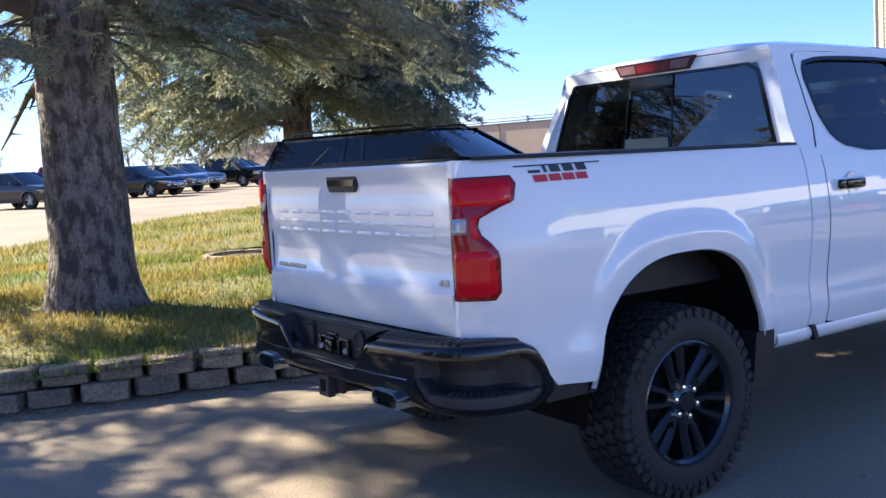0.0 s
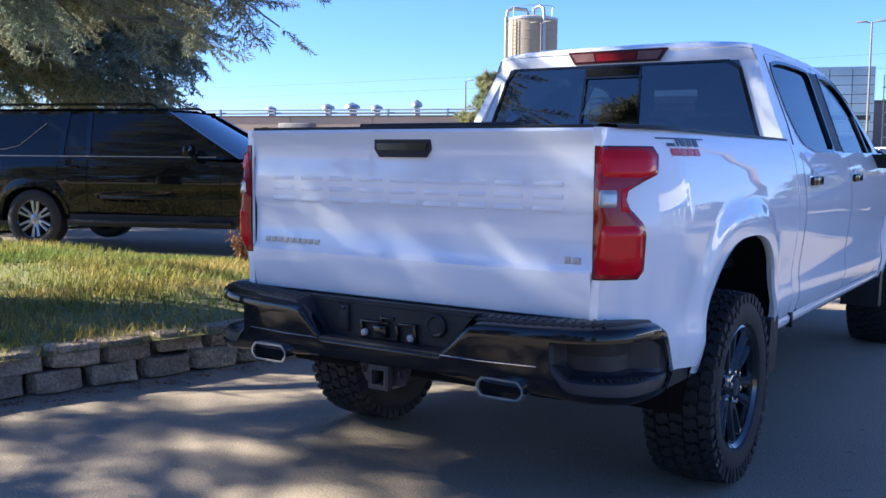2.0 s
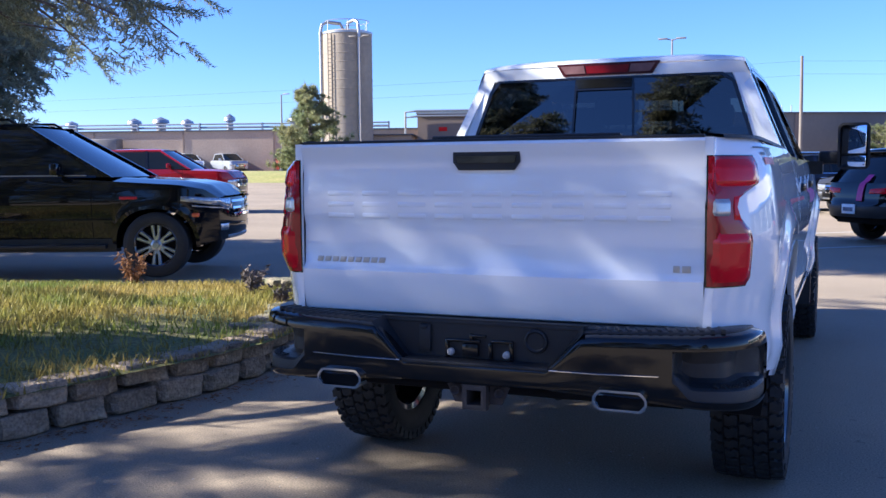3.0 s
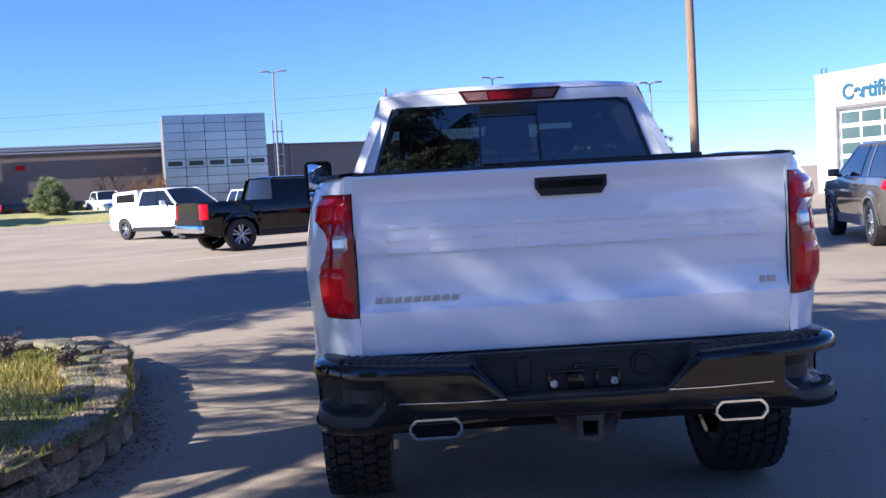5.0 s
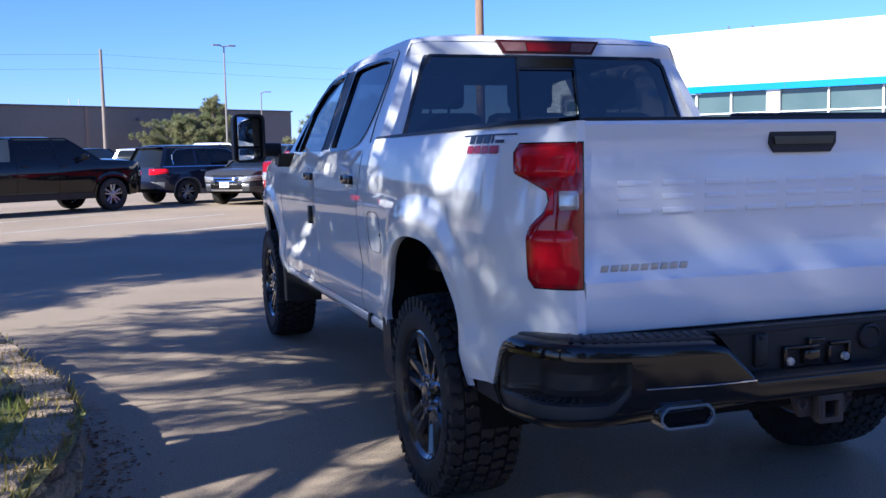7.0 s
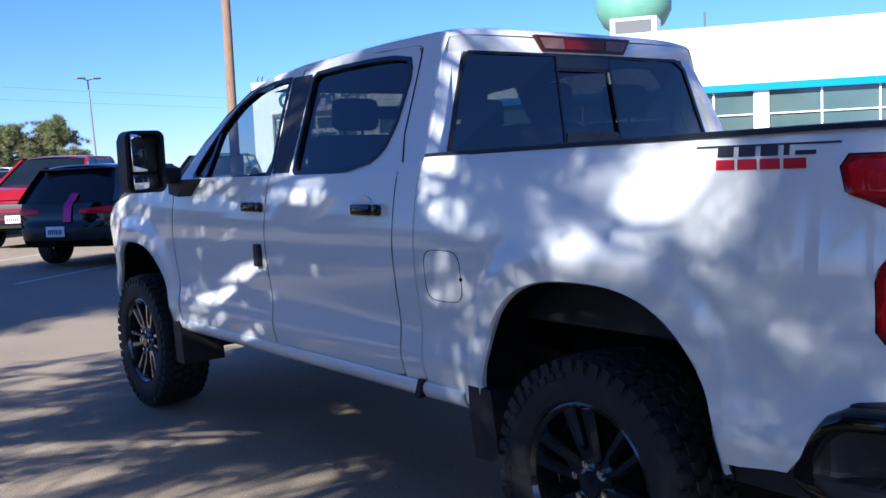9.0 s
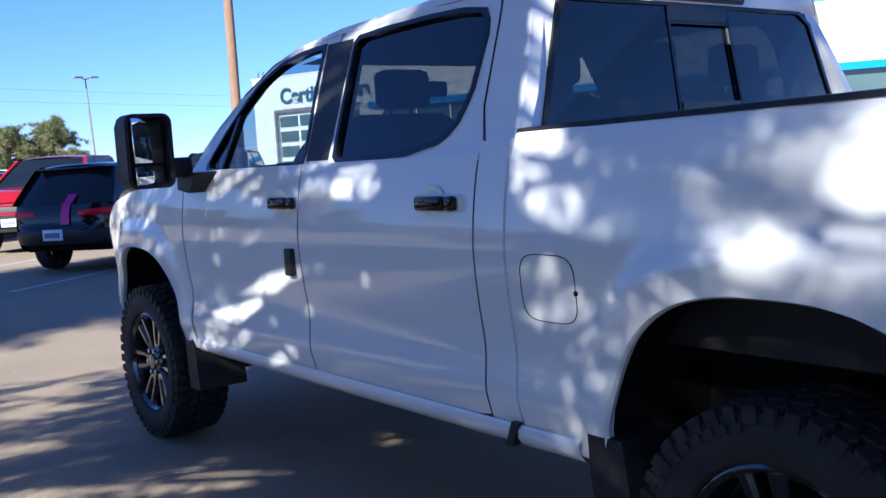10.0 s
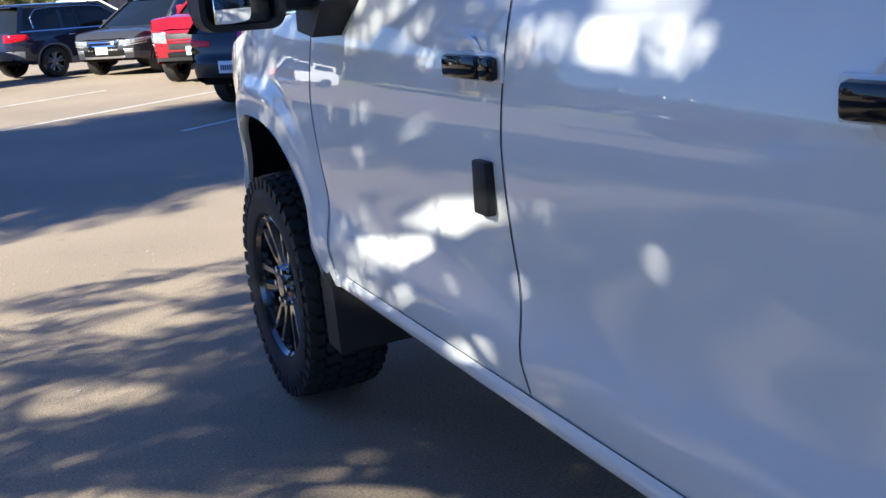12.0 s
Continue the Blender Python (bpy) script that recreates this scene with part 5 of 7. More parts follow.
    for s in (-1, 1):
        bm = bmesh.new()
        ks = np.linspace(0, 1, 6)
        cols = [(cab0, rb), (cab0 * .6 + cab1 * .4, rb * .6 + rf * .4), (cab0 * .3 + cab1 * .7, rb * .3 + rf * .7), (cab1, rf)]
        sheet(bm, [[(s * p[0], p[1], p[2]) for p in (side(a, b, k) for k in ks)] for a, b in cols])
        part("side_glass", bm, glass, v)
        bars = [(cab0 - .01, rb - .02, .13, paint), (cab1 + .02, rf + .03, .10, paint), ((gaps[1]), (gaps[1]) - .06, .07, GLOSS_BLACK)]
        if not pick:
            bars.append((gaps[2] + .02, gaps[2] + .04, .09, GLOSS_BLACK if body == "crossover" else paint))
        for yb, yr, w, mt in bars:
            bm = bmesh.new()
            q = []
            for k in ks:
                x, y, z = side(yb, yr, k)
                q.append([(s * (x + .008), y - w / 2, z), (s * (x + .012), y + w / 2, z), (s * (x - .05), y + w / 2, z)])
            sheet(bm, q)
            part("pillar", bm, mt, v)
        bm = bmesh.new()
        sheet(bm, [[(s * (wr + .012), y, H - .07 - .035), (s * (wr + .012), y, H - .065), (s * (wr - .03), y, H - .03)] for y in np.linspace(rb - .02, rf + .05, 6)])
        part("roof_edge", bm, paint, v)
        bm = bmesh.new()
        sheet(bm, [[(s * (wb0 + .012), y, belt + .022), (s * (wb0 + .03), y, belt - .004)] for y in np.linspace(cab0, cab1 - .12, 4)])
        part("belt_line", bm, CHROME if chrome_line else GLOSS_BLACK, v)
        if chrome_line:
            bm = bmesh.new()
            tube(bm, [(s * (p[0] + .012), p[1], p[2]) for p in (side(cab0 + .35, rb + .3, .12), side(cab0 + .22, rb + .22, .55), side(cab0 + .3, rb + .35, .86), *(side(cab0 + .3, y, .93) for y in np.linspace(rb + .8, rf - .1, 5)), side(cab1 - .05, rf - .02, .86), side(cab1 - .05, rf - .02, .1))], .012, 6)
            part("window_line", bm, CHROME, v, "bright window surround")
        if rails:
            bm = bmesh.new()
            tube(bm, [(s * (wr - .04), rb + .15, H - .03), (s * (wr - .04), rb + .25, H + .03), (s * (wr - .04), rf - .2, H + .03), (s * (wr - .04), rf - .1, H - .03)], .018, 6)
            part("roof_rail", bm, GLOSS_BLACK, v)
    bm = bmesh.new()
    sheet(bm, [[((wr + .005) * k, y, z + .055 * (1 - abs(k) ** 2.6)) for k in np.linspace(-1, 1, 13)] for y, z in [(rb - .06, H - .085), (rb + .02, H - .06), *[(y, H - .052 - .020 * ((y - (rb + rf) / 2) / (rf - rb)) ** 2) for y in np.linspace(rb + .3, rf - .35, 5)], (rf - .02, H - .075), (rf + .05, H - .09)]])
    part("roof", bm, paint, v)
    bm = bmesh.new()
    sheet(bm, [[(p[0] * k, p[1] + .10 * (1 - k * k), p[2]) for k in np.linspace(-1, 1, 9)] for p in (side(cab1, rf, q) for q in np.linspace(0, 1, 4))])
    part("windscreen", bm, SCREEN, v)
    bm = bmesh.new()
    sheet(bm, [[(p[0] * k * .985, p[1] - .11 * (1 - abs(k) ** 3), p[2]) for k in np.linspace(-1, 1, 9)] for p in (side(cab0, rb, q) for q in np.linspace(0, 1, 4))])
    part("rear_window", bm, glass, v)
    if not pick:
        bm = bmesh.new()
        box(bm, (0, rb - .10, H - .07), (wr * 1.8, .22, .03), .012)
        part("roof_spoiler", bm, paint, v)
    # face
    g1, g0 = f1 - .02, f1 - (.40 if pick else .24)
    ug = .66 if pick else .52
    us = list(np.linspace(-ug, ug, 11))
    gr = patch("grille", front, us, lambda u: g0 + .03 * abs(u), lambda u: g1 - .02 * abs(u), grille if grille is not GREY_PAINT else GLOSS_BLACK, .012)
    bar = CHROME if grille is not MATTE_BLACK else paint
    for q in ((.12, .5, .88) if not pick else (.08, .48, .60, .94)):
        z = g0 + (g1 - g0) * q
        patch("grille_bar", front, us, lambda u: z - .018, lambda u: z + .018, bar, .024, gr)
    us = list(np.linspace(-.72, .72, 11))
    patch("lower_intake", front, us, lambda u: f0 + .06, lambda u: f0 + .06 + (.13 if not pick else .10), GLOSS_BLACK, .008)
    if not pick or paint is BLACK_PAINT:
        patch("skid_trim", front, us, lambda u: f0 + .005, lambda u: f0 + .05, clad or SATIN if paint is not PAINT else MATTE_BLACK, .016)
    else:
        patch("front_bumper", front, list(np.linspace(-1.12, 1.12, 17)), lambda u: f0, lambda u: f0 + .07, MATTE_BLACK, .03)
    if pick:
        bm = bmesh.new()
        box(bm, (0, tail - .06, sill + .22), (W * .90, .20, .20), .04)
        part("rear_bumper", bm, CHROME, v)
    else:
        patch("rear_bumper", rear, list(np.linspace(-1.22, 1.22, 19)), lambda u: r0_, lambda u: r0_ + .20 - .05 * max(0, abs(u) - 1), clad or MATTE_BLACK, .014)
    for s in (-1, 1):
        if pick:
            us = [s * u for u in np.linspace(.68, 1.16, 10)]
            hl = patch("headlamp", front, us, lambda u: f1 - .27 + .06 * abs(u), lambda u: f1 - .03 - .10 * max(0, abs(u) - 1), HEADLAMP, .014)
        else:
            us = [s * u for u in np.linspace(.56, 1.42, 14)]
            hl = patch("headlamp", front, us, lambda u: f1 - .13 + .16 * max(0, abs(u) - .75), lambda u: f1 - .01 + .07 * max(0, abs(u) - .8), HEADLAMP, .014)
            patch("fog_lamp", front, [s * u for u in np.linspace(.72, .98, 6)], lambda u: f0 + .12, lambda u: f0 + .20, SATIN, .012)
        patch("lamp_line", front, us[2:-2], lambda u: f1 - .15 + .10 * max(0, abs(u) - .75), lambda u: f1 - .13 + .10 * max(0, abs(u) - .75), CLEAR_LENS, .018, hl)
        if pick:
            patch("tail_lamp", rear, [s * u for u in np.linspace(.84, 1.13, 8)], lambda u: belt - .44, lambda u: belt - .05, RED_LENS, .016)
        elif body == "crossover":
            patch("tail_lamp", rear, [s * u for u in np.linspace(.50, 1.28, 12)], lambda u: belt - .17, lambda u: belt - .07 - .05 * max(0, 1 - abs(u)), RED_LENS, .016)
        else:
            patch("tail_lamp", rear, [s * u for u in np.linspace(.72, 1.34, 12)], lambda u: belt - .21 + .10 * max(0, abs(u) - 1), lambda u: belt - .05, RED_LENS, .018)
        for y in (ya, yf):
            mm = Matrix.Translation((s * (hw0 - .115), y, r)) @ (Matrix() if s > 0 else Matrix.Rotation(math.pi, 4, "Z"))
            wheel("wheel", r, .25, r * .64, v, mm, RIM_BLACK, rims, lugs=False, spokes=spokes)
    zr, zf = (sill + .24 if pick else r0_ + .30), f0 + .18
    for on, y, dy, z in ((plate_rear, (tail - .165) if pick else rear(0, zr)[1] - .012, -1, zr), (plate_front, front(0, zf)[1] + .022, 1, zf)):
        if on:
            bm = bmesh.new()
            box(bm, (0, y, z), (.31, .012, .155), .004)
            pl = part("number_plate", bm, PLATE, v, "pale number plate")
            bm = bmesh.new()
            for k in range(6):
                box(bm, (-.10 + k * .04, y + dy * .008, z - .005), (.024, .004, .06))
            part("plate_bars", bm, PLATE_INK, pl)
    bm = bmesh.new()
    box(bm, (0, (nose + tail) / 2, sill + .08), (W * .78, L * .94, .16), .03)
    part("underbody", bm, DARK, v)
    return v


black_suv = car("large_suv", "long glossy black SUV with machined wheels parked by the grass", "SUV", heading(-8.55, 5.52, 67.7, 0.03), 5.62, 2.06, 1.93, 3.47, 0.74, 1.24, 1.20, BLACK_PAINT,
                r=.41, rims=RIM_GREY, spokes=6, rails=True, rear_slope=.36, roof_y=.95, cowl=1.02)
for s in (-1, 1):
    bm = bmesh.new()
    box(bm, (s * 1.02, 0.0, .40), (.16, 2.3, .05), .015)
    for y in (-1.0, 0, 1.0):
        box(bm, (s * .93, y, .43), (.12, .06, .05), .01)
    part("running_board", bm, MATTE_BLACK, black_suv)
    # satin window lines: along the belt, and up the rear quarter
    bm = bmesh.new()
    tube(bm, [(s * .972, y, 1.262) for y in (-2.9, -2.2, -1.2, 0, .9)], .007, 6)
    part("belt_trim", bm, SATIN, black_suv, "thin satin belt trim")
    bm = bmesh.new()
    tube(bm, [(s * .948, -2.72, 1.345), (s * .945, -2.2, 1.35), (s * .93, -1.98, 1.40), (s * .835, -1.62, 1.70)], .006, 6)
    part("quarter_trim", bm, SATIN, black_suv, "thin satin quarter trim")
    bm = bmesh.new()
    box(bm, (s * .93, -2.93, 1.10), (.16, .12, .40), .05)
    part("upright_tail_lamp", bm, RED_LENS, black_suv, "tall red tail lamp")
    bm = bmesh.new()
    box(bm, (s * 1.004, .30, .72), (.03, 2.1, .05), .014)
    part("door_moulding", bm, BLACK_PAINT, black_suv)
bm = bmesh.new()
box(bm, (1.025, 1.42, .985), (.01, .22, .035), .004)
part("fender_badge", bm, BADGE_RED, black_suv, "small red fender badge")
bm = bmesh.new()
box(bm, (.97, 2.22, .77), (.06, .10, .05), .015)
part("side_marker", bm, AMBER, black_suv, "amber side marker")

car("pickup_truck", "red pickup truck parked behind the black SUV", "pickup truck", heading(-18.6, 20.0, 70), 5.8, 2.04, 1.90, 3.7, .95, 1.28, 1.25, RED_PAINT, "pickup", r=.40)
car("pickup_truck", "black pickup truck with machined wheels on the lot", "pickup truck", heading(-4.08, 22.98, 55), 5.75, 2.03, 1.92, 3.72, 1.02, 1.31, 1.33, BLACK_PAINT, "pickup", r=.43, spokes=5, plate_rear=False, bed=.12, cowl=1.42, roof_y=.74)
white_pick = car("pickup_truck", "white pickup truck with a white canopy on its bed", "pickup truck", heading(-9.5, 32.6, 132), 5.8, 2.0, 1.90, 3.65, .96, 1.25, 1.22, PAINT, "pickup", r=.40, grille=PAINT)
bm = bmesh.new()
prism(bm, [(-1.06, 1.24), (-2.78, 1.24), (-2.72, 1.74), (-2.6, 1.80), (-1.06, 1.86)], -.86, .86)
part("canopy", bm, PAINT, white_pick)
for s in (-1, 1):
    bm = bmesh.new()
    prism(bm, [(-1.25, 1.42), (-2.5, 1.42), (-2.45, 1.70), (-1.25, 1.74)], s * .85, s * .87)
    part("canopy_window", bm, CAR_GLASS, white_pick)
ribbon = car("crossover", "black crossover with a magenta ribbon on its hatch", "SUV", heading(3.10, 14.85, 52), 4.40, 1.83, 1.62, 2.60, .90, 1.03, 1.02, BLACK_PAINT, "crossover", r=.355, rims=RIM_BLACK, spokes=7, rear_slope=.40, plate_rear=False)
bm = bmesh.new()
pts = [(-2.300, .74), (-2.285, .86), (-2.262, .95), (-2.225, 1.03), (-2.15, 1.07), (-2.05, 1.17)]
sheet(bm, [[(.10, y - .02, z), (.24, y - .02, z)] for y, z in pts])
part("ribbon", bm, MAGENTA, ribbon, "magenta ribbon strip")
bm = bmesh.new()
box(bm, (0, -2.385, .60), (.32, .02, .16), .004)
pl = part("number_plate", bm, PLATE, ribbon, "pale number plate")
bm = bmesh.new()
for k in range(7):
    box(bm, (-.11 + k * .036, -2.398, .595), (.022, .006, .07))
part("plate_bars", bm, PLATE_INK, pl)
car("pickup_truck", "bright red pickup truck with a black grille", "pickup truck", heading(3.68, 21.0, 218), 5.8, 2.03, 1.92, 3.7, .95, 1.28, 1.26, RED_PAINT, "pickup", r=.41, plate_front=True, grille=MATTE_BLACK)
car("compact_suv", "dark grey compact SUV with a chrome grille", "SUV", heading(2.45, 25.2, 222), 4.52, 1.84, 1.68, 2.69, .86, 1.06, 1.04, GREY_PAINT, "suv", r=.36, spokes=6, plate_front=True, grille=GREY_PAINT)
car("midsize_suv", "dark blue SUV with chrome window line", "SUV", heading(.80, 26.9, 60), 4.65, 1.86, 1.71, 2.75, .95, 1.08, 1.05, BLUE_PAINT, "suv", r=.365, clad=CLAD_GREY, chrome_line=True)
car("large_suv", "bronze-grey SUV beside the showroom", "SUV", heading(8.35, 12.9, 12), 5.1, 2.0, 1.78, 3.05, .98, 1.14, 1.12, TAN_PAINT, "suv", r=.39, rear_slope=.45, clad=CLAD_GREY)
car("pickup_truck", "black pickup truck facing the crossover", "pickup truck", heading(8.6, 23.4, 218), 5.8, 2.03, 1.92, 3.7, .95, 1.28, 1.26, BLACK_PAINT, "pickup", r=.41)
car("midsize_suv", "black SUV parked on the lot", "SUV", heading(6.2, 28.0, 218), 4.9, 1.95, 1.76, 2.9, .95, 1.12, 1.1, BLACK_PAINT, "suv", r=.38)
for x, y, az, mt, kind, lab in ((-8.0, 44, 150, PAINT, "suv", "white SUV far off on the lot"), (-5.3, 45, 150, PAINT, "suv", "white SUV far off on the lot"), (-2.6, 46, 150, BLACK_PAINT, "suv", "black SUV far off on the lot"),
                                (.6, 40, 120, SILVER_PAINT, "suv", "silver car far off on the lot"), (2.6, 41.5, 95, PAINT, "pickup", "white pickup truck far off on the lot"), (8.2, 44, 60, PAINT, "pickup", "white pickup truck far off on the lot")):
    car("parked_car", lab, "car", heading(x, y, az), 4.9 if kind == "suv" else 5.7, 1.92, 1.72 if kind == "suv" else 1.9, 2.9 if kind == "suv" else 3.6, .95, 1.1 if kind == "suv" else 1.25, 1.08 if kind == "suv" else 1.22, mt, kind, r=.38, group="cars on the far lot")
for x, y, az, mt, kind, lab in ((-43.0, 6.4, 60, GREY_PAINT, "crossover", "blue-grey SUV in the far row"), (-50.5, 10.0, 62, RED_PAINT, "pickup", "dark red pickup in the far row"), (-47.0, 13.0, 60, BLACK_PAINT, "suv", "black SUV in the far row"),
                                (-50.0, 15.4, 60, SLATE_PAINT, "suv", "slate-grey SUV in the far row"), (-53.0, 17.6, 60, SLATE_PAINT, "crossover", "slate-grey crossover in the far row"), (-55.0, 21.0, 60, BLACK_PAINT, "pickup", "black pickup in the far row"),
                                (-63.0, 25.6, 62, RED_PAINT, "crossover", "dark red car in the far row")):
    pk = kind == "pickup"
    car("parked_car", lab, "car", heading(x, y, az), 5.7 if pk else 4.5, 1.9, 1.88 if pk else 1.66, 3.6 if pk else 2.7, .95, 1.25 if pk else 1.05, 1.22 if pk else 1.03, mt, kind, r=.37, group="cars in the far row", plate_front=True)
for x, y, az, mt in ((-50.0, 69.0, 122, SILVER_PAINT), (-54.0, 68.5, 128, PAINT), (-45.0, 71.0, 140, RED_PAINT), (-22.5, 66.5, 150, PAINT), (-26.5, 66.0, 80, BLACK_PAINT)):
    car("parked_car", "pickup truck by the factory wall", "car", heading(x, y, az), 5.7, 1.9, 1.88, 3.6, .95, 1.25, 1.22, mt, "pickup", r=.37, group="cars by the factory")


# ---- grass island with its block wall ----
WALL = [(-5.2, -4.6), (-4.4, -3.95), (-3.6, -3.0), (-2.97, -1.87), (-2.68, -0.95), (-2.48, -0.30), (-2.32, 0.40), (-2.28, 1.05), (-2.38, 1.60), (-2.55, 2.15), (-2.87, 3.35), (-3.35, 4.15), (-4.1, 4.78), (-5.0, 4.95)]
ISLAND = WALL + [(-6.3, 4.35), (-8.2, 3.55), (-10.2, 2.75), (-12.0, 2.45), (-12.8, 3.4), (-12.6, 8.0), (-27.5, 11.0), (-24.0, 6.0), (-18.0, 0.7), (-12.5, -3.6), (-8.5, -5.2)]
ISL = np.array(ISLAND)


def inside(px, py):
    c = np.zeros(px.shape, bool)
    for (x0, y0), (x1, y1) in zip(ISL, np.roll(ISL, -1, axis=0)):
        k = ((y0 > py) != (y1 > py)) & (px < (x1 - x0) * (py - y0) / (y1 - y0 + 1e-12) + x0)
        c ^= k
    return c


def edge_gap(px, py):
    d = np.full(px.shape, 1e9)
    for (x0, y0), (x1, y1) in zip(ISL, np.roll(ISL, -1, axis=0)):
        ex, ey = x1 - x0, y1 - y0
        t = np.clip(((px - x0) * ex + (py - y0) * ey) / (ex * ex + ey * ey), 0, 1)
        d = np.minimum(d, np.hypot(px - x0 - t * ex, py - y0 - t * ey))
    return d


def turf(px, py):
    """The island's height: wall top at the kerb, a low mound inside, falling towards the car park."""
    d = edge_gap(px, py)
    h = 0.235 + 0.11 * np.clip(d / 2.0, 0, 1) + 0.02 * np.sin(px * 1.7) * np.cos(py * 1.3)
    drop = np.clip((py - 1.6 + 0.15 * (px + 6)) / 2.8, 0, 1) * np.clip((-2.8 - px) / 1.5, 0, 1)
    far = np.clip((-px - 9) / 5, 0, 1)
    low = np.maximum(drop, far)
    return h * (1 - low) + low * (0.06 + 0.10 * np.clip(d / 1.5, 0, 1) + 0.012 * np.maximum(0, -px - 12))


def build_island():
    step = 0.22
    xs, ys = np.arange(-28.2, -1.9, step), np.arange(-5.6, 11.4, step)
    gx2, gy2 = np.meshgrid(xs, ys)
    ok = inside(gx2.ravel(), gy2.ravel()).reshape(gx2.shape)
    z = turf(gx2, gy2)
    idx = -np.ones(gx2.shape, int)
    cells = ok[:-1, :-1] | ok[1:, :-1] | ok[:-1, 1:] | ok[1:, 1:]
    use = np.zeros_like(ok)
    use[:-1, :-1] |= cells
    use[1:, :-1] |= cells
    use[:-1, 1:] |= cells
    use[1:, 1:] |= cells
    idx[use] = np.arange(use.sum())
    px, py, pz = gx2[use], gy2[use], z[use]
    out = ~inside(px, py)
    # outer corners are drawn back to the rim
    for i in np.nonzero(out)[0]:
        best, bd = None, 1e9
        for (x0, y0), (x1, y1) in zip(ISL, np.roll(ISL, -1, axis=0)):
            ex, ey = x1 - x0, y1 - y0
            t = min(1, max(0, ((px[i] - x0) * ex + (py[i] - y0) * ey) / (ex * ex + ey * ey)))
            d = math.hypot(px[i] - x0 - t * ex, py[i] - y0 - t * ey)
            if d < bd:
                best, bd = (x0 + t * ex, y0 + t * ey), d
        px[i], py[i] = best
    pz = turf(px, py) - 0.02
    f = [(idx[a, b], idx[a, b + 1], idx[a + 1, b + 1], idx[a + 1, b]) for a, b in zip(*np.nonzero(cells))]
    ob = raw("lawn", np.c_[px, py, pz], f, GRASS_SOIL, smooth=True)
    tagged(ob, "patchy autumn lawn of the raised island", "lawn", kind="structure")
    # blades
    sets = []
    for x0, x1, n, hgt in ((-7.5, -2.1, 150000, 0.055), (-13, -7.5, 60000, 0.075), (-28, -13, 50000, 0.10)):
        bx, by = rng.uniform(x0, x1, n), rng.uniform(-5.4, 11.2, n)
        k = inside(bx, by)
        bx, by = bx[k], by[k]
        patch = np.array([noise.noise((a * .8, b * .8, 3.1)) for a, b in zip(bx, by)])
        k = rng.uniform(-0.75, 0.5, len(bx)) < patch + 0.12
        bx, by, patch = bx[k], by[k], patch[k]
        sets.append((bx, by, hgt * rng.uniform(.5, 1.5, len(bx)) * (1 + .5 * patch)))
    bx, by, bh = (np.concatenate(v) for v in zip(*sets))
    bz = turf(bx, by) - 0.02
    t = rng.uniform(0, 2 * np.pi, len(bx))
    ln, wd = bh * rng.uniform(.2, 1.0, len(bx)), 0.0035 + bh * 0.055
    a = np.c_[bx - np.sin(t) * wd, by + np.cos(t) * wd, bz]
    b = np.c_[bx + np.sin(t) * wd, by - np.cos(t) * wd, bz]
    c = np.c_[bx + np.cos(t) * ln, by + np.sin(t) * ln, bz + bh]
    v = np.stack([a, b, c], 1).reshape(-1, 3)
    ob = raw("grass", v, np.arange(len(v)).reshape(-1, 3), BLADE)
    tagged(ob, "green and straw-coloured grass blades on the island", "grass", kind="stuff")
    # fallen leaves and twigs along the wall's foot
    n = 1800
    s = rng.uniform(0.15, .95, n)
    wl = np.array(WALL)
    d = np.r_[0, np.cumsum(np.hypot(*np.diff(wl, axis=0).T))]
    x, y = np.interp(s * d[-1], d, wl[:, 0]), np.interp(s * d[-1], d, wl[:, 1])
    x = x + np.abs(rng.normal(.05, .10, n)) + .02
    sz, t = rng.uniform(.006, .022, n), rng.uniform(0, 6.28, n)
    q = [np.c_[x + sz * np.cos(t + k) * (1 if i % 2 else .5), y + sz * np.sin(t + k) * (1 if i % 2 else .5), .004 + sz * .4 * rng.uniform(0, 1, n)] for i, k in enumerate((0, 1.57, 3.14, 4.71))]
    v = np.stack(q, 1).reshape(-1, 3)
    ob = raw("leaf_litter", v, np.arange(len(v)).reshape(-1, 4), DRY_LEAF)
    tagged(ob, "dry leaves and crumbs along the wall's foot", "leaf litter", kind="stuff")
    # crumbs on the asphalt
    n = 420
    x, y = rng.uniform(-2.2, 4.2, n), rng.uniform(-6.0, 6.5, n)
    sz, t = rng.uniform(.003, .011, n), rng.uniform(0, 6.28, n)
    q = [np.c_[x + sz * np.cos(t + k) * rng.uniform(.5, 1.2, n), y + sz * np.sin(t + k) * rng.uniform(.5, 1.2, n), .003 + sz * .5 * rng.uniform(0, 1, n)] for k in (0, 1.57, 3.14, 4.71)]
    v = np.stack(q, 1).reshape(-1, 3)
    tagged(raw("crumbs", v, np.arange(len(v)).reshape(-1, 4), CONCRETE), "pale grit and crumbs lying on the asphalt", "debris", kind="stuff")


build_island()


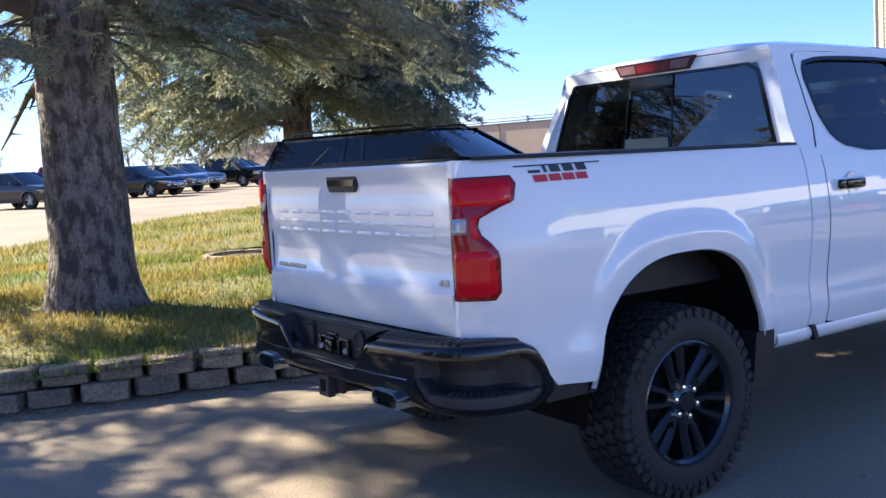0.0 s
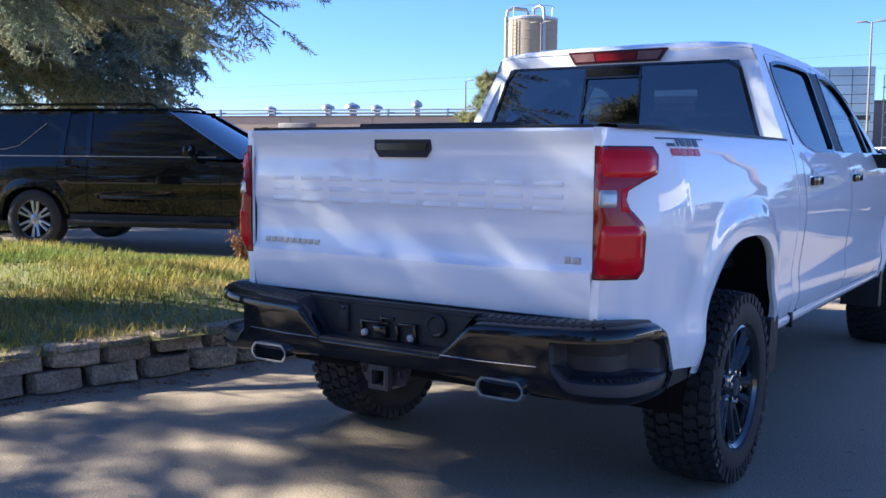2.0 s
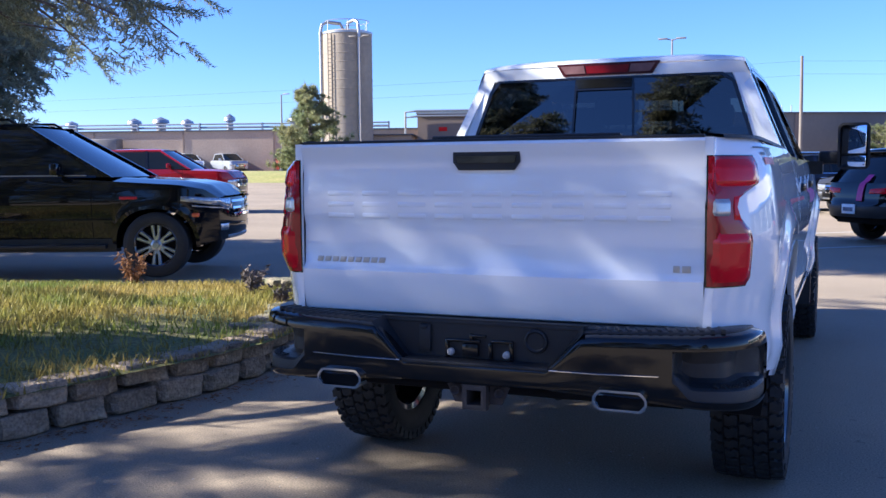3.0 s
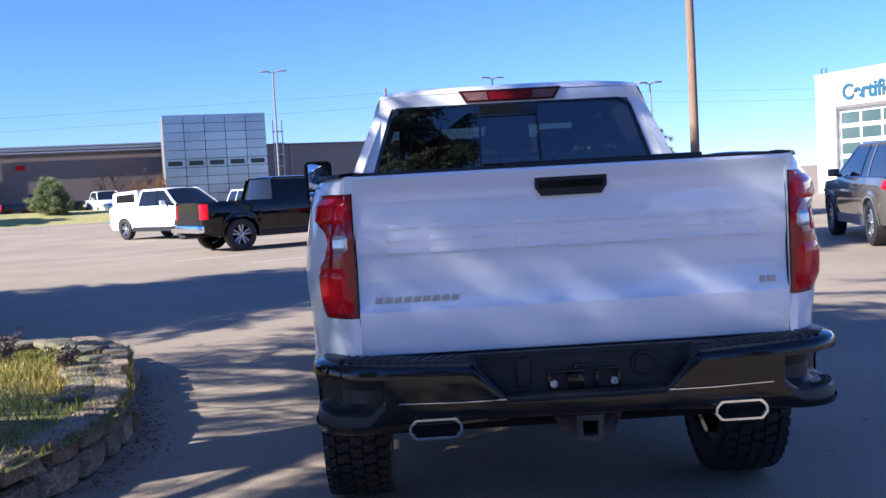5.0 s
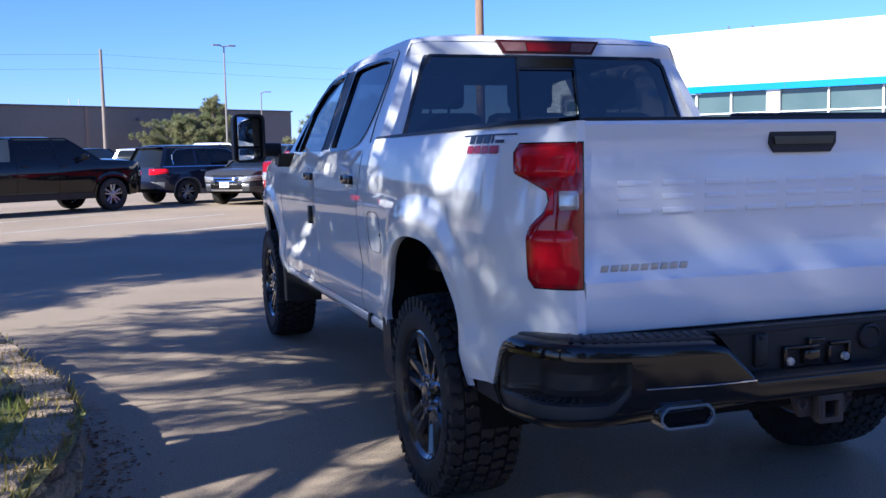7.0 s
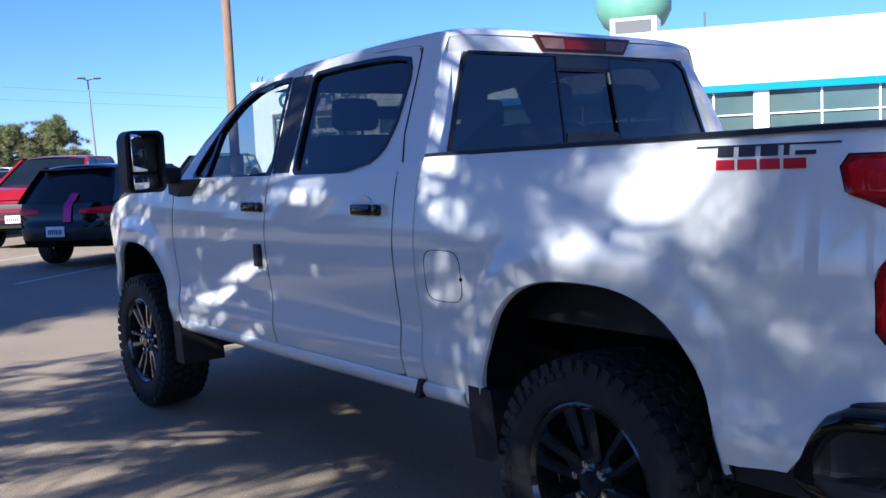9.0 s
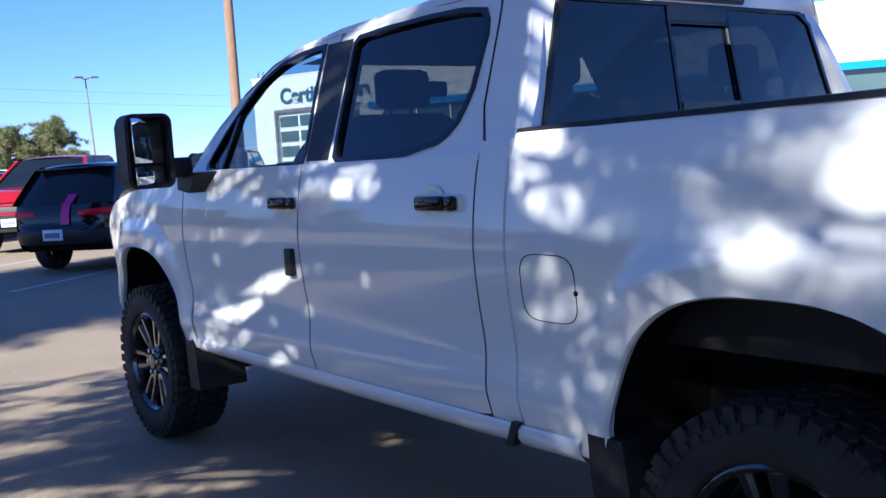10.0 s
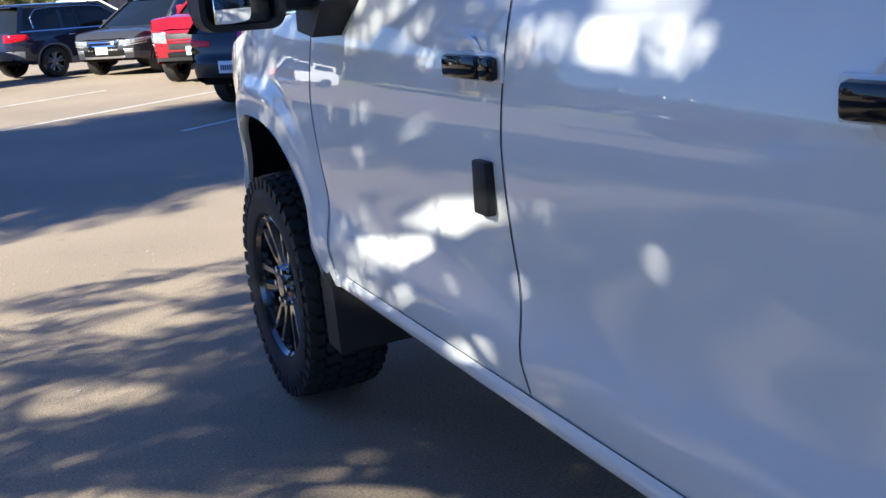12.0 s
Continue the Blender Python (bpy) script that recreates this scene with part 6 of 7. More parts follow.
def build_wall():
    w = tagged(thing("retaining_wall", "low two-course wall of rough tan blocks", "wall"), kind="structure")
    wl = np.array(WALL)
    d = np.r_[0, np.cumsum(np.hypot(*np.diff(wl, axis=0).T))]
    kinds = []
    for k in range(5):
        bm = bmesh.new()
        box(bm, (0, 0, 0), (0.30, 0.20, 0.126), .014)
        bmesh.ops.subdivide_edges(bm, edges=[e for e in bm.edges if e.calc_length() > .08], cuts=1, use_grid_fill=True)
        for v in bm.verts:
            q = noise.noise_vector(v.co * 9 + Vector((k * 7.3, 0, 0)))
            v.co += Vector((q.x * .022, q.y * (.040 if v.co.y < 0 else .012), q.z * .016))
            if v.co.y < -.05:
                v.co.x *= .93
        me = bpy.data.meshes.new("block")
        bm.to_mesh(me)
        bm.free()
        me.materials.append(STONE)
        kinds.append(me)
    r = random.Random(4)
    for course in range(2):
        s = 0.1 + course * .165
        while s < d[-1] - .15:
            x, y = np.interp(s, d, wl[:, 0]), np.interp(s, d, wl[:, 1])
            x2, y2 = np.interp(s + .05, d, wl[:, 0]), np.interp(s + .05, d, wl[:, 1])
            an = math.atan2(y2 - y, x2 - x)
            nx, ny = math.sin(an), -math.cos(an)
            # the wall sinks to one course at its far end
            sink = -.13 * smoothstep(d[-1] - 2.2, d[-1] - .6, s)
            b = new("block", r.choice(kinds))
            b.parent = w
            off = -.10 - .035 * course + r.uniform(-.018, .018)
            b.matrix_basis = pose(x + nx * off, y + ny * off, .066 + course * .130 + sink + r.uniform(-.004, .004), r.uniform(-2, 2), r.uniform(-2, 2), math.degrees(an) + r.uniform(-5, 5)) @ Matrix.Diagonal((r.uniform(.92, 1.05), 1, r.uniform(.94, 1.04), 1))
            s += .327 + r.uniform(-.012, .02)
    # flat capping stones where the wall turns away
    for k in range(14):
        s = d[-1] * (.60 + .026 * k)
        x, y = np.interp(s, d, wl[:, 0]), np.interp(s, d, wl[:, 1])
        bm = bmesh.new()
        box(bm, (0, 0, 0), (r.uniform(.22, .34), r.uniform(.18, .26), r.uniform(.05, .07)), .020, m=pose(x - .25 - r.uniform(0, .12), y - .1 + r.uniform(-.05, .05), .232 - .10 * smoothstep(.8, .95, s / d[-1]), r.uniform(-3, 3), r.uniform(-3, 3), r.uniform(0, 180)))
        for v in bm.verts:
            v.co += noise.noise_vector(v.co * 8) * .012
        part("cap_stone", bm, MOSSY, w)


build_wall()

# old stump with tan debris, drawn as a ring of blocks, and small dry weeds
ring = thing("stump_ring", "old stump with tan debris in the lawn, drawn as a ring of blocks", "edging")
for k in range(11):
    t = k / 11 * 2 * math.pi
    bm = bmesh.new()
    box(bm, (0, 0, 0), (.26, .11, .08), .02, m=pose(-8.7 + .52 * math.cos(t), 2.15 + .45 * math.sin(t), float(turf(np.array([-8.7]), np.array([2.15]))[0]) + .03, 0, 0, math.degrees(t) + 90))
    part("edging_stone", bm, STONE, ring)
bm = bmesh.new()
lathe(bm, [(0, .42), (.05, .30), (.06, .001)], 16, "z", (-8.7, 2.15, float(turf(np.array([-8.7]), np.array([2.15]))[0]) - .02))
part("stump_mound", bm, SOIL, ring)


def weed(x, y, h, mat, label):
    w = []
    r = np.random.default_rng(int(abs(x * 100)))
    z0 = float(turf(np.array([x]), np.array([y]))[0]) - .02
    for k in range(34):
        t, l = r.uniform(0, 6.28), h * r.uniform(.4, 1.0)
        tip = Vector((x + math.cos(t) * l * .45, y + math.sin(t) * l * .45, z0 + l))
        w.append((Vector((x + math.cos(t) * .02, y + math.sin(t) * .02, z0)), tip))
    bm = bmesh.new()
    for a, b in w:
        tube(bm, [a, (a + b) / 2 + Vector((0, 0, .02)), b], [.004, .003, .001], 4, cap=False)
        for k in range(7):
            p = a.lerp(b, r.uniform(.35, 1))
            q = Vector(r.uniform(-1, 1, 3)) * .035
            e = Vector(r.uniform(-1, 1, 3)) * .014
            bm.faces.new([bm.verts.new(v) for v in (p, p + q + e, p + q * 1.6, p + q - e)])
    solid("weed", bm, mat, label, "plant", group="weeds on the island", smooth=0)


weed(-5.65, 3.75, .42, DRY_LEAF, "small rust-coloured dry weed in the lawn")
weed(-3.85, 3.25, .30, BARE, "small brown dry weed near the wall")
weed(-3.15, 2.6, .18, BARE, "small brown dry weed near the wall")


# ---- conifers ----
def spray_template(seed, shoots, needles, shoot_len, needle, width):
    """A flat twig of unit length along +x with needled side shoots: corners and triangles."""
    r = np.random.default_rng(seed)
    vs, base = [], []
    axes = [(np.array([0, 0, 0.0]), np.array([1.0, 0, -.05]), 1.0)]
    for k in range(shoots):
        t = .12 + .85 * k / shoots
        sg = 1 if k % 2 else -1
        an = r.uniform(.55, .95) * sg
        axes.append((np.array([t, 0, -.04 * t]), np.array([math.cos(an), math.sin(an), r.uniform(-.35, .15)]), shoot_len * (1.15 - .6 * t) * r.uniform(.7, 1.2)))
    for o, dr, ln in axes:
        dr = dr / np.linalg.norm(dr)
        cnt = int(needles * (2.2 if ln == 1.0 else 1))
        for j in range(cnt):
            t = (j + r.uniform(0, 1)) / cnt
            p = o + dr * ln * t
            sd = np.cross(dr, r.normal(size=3))
            sd /= np.linalg.norm(sd) + 1e-9
            tip = p + (sd * .85 + dr * .75) * needle * r.uniform(.8, 1.2)
            wv = np.cross(sd, dr) * width
            vs += [p - wv, p + wv, tip]
    return np.array(vs)


def place(template, frames):
    """All copies of a template, for arrays of origin, x-axis, y-axis, z-axis and size."""
    o, ax, ay, az2, sc = frames
    v = template[None] * sc[:, None, None]
    w = v[..., :1] * ax[:, None] + v[..., 1:2] * ay[:, None] + v[..., 2:] * az2[:, None] + o[:, None]
    return w.reshape(-1, 3)


def axes_from(direction, up):
    ax = direction / np.linalg.norm(direction, axis=1, keepdims=True)
    ay = np.cross(up, ax)
    ay /= np.linalg.norm(ay, axis=1, keepdims=True) + 1e-9
    return ax, ay, np.cross(ax, ay)


def bark_trunk(bm, x, y, z0, h, r0, seed, segs=28, flare=1.0):
    rings = []
    zs = np.r_[np.linspace(0, .6, 9), np.linspace(.75, 4.5, 26), np.linspace(4.9, h, 14)]
    for z in zs:
        ring = []
        rad = r0 * (1 - z / h) ** .75 + .004 + r0 * .38 * flare * math.exp(-z / .22)
        for k in range(segs):
            t = 2 * math.pi * k / segs
            q = noise.noise((math.cos(t) * 2.2 + seed, math.sin(t) * 2.2, z * .55)) * .09 + noise.noise((math.cos(t) * 9 + seed, math.sin(t) * 9, z * 3.2)) * .05
            q += .10 * flare * math.exp(-z / .25) * math.sin(5 * t + seed)
            rr = rad * (1 + q)
            ring.append(bm.verts.new((x + rr * math.cos(t), y + rr * math.sin(t), z0 + z)))
        rings.append(ring)
    for a, b in zip(rings, rings[1:]):
        for k in range(segs):
            bm.faces.new((a[k], a[(k + 1) % segs], b[(k + 1) % segs], b[k]))


# openings cut into the crowns to shape sun flecks, given by where they fall on the truck's sunny flank: centre along it
# and up it, and half sizes
GAPS = ((-.30, 1.30, .42, .10), (.10, 1.06, .45, .09), (.76, 1.32, .14, .12), (1.62, .68, .34, .28), (1.50, 1.02, .10, .10), (1.75, 1.32, .09, .09), (2.32, .94, .38, .36), (2.64, .70, .48, .14), (.9, 1.65, .2, .2))


def open_to_sun(p):
    """Whether a twig at p is left out, to lay a sun fleck on truck or ground."""
    k = (-1.0 - p[0]) / TRAVEL.x
    y, z = p[1] + k * TRAVEL.y, p[2] + k * TRAVEL.z
    # twigs here are all kept, so the tailgate stays shaded
    if -2.1 < y <= -1.05 and .7 < z < 2.6:
        return False
    if -1.05 < y < 4.5 and .45 < z < 2.0:
        lit = sum(math.exp(-((y - a) / c) ** 2 - ((z - b) / d) ** 2) for a, b, c, d in GAPS)
        return lit + .85 * noise.noise((y * 10, z * 6, 1.7)) > SPARSE
    k = -p[2] / TRAVEL.z
    y = p[1] + k * TRAVEL.y
    x = p[0] + k * TRAVEL.x
    return noise.noise((x * 1.5, y * 2.4, 4.2)) > FLECK + (.16 if 3.2 < y < 5.3 else .15 if x < -2.2 and y < 1.2 else .07 if y < -1.2 else 0)


FLECK, SPARSE = .15, .42


def spruce(label, x, y, z0, h, r0, crown0, spread_r, seed, whorl, per_whorl, spray_len, density, dead=0, limit=None, power=.8, template=None, extra=(), stubs=(), sun_gaps=False):
    r = np.random.default_rng(seed)
    tree = thing("spruce_tree", label, "tree", pose(x, y, z0))
    bm = bmesh.new()
    bark_trunk(bm, 0, 0, -.1, h, r0, seed)
    part("trunk", bm, BARK, tree)
    limbs = bmesh.new()
    O, D = [], []
    specs = []
    z = crown0
    while z < h - .3:
        k = (z - crown0) / (h - crown0)
        reach = spread_r * (1 - k) ** power + .15
        for j in range(per_whorl):
            specs.append((z + r.uniform(-.15, .15), r.uniform(0, 2 * math.pi), reach * r.uniform(.72, 1.12)))
        z += whorl * (1 - .35 * k)
    if limit:
        specs = [(z, t, min(ln, limit(z, t))) for z, t, ln in specs]
    specs += list(extra)
    for z, t, ln in specs:
        dirh = np.array([math.cos(t), math.sin(t), 0])
        up0 = r.uniform(-.05, .22)
        pts = []
        for q in np.linspace(0, 1, 7):
            sag = -.30 * ln * q ** 1.6 * r.uniform(.85, 1.1) + up0 * ln * q + .13 * ln * max(0, q - .7)
            side = np.array([-math.sin(t), math.cos(t), 0]) * math.sin(q * 3 + seed) * .06 * ln
            pts.append(dirh * (ln * q) + side + np.array([0, 0, z + sag]))
        tube(limbs, pts, [max(.006, .008 + .009 * ln * (1 - q) ** 1.3) for q in np.linspace(0, 1, 7)], 5, cap=False)
        P = np.array(pts)
        n = max(6, int(density * ln))
        qs = np.sort(r.uniform(.16, 1.0, n) ** .85)
        for q in qs:
            f = q * 6
            i = min(5, int(f))
            p = P[i] + (P[i + 1] - P[i]) * (f - i)
            tan = P[i + 1] - P[i]
            tan /= np.linalg.norm(tan)
            sd = np.cross(tan, [0, 0, 1.0])
            sgn = r.choice([-1, 1])
            dr = tan * r.uniform(.35, 1.0) + sd * sgn * r.uniform(.1, .95) + np.array([0, 0, r.uniform(-.75, .12)])
            O.append(p + sd * sgn * .02)
            D.append(dr)
        O.append(P[-1])
        D.append(P[-1] - P[-2])
    for k in range(dead):
        z, t, ln = r.uniform(1.7, crown0 + .9), r.uniform(0, 6.28), r.uniform(.9, 2.6)
        pts = [(math.cos(t) * ln * q + .08 * math.sin(5 * q + k), math.sin(t) * ln * q, z + .10 * ln * math.sin(q * 4) - .12 * ln * q) for q in np.linspace(0, 1, 8)]
        tube(limbs, pts, [.055 * (1 - q) + .008 for q in np.linspace(0, 1, 8)], 6, cap=False)
        for q in (3, 4, 5, 6):
            a = Vector(pts[q])
            tube(limbs, [a, a + Vector((r.uniform(-.4, .4), r.uniform(-.4, .4), r.uniform(-.3, .1)))], [.012, .003], 4, cap=False)
    # thick old limbs that leave the trunk almost level
    for z, t, ln, rad in stubs:
        pts = [(math.cos(t + .12 * math.sin(3 * q)) * ln * q, math.sin(t + .12 * math.sin(3 * q)) * ln * q, z + .10 * ln * math.sin(q * 5) + .16 * ln * q * q) for q in np.linspace(0, 1, 9)]
        tube(limbs, pts, [rad * (1 - .8 * q) for q in np.linspace(0, 1, 9)], 8, cap=False)
        for q in (3, 5, 6, 7):
            a = Vector(pts[q])
            tube(limbs, [a, a + Vector((r.uniform(-.5, .5), r.uniform(-.5, .5), r.uniform(-.35, .3)))], [.022, .004], 5, cap=False)
    part("branchwork", limbs, TWIG, tree)
    O, D = np.array(O), np.array(D)
    up = np.tile([0, 0, 1.0], (len(O), 1)) + r.normal(0, .25, (len(O), 3))
    ax, ay, az2 = axes_from(D, up)
    sc = spray_len * r.uniform(.65, 1.25, len(O))
    if sun_gaps:
        keep = np.array([not any(open_to_sun(o + d / np.linalg.norm(d) * q * f + (x, y, z0)) for f in (.25, .75)) for o, d, q in zip(O, D, sc)])
        O, ax, ay, az2, sc = O[keep], ax[keep], ay[keep], az2[keep], sc[keep]
    groups = r.integers(0, len(template), len(O))
    v = np.concatenate([place(template[g], (O[groups == g], ax[groups == g], ay[groups == g], az2[groups == g], sc[groups == g])) for g in range(len(template))])
    crown = raw("crown", v, np.arange(len(v)).reshape(-1, 3), NEEDLE, tree)
    tagged(crown, "blue-green needled crown", kind="stuff")
    return tree


NEAR_SPRAY = [spray_template(k, 13, 11, .30, .085, .011) for k in range(4)]
FAR_SPRAY = [spray_template(k + 20, 10, 8, .34, .11, .020) for k in range(4)]
t1z = float(turf(np.array([-5.25]), np.array([-.71]))[0])


def path_and_sun_limit(z, t):
    """Low branches stay short over the car park side; some others are cut to let sun reach the flank."""
    sunward = math.cos(t - math.pi - .43) > .3
    if 3.2 < z < (9.0 if sunward else 5.0) and int(z * 997 + t * 131) % 10 < 2 * sunward or math.cos(t + 1.5) > .55 and 3.2 < z < 5.4:
        return .7
    side = max(math.cos(t - .2), math.cos(t + .9) * .9)
    return max(1.5, 1.5 + (z - 3.6) * 1.3) if side >= .15 else (2.0 if z < 3.3 else 9.0)


# Several extra limbs are added unseen, to shade the flank and the ground.
spruce("large old spruce with a thick bare lower trunk", -5.25, -0.71, t1z, 15.0, .36, 2.5, 4.6, 3, .32, 6, .56, 5.4, dead=14, template=NEAR_SPRAY, limit=path_and_sun_limit, sun_gaps=True, stubs=((2.10, 4.05, 1.9, .11), (2.48, 4.25, 2.2, .10), (2.55, .95, 1.7, .08), (2.75, 3.7, 1.8, .08)),
       extra=(*((2.95 + .05 * k, 1.92 + .5 * ((k * .618) % 1), 3.0 + .3 * (k % 3)) for k in range(8)), *((2.80 + .05 * k, 1.55 + .85 * ((k * .618) % 1), 2.1 + .36 * (k % 4)) for k in range(18)), (3.2, 1.17, 2.7), (3.5, 1.35, 3.0), *((3.4 + .2 * k, 1.75 + .1 * k, 3.3) for k in range(4)), *((2.72 + .02 * k, .5 + 1.9 * ((k * .618) % 1), 1.6 + .5 * (k % 4)) for k in range(12)), *((2.4 + .03 * k, 2.39996 * k, 1.4) for k in range(12)), *((2.85 + .05 * k, 2.9 + 1.4 * ((k * .618) % 1), 1.5 + .5 * (k % 4)) for k in range(15)), *((3.3 + .2 * k, 1.05 + .12 * k, 2.5 + .2 * (k % 3)) for k in range(4)), *((3.45 + .075 * k, -2.05 + 1.0 * ((k * .618) % 1), 1.5 + .34 * (k % 4)) for k in range(16) if k % 3), *((3.2 + .07 * k, 1.38 + .5 * ((k * .618) % 1), 3.7 + .3 * (k % 4)) for k in range(7)), *((2.7 + .05 * k, 1.3 + .6 * ((k * .618) % 1), 2.5 + .2 * (k % 3)) for k in range(6)), *((2.75 + .06 * k, 1.1 + 1.0 * ((k * .618) % 1), 1.6 + .3 * (k % 3)) for k in range(8))))
# Unseen spruce, added and shaped only to shade the tailgate and nearby ground.
spruce("unseen spruce added out of view to shade the truck's rear and the ground", -8.8, -5.55, .2, 13.5, .30, 2.8, 3.4, 17, .34, 7, .60, 9.0, template=NEAR_SPRAY, power=.5, sun_gaps=True, limit=lambda z, t: 2.15 if z > 4.9 else 9.0)
spruce("wide old spruce behind the black SUV", -13.6, 5.55, float(turf(np.array([-13.6]), np.array([5.5]))[0]), 15.5, .31, 2.80, 3.85, 11, .30, 9, .78, 10.0, dead=5, template=FAR_SPRAY, power=.55, limit=lambda z, t: 3.1 + .38 * (z - 3.15))


def pine(label, x, y, h, width, seed, base=.8):
    r = np.random.default_rng(seed)
    tree = thing("pine_tree", label, "tree", pose(x, y, rise(x, y)), "pines")
    bm = bmesh.new()
    tube(bm, [(0, 0, -.1), (.05, 0, h * .4), (-.03, .04, h * .75), (0, 0, h * .96)], [.16, .12, .07, .02], 8)
    n = 96
    O, D = [], []
    for k in range(n):
        z = h * (base / h + (1 - base / h) * (k + r.uniform(0, 1)) / n * .97)
        q = (z - base) / (h - base)
        ln = width / 2 * (1 - q) ** .62 * r.uniform(.6, 1.12) + .15
        t = r.uniform(0, 6.28)
        tip = np.array([math.cos(t) * ln, math.sin(t) * ln, z + ln * r.uniform(.05, .45)])
        tube(bm, [(0, 0, z), tip * (.55, .55, 0) + (0, 0, z + .1 * ln), tip], [.045, .03, .012], 5, cap=False)
        for j in range(int(4 + ln * 4.5)):
            f = r.uniform(.3, 1.02)
            O.append(np.array([tip[0] * f, tip[1] * f, z + (tip[2] - z) * f]) + r.normal(0, .11, 3))
            D.append(np.array([math.cos(t) * .5, math.sin(t) * .5, .7]) + r.normal(0, .5, 3))
    part("trunk", bm, BARK, tree)
    O, D = np.array(O), np.array(D)
    ax, ay, az2 = axes_from(D, np.tile([.3, .2, 1.0], (len(O), 1)) + r.normal(0, .3, (len(O), 3)))
    v = place(PINE_TUFT, (O, ax, ay, az2, r.uniform(.28, .5, len(O))))
    tagged(raw("crown", v, np.arange(len(v)).reshape(-1, 3), PINE, tree), "olive-green tufted crown", kind="stuff")


_r = np.random.default_rng(5)
_v = []
for k in range(46):
    d = _r.normal(size=3) + np.array([.9, 0, 0])
    d /= np.linalg.norm(d)
    s = np.cross(d, _r.normal(size=3))
    s /= np.linalg.norm(s)
    _v += [d * .1 - s * .045, d * .1 + s * .045, d * _r.uniform(.7, 1.0)]
PINE_TUFT = np.array(_v)
for k, (x, y, h, w) in enumerate(((-32.2, 53.0, 6.2, 6.0), (5.0, 95.0, 4.5, 8.6), (8.2, 95.5, 6.4, 5.6), (13.0, 64.0, 4.4, 5.8), (15.7, 64.0, 4.9, 5.8), (-24.0, 60.0, 2.6, 2.6))):
    pine("open-crowned pine beyond the car park", x, y, h, w, 30 + k, base=.5)


def bare_tree(r, x, y, h, z0, V, thick=1.0):
    def grow(p, d, ln, w, depth):
        q = p + d * ln
        s = np.cross(d, r.normal(size=3))
        s = s / (np.linalg.norm(s) + 1e-9)
        V.append((p - s * w, p + s * w, q + s * w * .5, q - s * w * .5))
        if depth:
            for _ in range(4 if depth > 1 else 5):
                nd = d + r.normal(0, .48, 3) + np.array([0, 0, .12])
                grow(p + d * ln * r.uniform(.5, 1), nd / np.linalg.norm(nd), ln * r.uniform(.5, .78), w * .5, depth - 1)
    grow(np.array([x, y, z0]), np.array([0, 0, 1.0]), h * .34, .11 * thick, 4)


def woods(name, label, spots, seed, mat, thick=1.0):
    r = np.random.default_rng(seed)
    V = []
    for x, y, h in spots:
        bare_tree(r, x, y, h, rise(x, y) - .1, V, thick)
    v = np.array(V).reshape(-1, 3)
    tagged(raw(name, v, np.arange(len(v)).reshape(-1, 4), mat), label, "trees", kind="stuff")


_r = np.random.default_rng(9)
woods("far_trees", "bare grey-brown trees beyond the far row of cars", [(-118 + 26 * math.sin(k) + _r.uniform(-8, 8), -22 + k * 3.6 + _r.uniform(-1.5, 1.5), _r.uniform(6.5, 10)) for k in range(22)], 3, BARE, 1.6)
woods("thicket", "bare brown thicket beyond the far row of cars", [(-66 - 6 * math.sin(k * 1.7) + _r.uniform(-2, 2), 20 + k * 1.15 + _r.uniform(-.8, .8), _r.uniform(3.2, 5.6)) for k in range(17)], 23, BARE, 1.1)
woods("rear_trees", "bare trees along the street behind the lot", [(-34 + k * 5.1 + _r.uniform(-1.5, 1.5), -34 + _r.uniform(-6, 6), _r.uniform(6.5, 11)) for k in range(15)], 13, BARE, 1.6)
for x, y, h in ((-16, -27, 9.5), (-7, -30, 8.0), (6, -29, 9.0), (17, -33, 11.0), (-2.2, -24, 12.5), (-11.5, -25, 12.0), (1.8, -28, 10.5)):
    spruce("dark spruce by the street behind the lot", x, y, 0, h, .2, .6, 2.6, int(50 + x), .5, 6, 1.1, 2.6, template=FAR_SPRAY)
woods("small_tree", "small tree with rust-brown leaves by the grey hall", [(-23.5, 72.0, 5.2), (-21.6, 73.0, 5.6), (-24.8, 72.5, 3.6)], 5, DRY_LEAF, .9)
woods("small_tree", "small rust-brown bush by the tan factory", [(-19.5, 70.2, 4.0), (-20.1, 69.9, 3.4), (-21.0, 70.4, 3.6), (-22.2, 69.8, 3.2), (-23.0, 70.3, 2.6), (-21.7, 70.6, 3.4)], 6, DRY_LEAF, 1.1)


# ---- poles, wires and markings ----
def light_pole(label, x, y, top, r=.07, heads=2, base=True, lean_deg=0.0, az=0.0):
    p = thing("light_pole", label, "light pole", pose(x, y, rise(x, y), 0, lean_deg, az), "light poles")
    h = top - rise(x, y)
    bm = bmesh.new()
    tube(bm, [(0, 0, 0), (0, 0, h * .5), (0, 0, h)], [r, r * .85, r * .6], 8)
    part("pole", bm, POLE_METAL, p)
    if base:
        bm = bmesh.new()
        lathe(bm, [(0, .28), (.55, .28), (.57, .25), (.57, .01)], 16, "z")
        part("concrete_base", bm, CONCRETE, p)
    for s in ((-1, 1) if heads == 2 else (1,)):
        bm = bmesh.new()
        tube(bm, [(0, 0, h - .05), (s * .25, 0, h + .02)], .03, 6)
        box(bm, (s * .48, 0, h + .04), (.5, .22, .07), .02)
        part("lamp_head", bm, POLE_METAL, p)


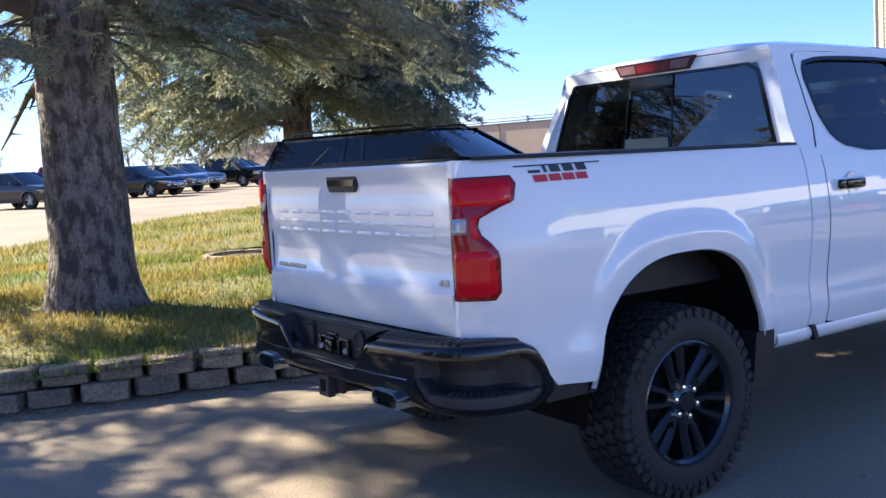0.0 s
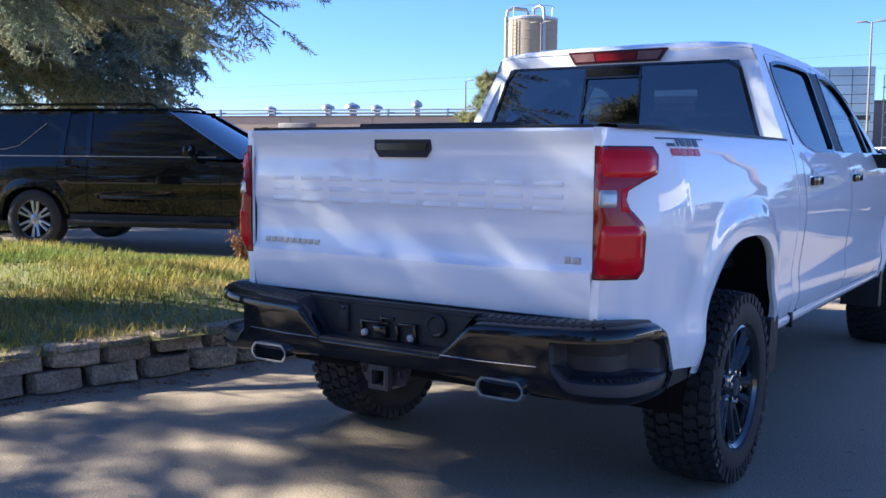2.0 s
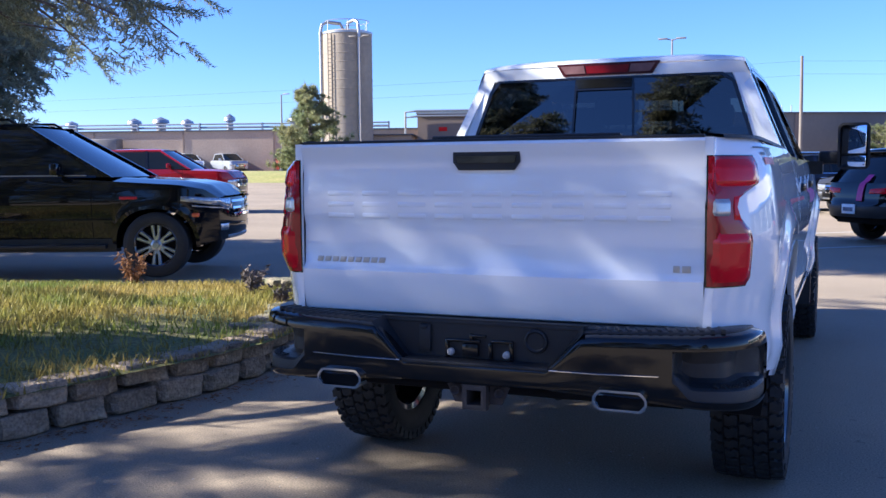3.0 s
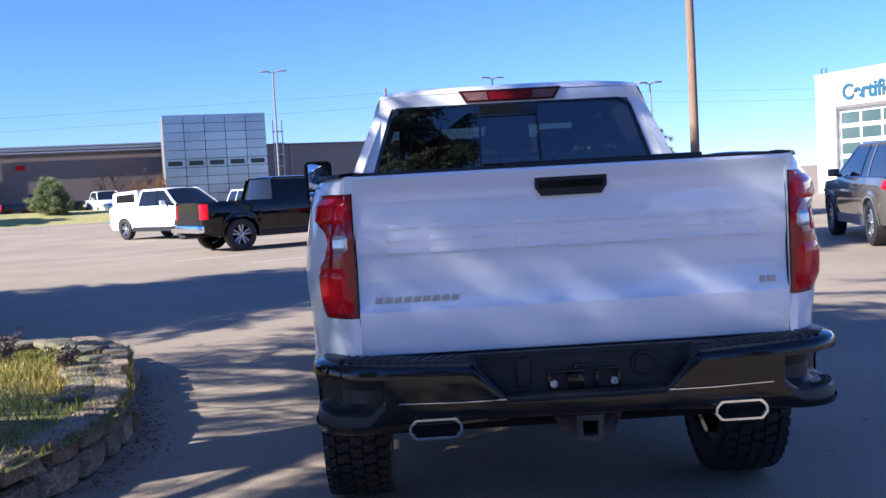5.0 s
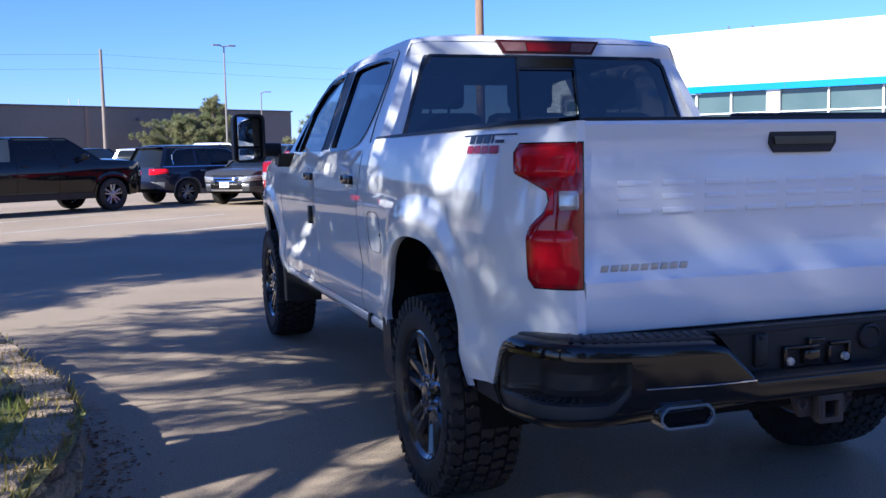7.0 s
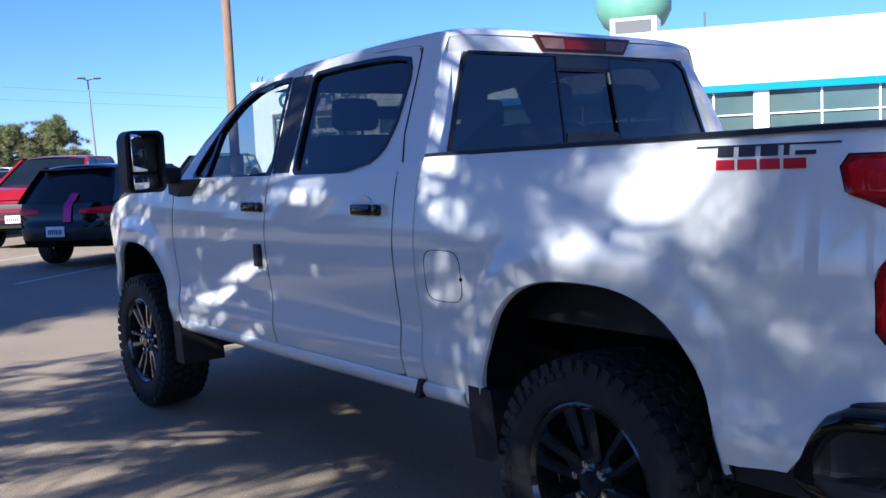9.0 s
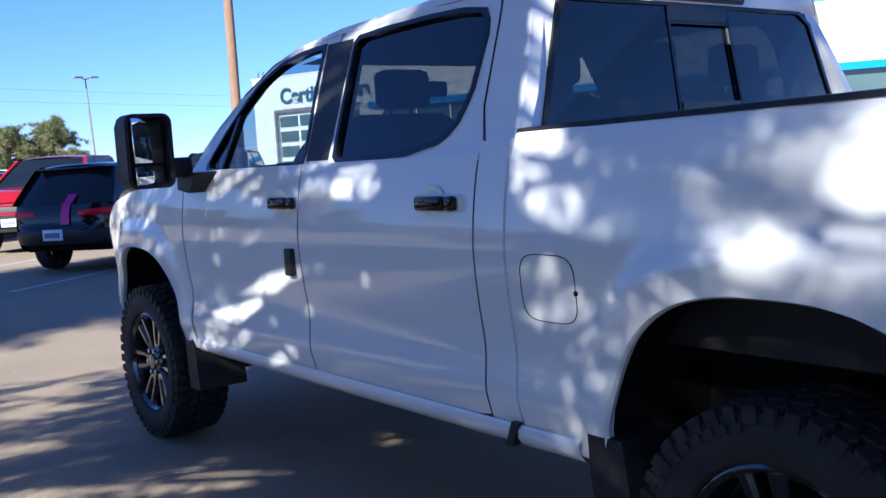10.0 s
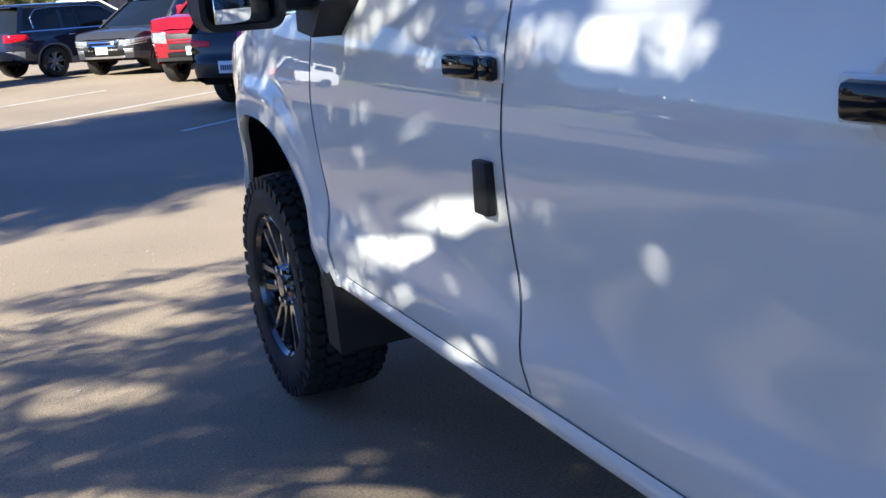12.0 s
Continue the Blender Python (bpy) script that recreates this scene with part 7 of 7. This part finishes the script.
light_pole("tall grey light pole on a concrete base", -27.2, 50.8, 9.5)
light_pole("tall grey light pole with twin heads", -7.65, 48.9, 8.0)
light_pole("tall grey light pole with twin heads", 4.72, 55.4, 7.75, az=20)
light_pole("slim grey light pole with two floodlights", 11.1, 41.5, 5.65, r=.05, az=30, lean_deg=-3)
light_pole("thin grey lamp post", -41.4, 64.4, 7.3, r=.09, heads=1, base=False)
light_pole("thin grey lamp post", 9.0, 70.0, 6.0, r=.06, heads=1, base=False)
for x, y, top, r, lab in ((5.33, 15.62, 9.0, .088, "bare brown wooden utility pole"), (-2.08, 70.0, 8.95, .13, "weathered wooden utility pole")):
    bm = bmesh.new()
    tube(bm, [(x, y, rise(x, y) - .2), (x, y, 4), (x - .02, y, top)], [r * 1.15, r, r * .75], 12)
    solid("utility_pole", bm, WEATHERED if y > 50 else WOODPOLE, lab, "utility pole", group="wooden poles")
for k, (a, b, z) in enumerate((((-140, 62), (-2.08, 70.0), 8.6), ((-140, 62), (-2.08, 70.0), 7.6), ((-2.08, 70.0), (120, 100), 8.6), ((-2.08, 70.0), (120, 100), 7.7))):
    bm = bmesh.new()
    tube(bm, [(a[0] + (b[0] - a[0]) * t, a[1] + (b[1] - a[1]) * t, z - 5.5 * t * (1 - t) * (.6 if k < 4 else .2)) for t in np.linspace(0, 1, 17)], .006, 4, cap=False)
    solid("power_cable", bm, CABLE, "thin dark overhead power cable", "cable", group="overhead cables")
for k in range(6):
    n0, t0 = 9.25 + 2.95 * k, 7.6 - .4 * k
    bm = bmesh.new()
    dx, dy = .79, .62
    o = Vector((dx * t0 - dy * n0, dy * t0 + dx * n0, .004))
    q = Vector((dx, dy, 0)) * 5.6
    e = Vector((-dy, dx, 0)) * .055
    n = 14
    sheet(bm, [[o + q * (i / n) - e, o + q * (i / n) + e] for i in range(n + 1)])
    solid("parking_line", bm, LINE, "worn white painted parking line on the asphalt", "marking", "structure")


# ---- buildings ----
def frame_of(p, d):
    """A frame on a wall: x along it, y into the building, z up."""
    d = Vector((d[0], d[1], 0)).normalized()
    return Matrix(((d.x, -d.y, 0, p[0]), (d.y, d.x, 0, p[1]), (0, 0, 1, rise(*p)), (0, 0, 0, 1)))


def letters(name, body, size, m, mat, parent):
    cu = bpy.data.curves.new(name, "FONT")
    cu.body, cu.size, cu.extrude, cu.offset = body, size, .03, .028
    tmp = new(name, cu)
    bpy.context.view_layer.update()
    me = bpy.data.meshes.new_from_object(tmp.evaluated_get(bpy.context.evaluated_depsgraph_get()))
    bpy.data.objects.remove(tmp)
    me.materials.clear()
    me.materials.append(mat)
    ob = new(name, me)
    ob.parent, ob.matrix_basis = parent, m
    return ob


def slab(parent, name, c, s, mat, label="", bevel=.0):
    bm = bmesh.new()
    box(bm, c, s, bevel)
    return part(name, bm, mat, parent, label)


def showroom():
    b = thing("showroom_building", "white showroom with a blue band over its windows", "building", frame_of((20.4, 33.95), (.55, -.83)))
    slab(b, "wall_upper", (13, 4, 5.0), (26, 8, 2.2), WHITE_WALL)
    slab(b, "roof_coping", (13, 4, 6.12), (26.1, 8.1, .06), WHITE_WALL)
    slab(b, "blue_band", (13, -.06, 3.77), (26.2, .24, .28), BLUE_BAND, "bright blue band")
    for k in range(1, 9):
        slab(b, "band_joint", (k * 2.9, -.184, 3.77), (.012, .012, .28), ROOFING)
    slab(b, "plinth", (13, .2, .15), (26, .3, .3), CONCRETE)
    slab(b, "inner_wall", (13, 4.5, 1.9), (26, .2, 3.8), HEADLINER)
    x, k = .05, 0
    widths = [.5, 1.5, 1.5, 1.5, .5, 1.9, 2.0, 1.6]
    while x < 25.4:
        w = widths[k % len(widths)]
        if w < .8:
            slab(b, "wall_pier", (x + w / 2, .1, 1.95), (w, .25, 3.36), WHITE_WALL)
        else:
            win = slab(b, "window", (x + w / 2, .16, 1.95), (w, .04, 3.3), SHOPGLASS)
            slab(win, "mullion", (x + w - .03, .10, 1.95), (.07, .14, 3.36), WHITE_WALL)
            slab(win, "transom", (x + w / 2, .10, 2.75), (w, .10, .05), WHITE_WALL)
        x, k = x + w, k + 1
    unit = slab(b, "roof_unit", (11.2, 3.0, 6.6), (1.9, 1.6, .95), WHITE_WALL)
    slab(unit, "grille", (11.2, 2.18, 6.6), (1.5, .03, .7), ROOFING)
    for s, h in ((14.2, .7), (3.2, .25), (4.2, .2)):
        bm = bmesh.new()
        tube(bm, [(s, .5, 6.1), (s, .5, 6.1 + h)], .04, 6)
        part("roof_vent", bm, ROOFING, b)
    w = thing("service_wing", "white service wing with a glazed garage door", "building", frame_of((18.9, 41.85), (.326, -.945)))
    for c, s in (((.7, .15, 2.75), (1.4, .3, 5.5)), ((7.6, .15, 2.75), (2.4, .3, 5.5)), ((3.9, .15, 4.68), (5.0, .3, 1.64))):
        slab(w, "wall", c, s, WHITE_WALL)
    slab(w, "roof", (4.4, 4, 5.35), (8.8, 7.6, .2), ROOFING)
    slab(w, "side_wall", (.15, 4, 2.75), (.3, 7.6, 5.5), WHITE_WALL)
    slab(w, "coping", (4.4, .15, 5.53), (8.9, .36, .06), WHITE_WALL)
    door = slab(w, "garage_door", (3.9, .20, 1.93), (5.0, .06, 3.86), WHITE_WALL)
    for r in range(5):
        for c in range(4):
            slab(door, "door_pane", (2.02 + c * 1.25, .155, .62 + r * .70), (1.10, .03, .50), SHOPGLASS)
    slab(w, "door_frame", (3.9, -.02, 3.92), (5.2, .06, .14), POLE_METAL)
    slab(w, "door_jamb", (1.36, -.02, 1.95), (.14, .06, 3.9), POLE_METAL)
    letters("sign_letters", "Certified Service", .98, pose(1.75, -.03, 4.26, 90), SIGN_BLUE, w)
    for s in (.25, .55):
        bm = bmesh.new()
        tube(bm, [(s, .2, 5.5), (s + .05, .1, 5.75), (s + .18, .05, 5.85)], .03, 6)
        part("roof_camera", bm, ROOFING, w)


def factory():
    f = thing("factory_building", "long low tan factory with pipes along its roof", "building", frame_of((-120, 46), (92, 31)))
    f.matrix_basis.translation.z = .7
    slab(f, "wall", (50, 6, 2.0), (100, 12, 4.0), TANBRICK)
    slab(f, "roof_edge", (50, 6, 4.06), (100.2, 12.2, .14), ROOFING)
    for k in range(12):
        slab(f, "wall_joint", (4 + k * 8.2, -.03, 2.0), (.12, .06, 4.0), BROWNWALL)
    for z, r in ((4.40, .10), (4.70, .07)):
        bm = bmesh.new()
        tube(bm, [(x, 1.2, z) for x in np.linspace(20, 88, 9)], r, 8)
        part("roof_pipe", bm, STEEL, f)
    for x in np.linspace(42, 88, 9):
        slab(f, "pipe_stand", (x, 1.2, 4.4), (.12, .3, .8), STEEL)
    for x, w, h in ((64, 1.1, 1.3), (66.5, 1.3, 1.4), (69, 1.0, 1.2), (73, .9, 1.6), (79, .9, 1.4), (58, 1.0, 1.1)):
        bm = bmesh.new()
        lathe(bm, [(4.1, w * .35), (4.1 + h * .55, w * .35), (4.1 + h * .6, w * .62), (4.1 + h * .8, w * .55), (4.1 + h, .05)], 14, "z", (x, 3, 0))
        part("roof_ventilator", bm, STEEL, f)
    slab(f, "wall_duct", (62.5, -.9, 2.1), (3.2, 1.6, 2.6), POLE_METAL, bevel=.1)
    slab(f, "doorway", (85.5, -.05, 1.3), (2.2, .1, 2.6), BROWNWALL)
    slab(f, "doorway", (52, -.05, 1.1), (1.2, .1, 2.2), BROWNWALL)
    slab(f, "lean_to", (87, -2, 1.9), (7, 4, 2.9), TANBRICK)
    slab(f, "lean_to_roof", (87, -2.1, 3.4), (7.4, 4.4, .12), ROOFING)
    t = thing("factory_hall", "taller tan factory hall beyond the lot", "building", frame_of((-33.2, 73.0), (13.5, 4.2)))
    slab(t, "wall", (8.2, 5, 2.6), (16.4, 10, 5.2), BROWNWALL)
    slab(t, "roof_edge", (8.2, 5, 5.27), (16.6, 10.2, .16), STEEL)
    slab(t, "wall_sign", (2.2, -.04, 3.9), (.7, .06, .35), RED_LENS)
    for z in (4.9, 5.35):
        bm = bmesh.new()
        tube(bm, [(-1, -.3, z - 2), (-1, -.3, z), (0, -.3, z + .1), (16, -.3, z + .1)], .10, 8)
        part("wall_pipe", bm, STEEL, t)
    s = thing("silo", "tall tan concrete silo with pipes over its top", "silo", pose(-36.9, 67.4, rise(-36.9, 67.4)))
    bm = bmesh.new()
    lathe(bm, [(0, 2.02), (11.5, 2.02), (11.5, 1.9), (11.75, 1.6), (11.9, .01)], 48, "z")
    part("shell", bm, SILO, s)
    for k in range(16):
        bm = bmesh.new()
        lathe(bm, [(.7 * k + .02, 2.02), (.7 * k + .04, 2.035), (.7 * k + .08, 2.035), (.7 * k + .10, 2.02)], 40, "z")
        part("hoop", bm, SILO, s)
    bm = bmesh.new()
    lathe(bm, [(11.45, 2.06), (11.62, 2.06), (11.62, 1.9)], 48, "z")
    part("rim", bm, STEEL, s)
    for dx, dy in ((-1.7, -1.35), (1.75, -1.3)):
        bm = bmesh.new()
        tube(bm, [(dx, dy, .2), (dx, dy, 11.6), (dx * .93, dy * .95, 12.25), (dx * .7, dy * .8, 12.45), (dx * .2, dy * .4, 12.35), (dx * .1, dy * .2, 11.8)], .13, 8)
        part("fill_pipe", bm, STEEL, s)
    bm = bmesh.new()
    for x in (-.62, -.30):
        tube(bm, [(x, -2.12, .5), (x, -2.12, 11.4)], .035, 5)
    for k in range(34):
        tube(bm, [(-.62, -2.12, .7 + k * .31), (-.30, -2.12, .7 + k * .31)], .02, 4)
    part("ladder", bm, RUSTY, s)
    bm = bmesh.new()
    for k in range(6):
        t0 = k / 6 * 2 * math.pi
        tube(bm, [(1.8 * math.cos(t0), 1.8 * math.sin(t0), 11.6), (1.8 * math.cos(t0), 1.8 * math.sin(t0), 12.5)], .03, 5)
    tube(bm, [(1.8 * math.cos(t0), 1.8 * math.sin(t0), 12.5) for t0 in np.linspace(0, 2 * math.pi, 25)], .03, 5, cap=False)
    part("railing", bm, STEEL, s)
    sh = thing("shed", "small pale open-fronted shed", "shed", frame_of((-38.5, 59.5), (.9, .42)))
    slab(sh, "back_wall", (1.2, 2.2, 1.1), (2.6, .1, 2.2), CONCRETE)
    for x in (0, 2.4):
        slab(sh, "side_wall", (x, 1.1, 1.1), (.1, 2.2, 2.2), CONCRETE)
    bm = bmesh.new()
    prism(bm, [(-.3, 2.2), (2.7, 2.2), (1.2, 2.75)], -.1, 2.4, "y")
    part("roof", bm, CONCRETE, sh)
    slab(sh, "floor_store", (1.2, 1.4, .5), (1.8, 1.2, 1.0), ROOFING)
    y = thing("loader", "small yellow loader beside the silo", "machine", pose(-31.5, 60.5, rise(-31.5, 60.5)))
    slab(y, "body", (0, 0, .8), (2.4, 1.3, .7), YELLOW, bevel=.1)
    slab(y, "cab", (.3, 0, 1.55), (1.0, 1.1, .8), ROOFING, bevel=.08)
    for dx in (-.8, .8):
        bm = bmesh.new()
        lathe(bm, [(-.75, .3), (-.7, .45), (.7, .45), (.75, .3)], 20, "y", (dx, 0, .45))
        part("wheel_pair", bm, RUBBER, y)


def grey_hall():
    g = thing("warehouse_building", "long windowless grey-clad warehouse", "building", frame_of((-22.05, 86.5), (93.5, 51.5)))
    L = 45.9
    slab(g, "wall", (L / 2, 10, 2.75), (L, 20, 5.5), GREYWALL)
    slab(g, "roof_edge", (L / 2, 10, 5.56), (L + .3, 20.3, .14), ROOFING)
    for k in range(5):
        slab(g, "wall_joint", (1.8 + k * 9.6, -.04, 2.75), (.35, .08, 5.5), BROWNWALL)
    for x in (4.4, 5.8, 20.4, 21.4):
        bm = bmesh.new()
        tube(bm, [(x, 2, 5.6), (x, 2, 6.4)], .05, 6)
        part("roof_vent", bm, STEEL, g)
    for x, z in ((10.4, 4.4), (26.4, 4.4)):
        slab(g, "wall_lamp", (x, -.12, z), (.3, .2, .25), ROOFING)
    slab(g, "wall_sign", (17.4, -.1, 1.3), (1.6, .08, 1.2), YELLOW, "pale yellow board")
    t = thing("panel_tower", "tall block clad in reflective blue-grey panels", "building", frame_of((-18.88, 69.7), (7.9, 2.4)))
    W, Ht = 7.72, 7.32
    slab(t, "core", (W / 2, 2.2, Ht / 2), (W - .1, 4.0, Ht - .1), GREYWALL)
    rows, cols = 11, 5
    for r in range(rows):
        for c in range(cols):
            w, h = W / cols, Ht / rows
            if r == 5:
                slab(t, "window", (w * (c + .5), .12, h * (r + .5)), (w * .68, .04, h * .50), CAR_GLASS)
                slab(t, "panel", (w * (c + .5), .14, h * (r + .5)), (w - .05, .03, h - .04), MIRRORPANEL)
            else:
                slab(t, "panel", (w * (c + .5), .12, h * (r + .5)), (w - .05, .06, h - .04), MIRRORPANEL)
    st = thing("stair_tower", "open steel stair beside the panelled block", "stair", frame_of((-11.0, 72.6), (7.9, 2.4)))
    for dx in (0, .7):
        slab(st, "post", (dx, .3, 3.4), (.07, .07, 6.8), STEEL)
    for k in range(7):
        slab(st, "landing", (.35, .3, .9 * k + .5), (.8, .8, .05), STEEL)


showroom()
factory()
grey_hall()

# water tower
wt = thing("water_tower", "green water tower far behind the showroom", "water tower", pose(161, 143, 0))
bm = bmesh.new()
lathe(bm, [(0, 3.0), (4, 1.9), (24, 1.8), (26, 2.2), (29.0, 6.4), (32.0, 8.0), (35, 8.0), (39, 5.6), (41, .1)], 40, "z")
part("tank", bm, TOWER, wt)

# verge beyond the lot
bm = bmesh.new()
pts = [(-150, 20), (-110, 31), (-60, 50), (-24, 64.5), (-14, 67.5)]
line = [(a[0] + (b[0] - a[0]) * t, a[1] + (b[1] - a[1]) * t) for a, b in zip(pts, pts[1:]) for t in np.linspace(0, .95, 10)]
sheet(bm, [[(x + 4 - k * 3.5, y - 9 + k * 10, rise(x + 4 - k * 3.5, y - 9 + k * 10) - .03 + .60 * math.sin(min(1, k * 1.3) * math.pi / 2)) for k in np.linspace(0, 1, 9)] for x, y in line])
solid("grass_verge", bm, VERGE, "dry green-yellow verge along the far side of the lot", "grass", "structure")
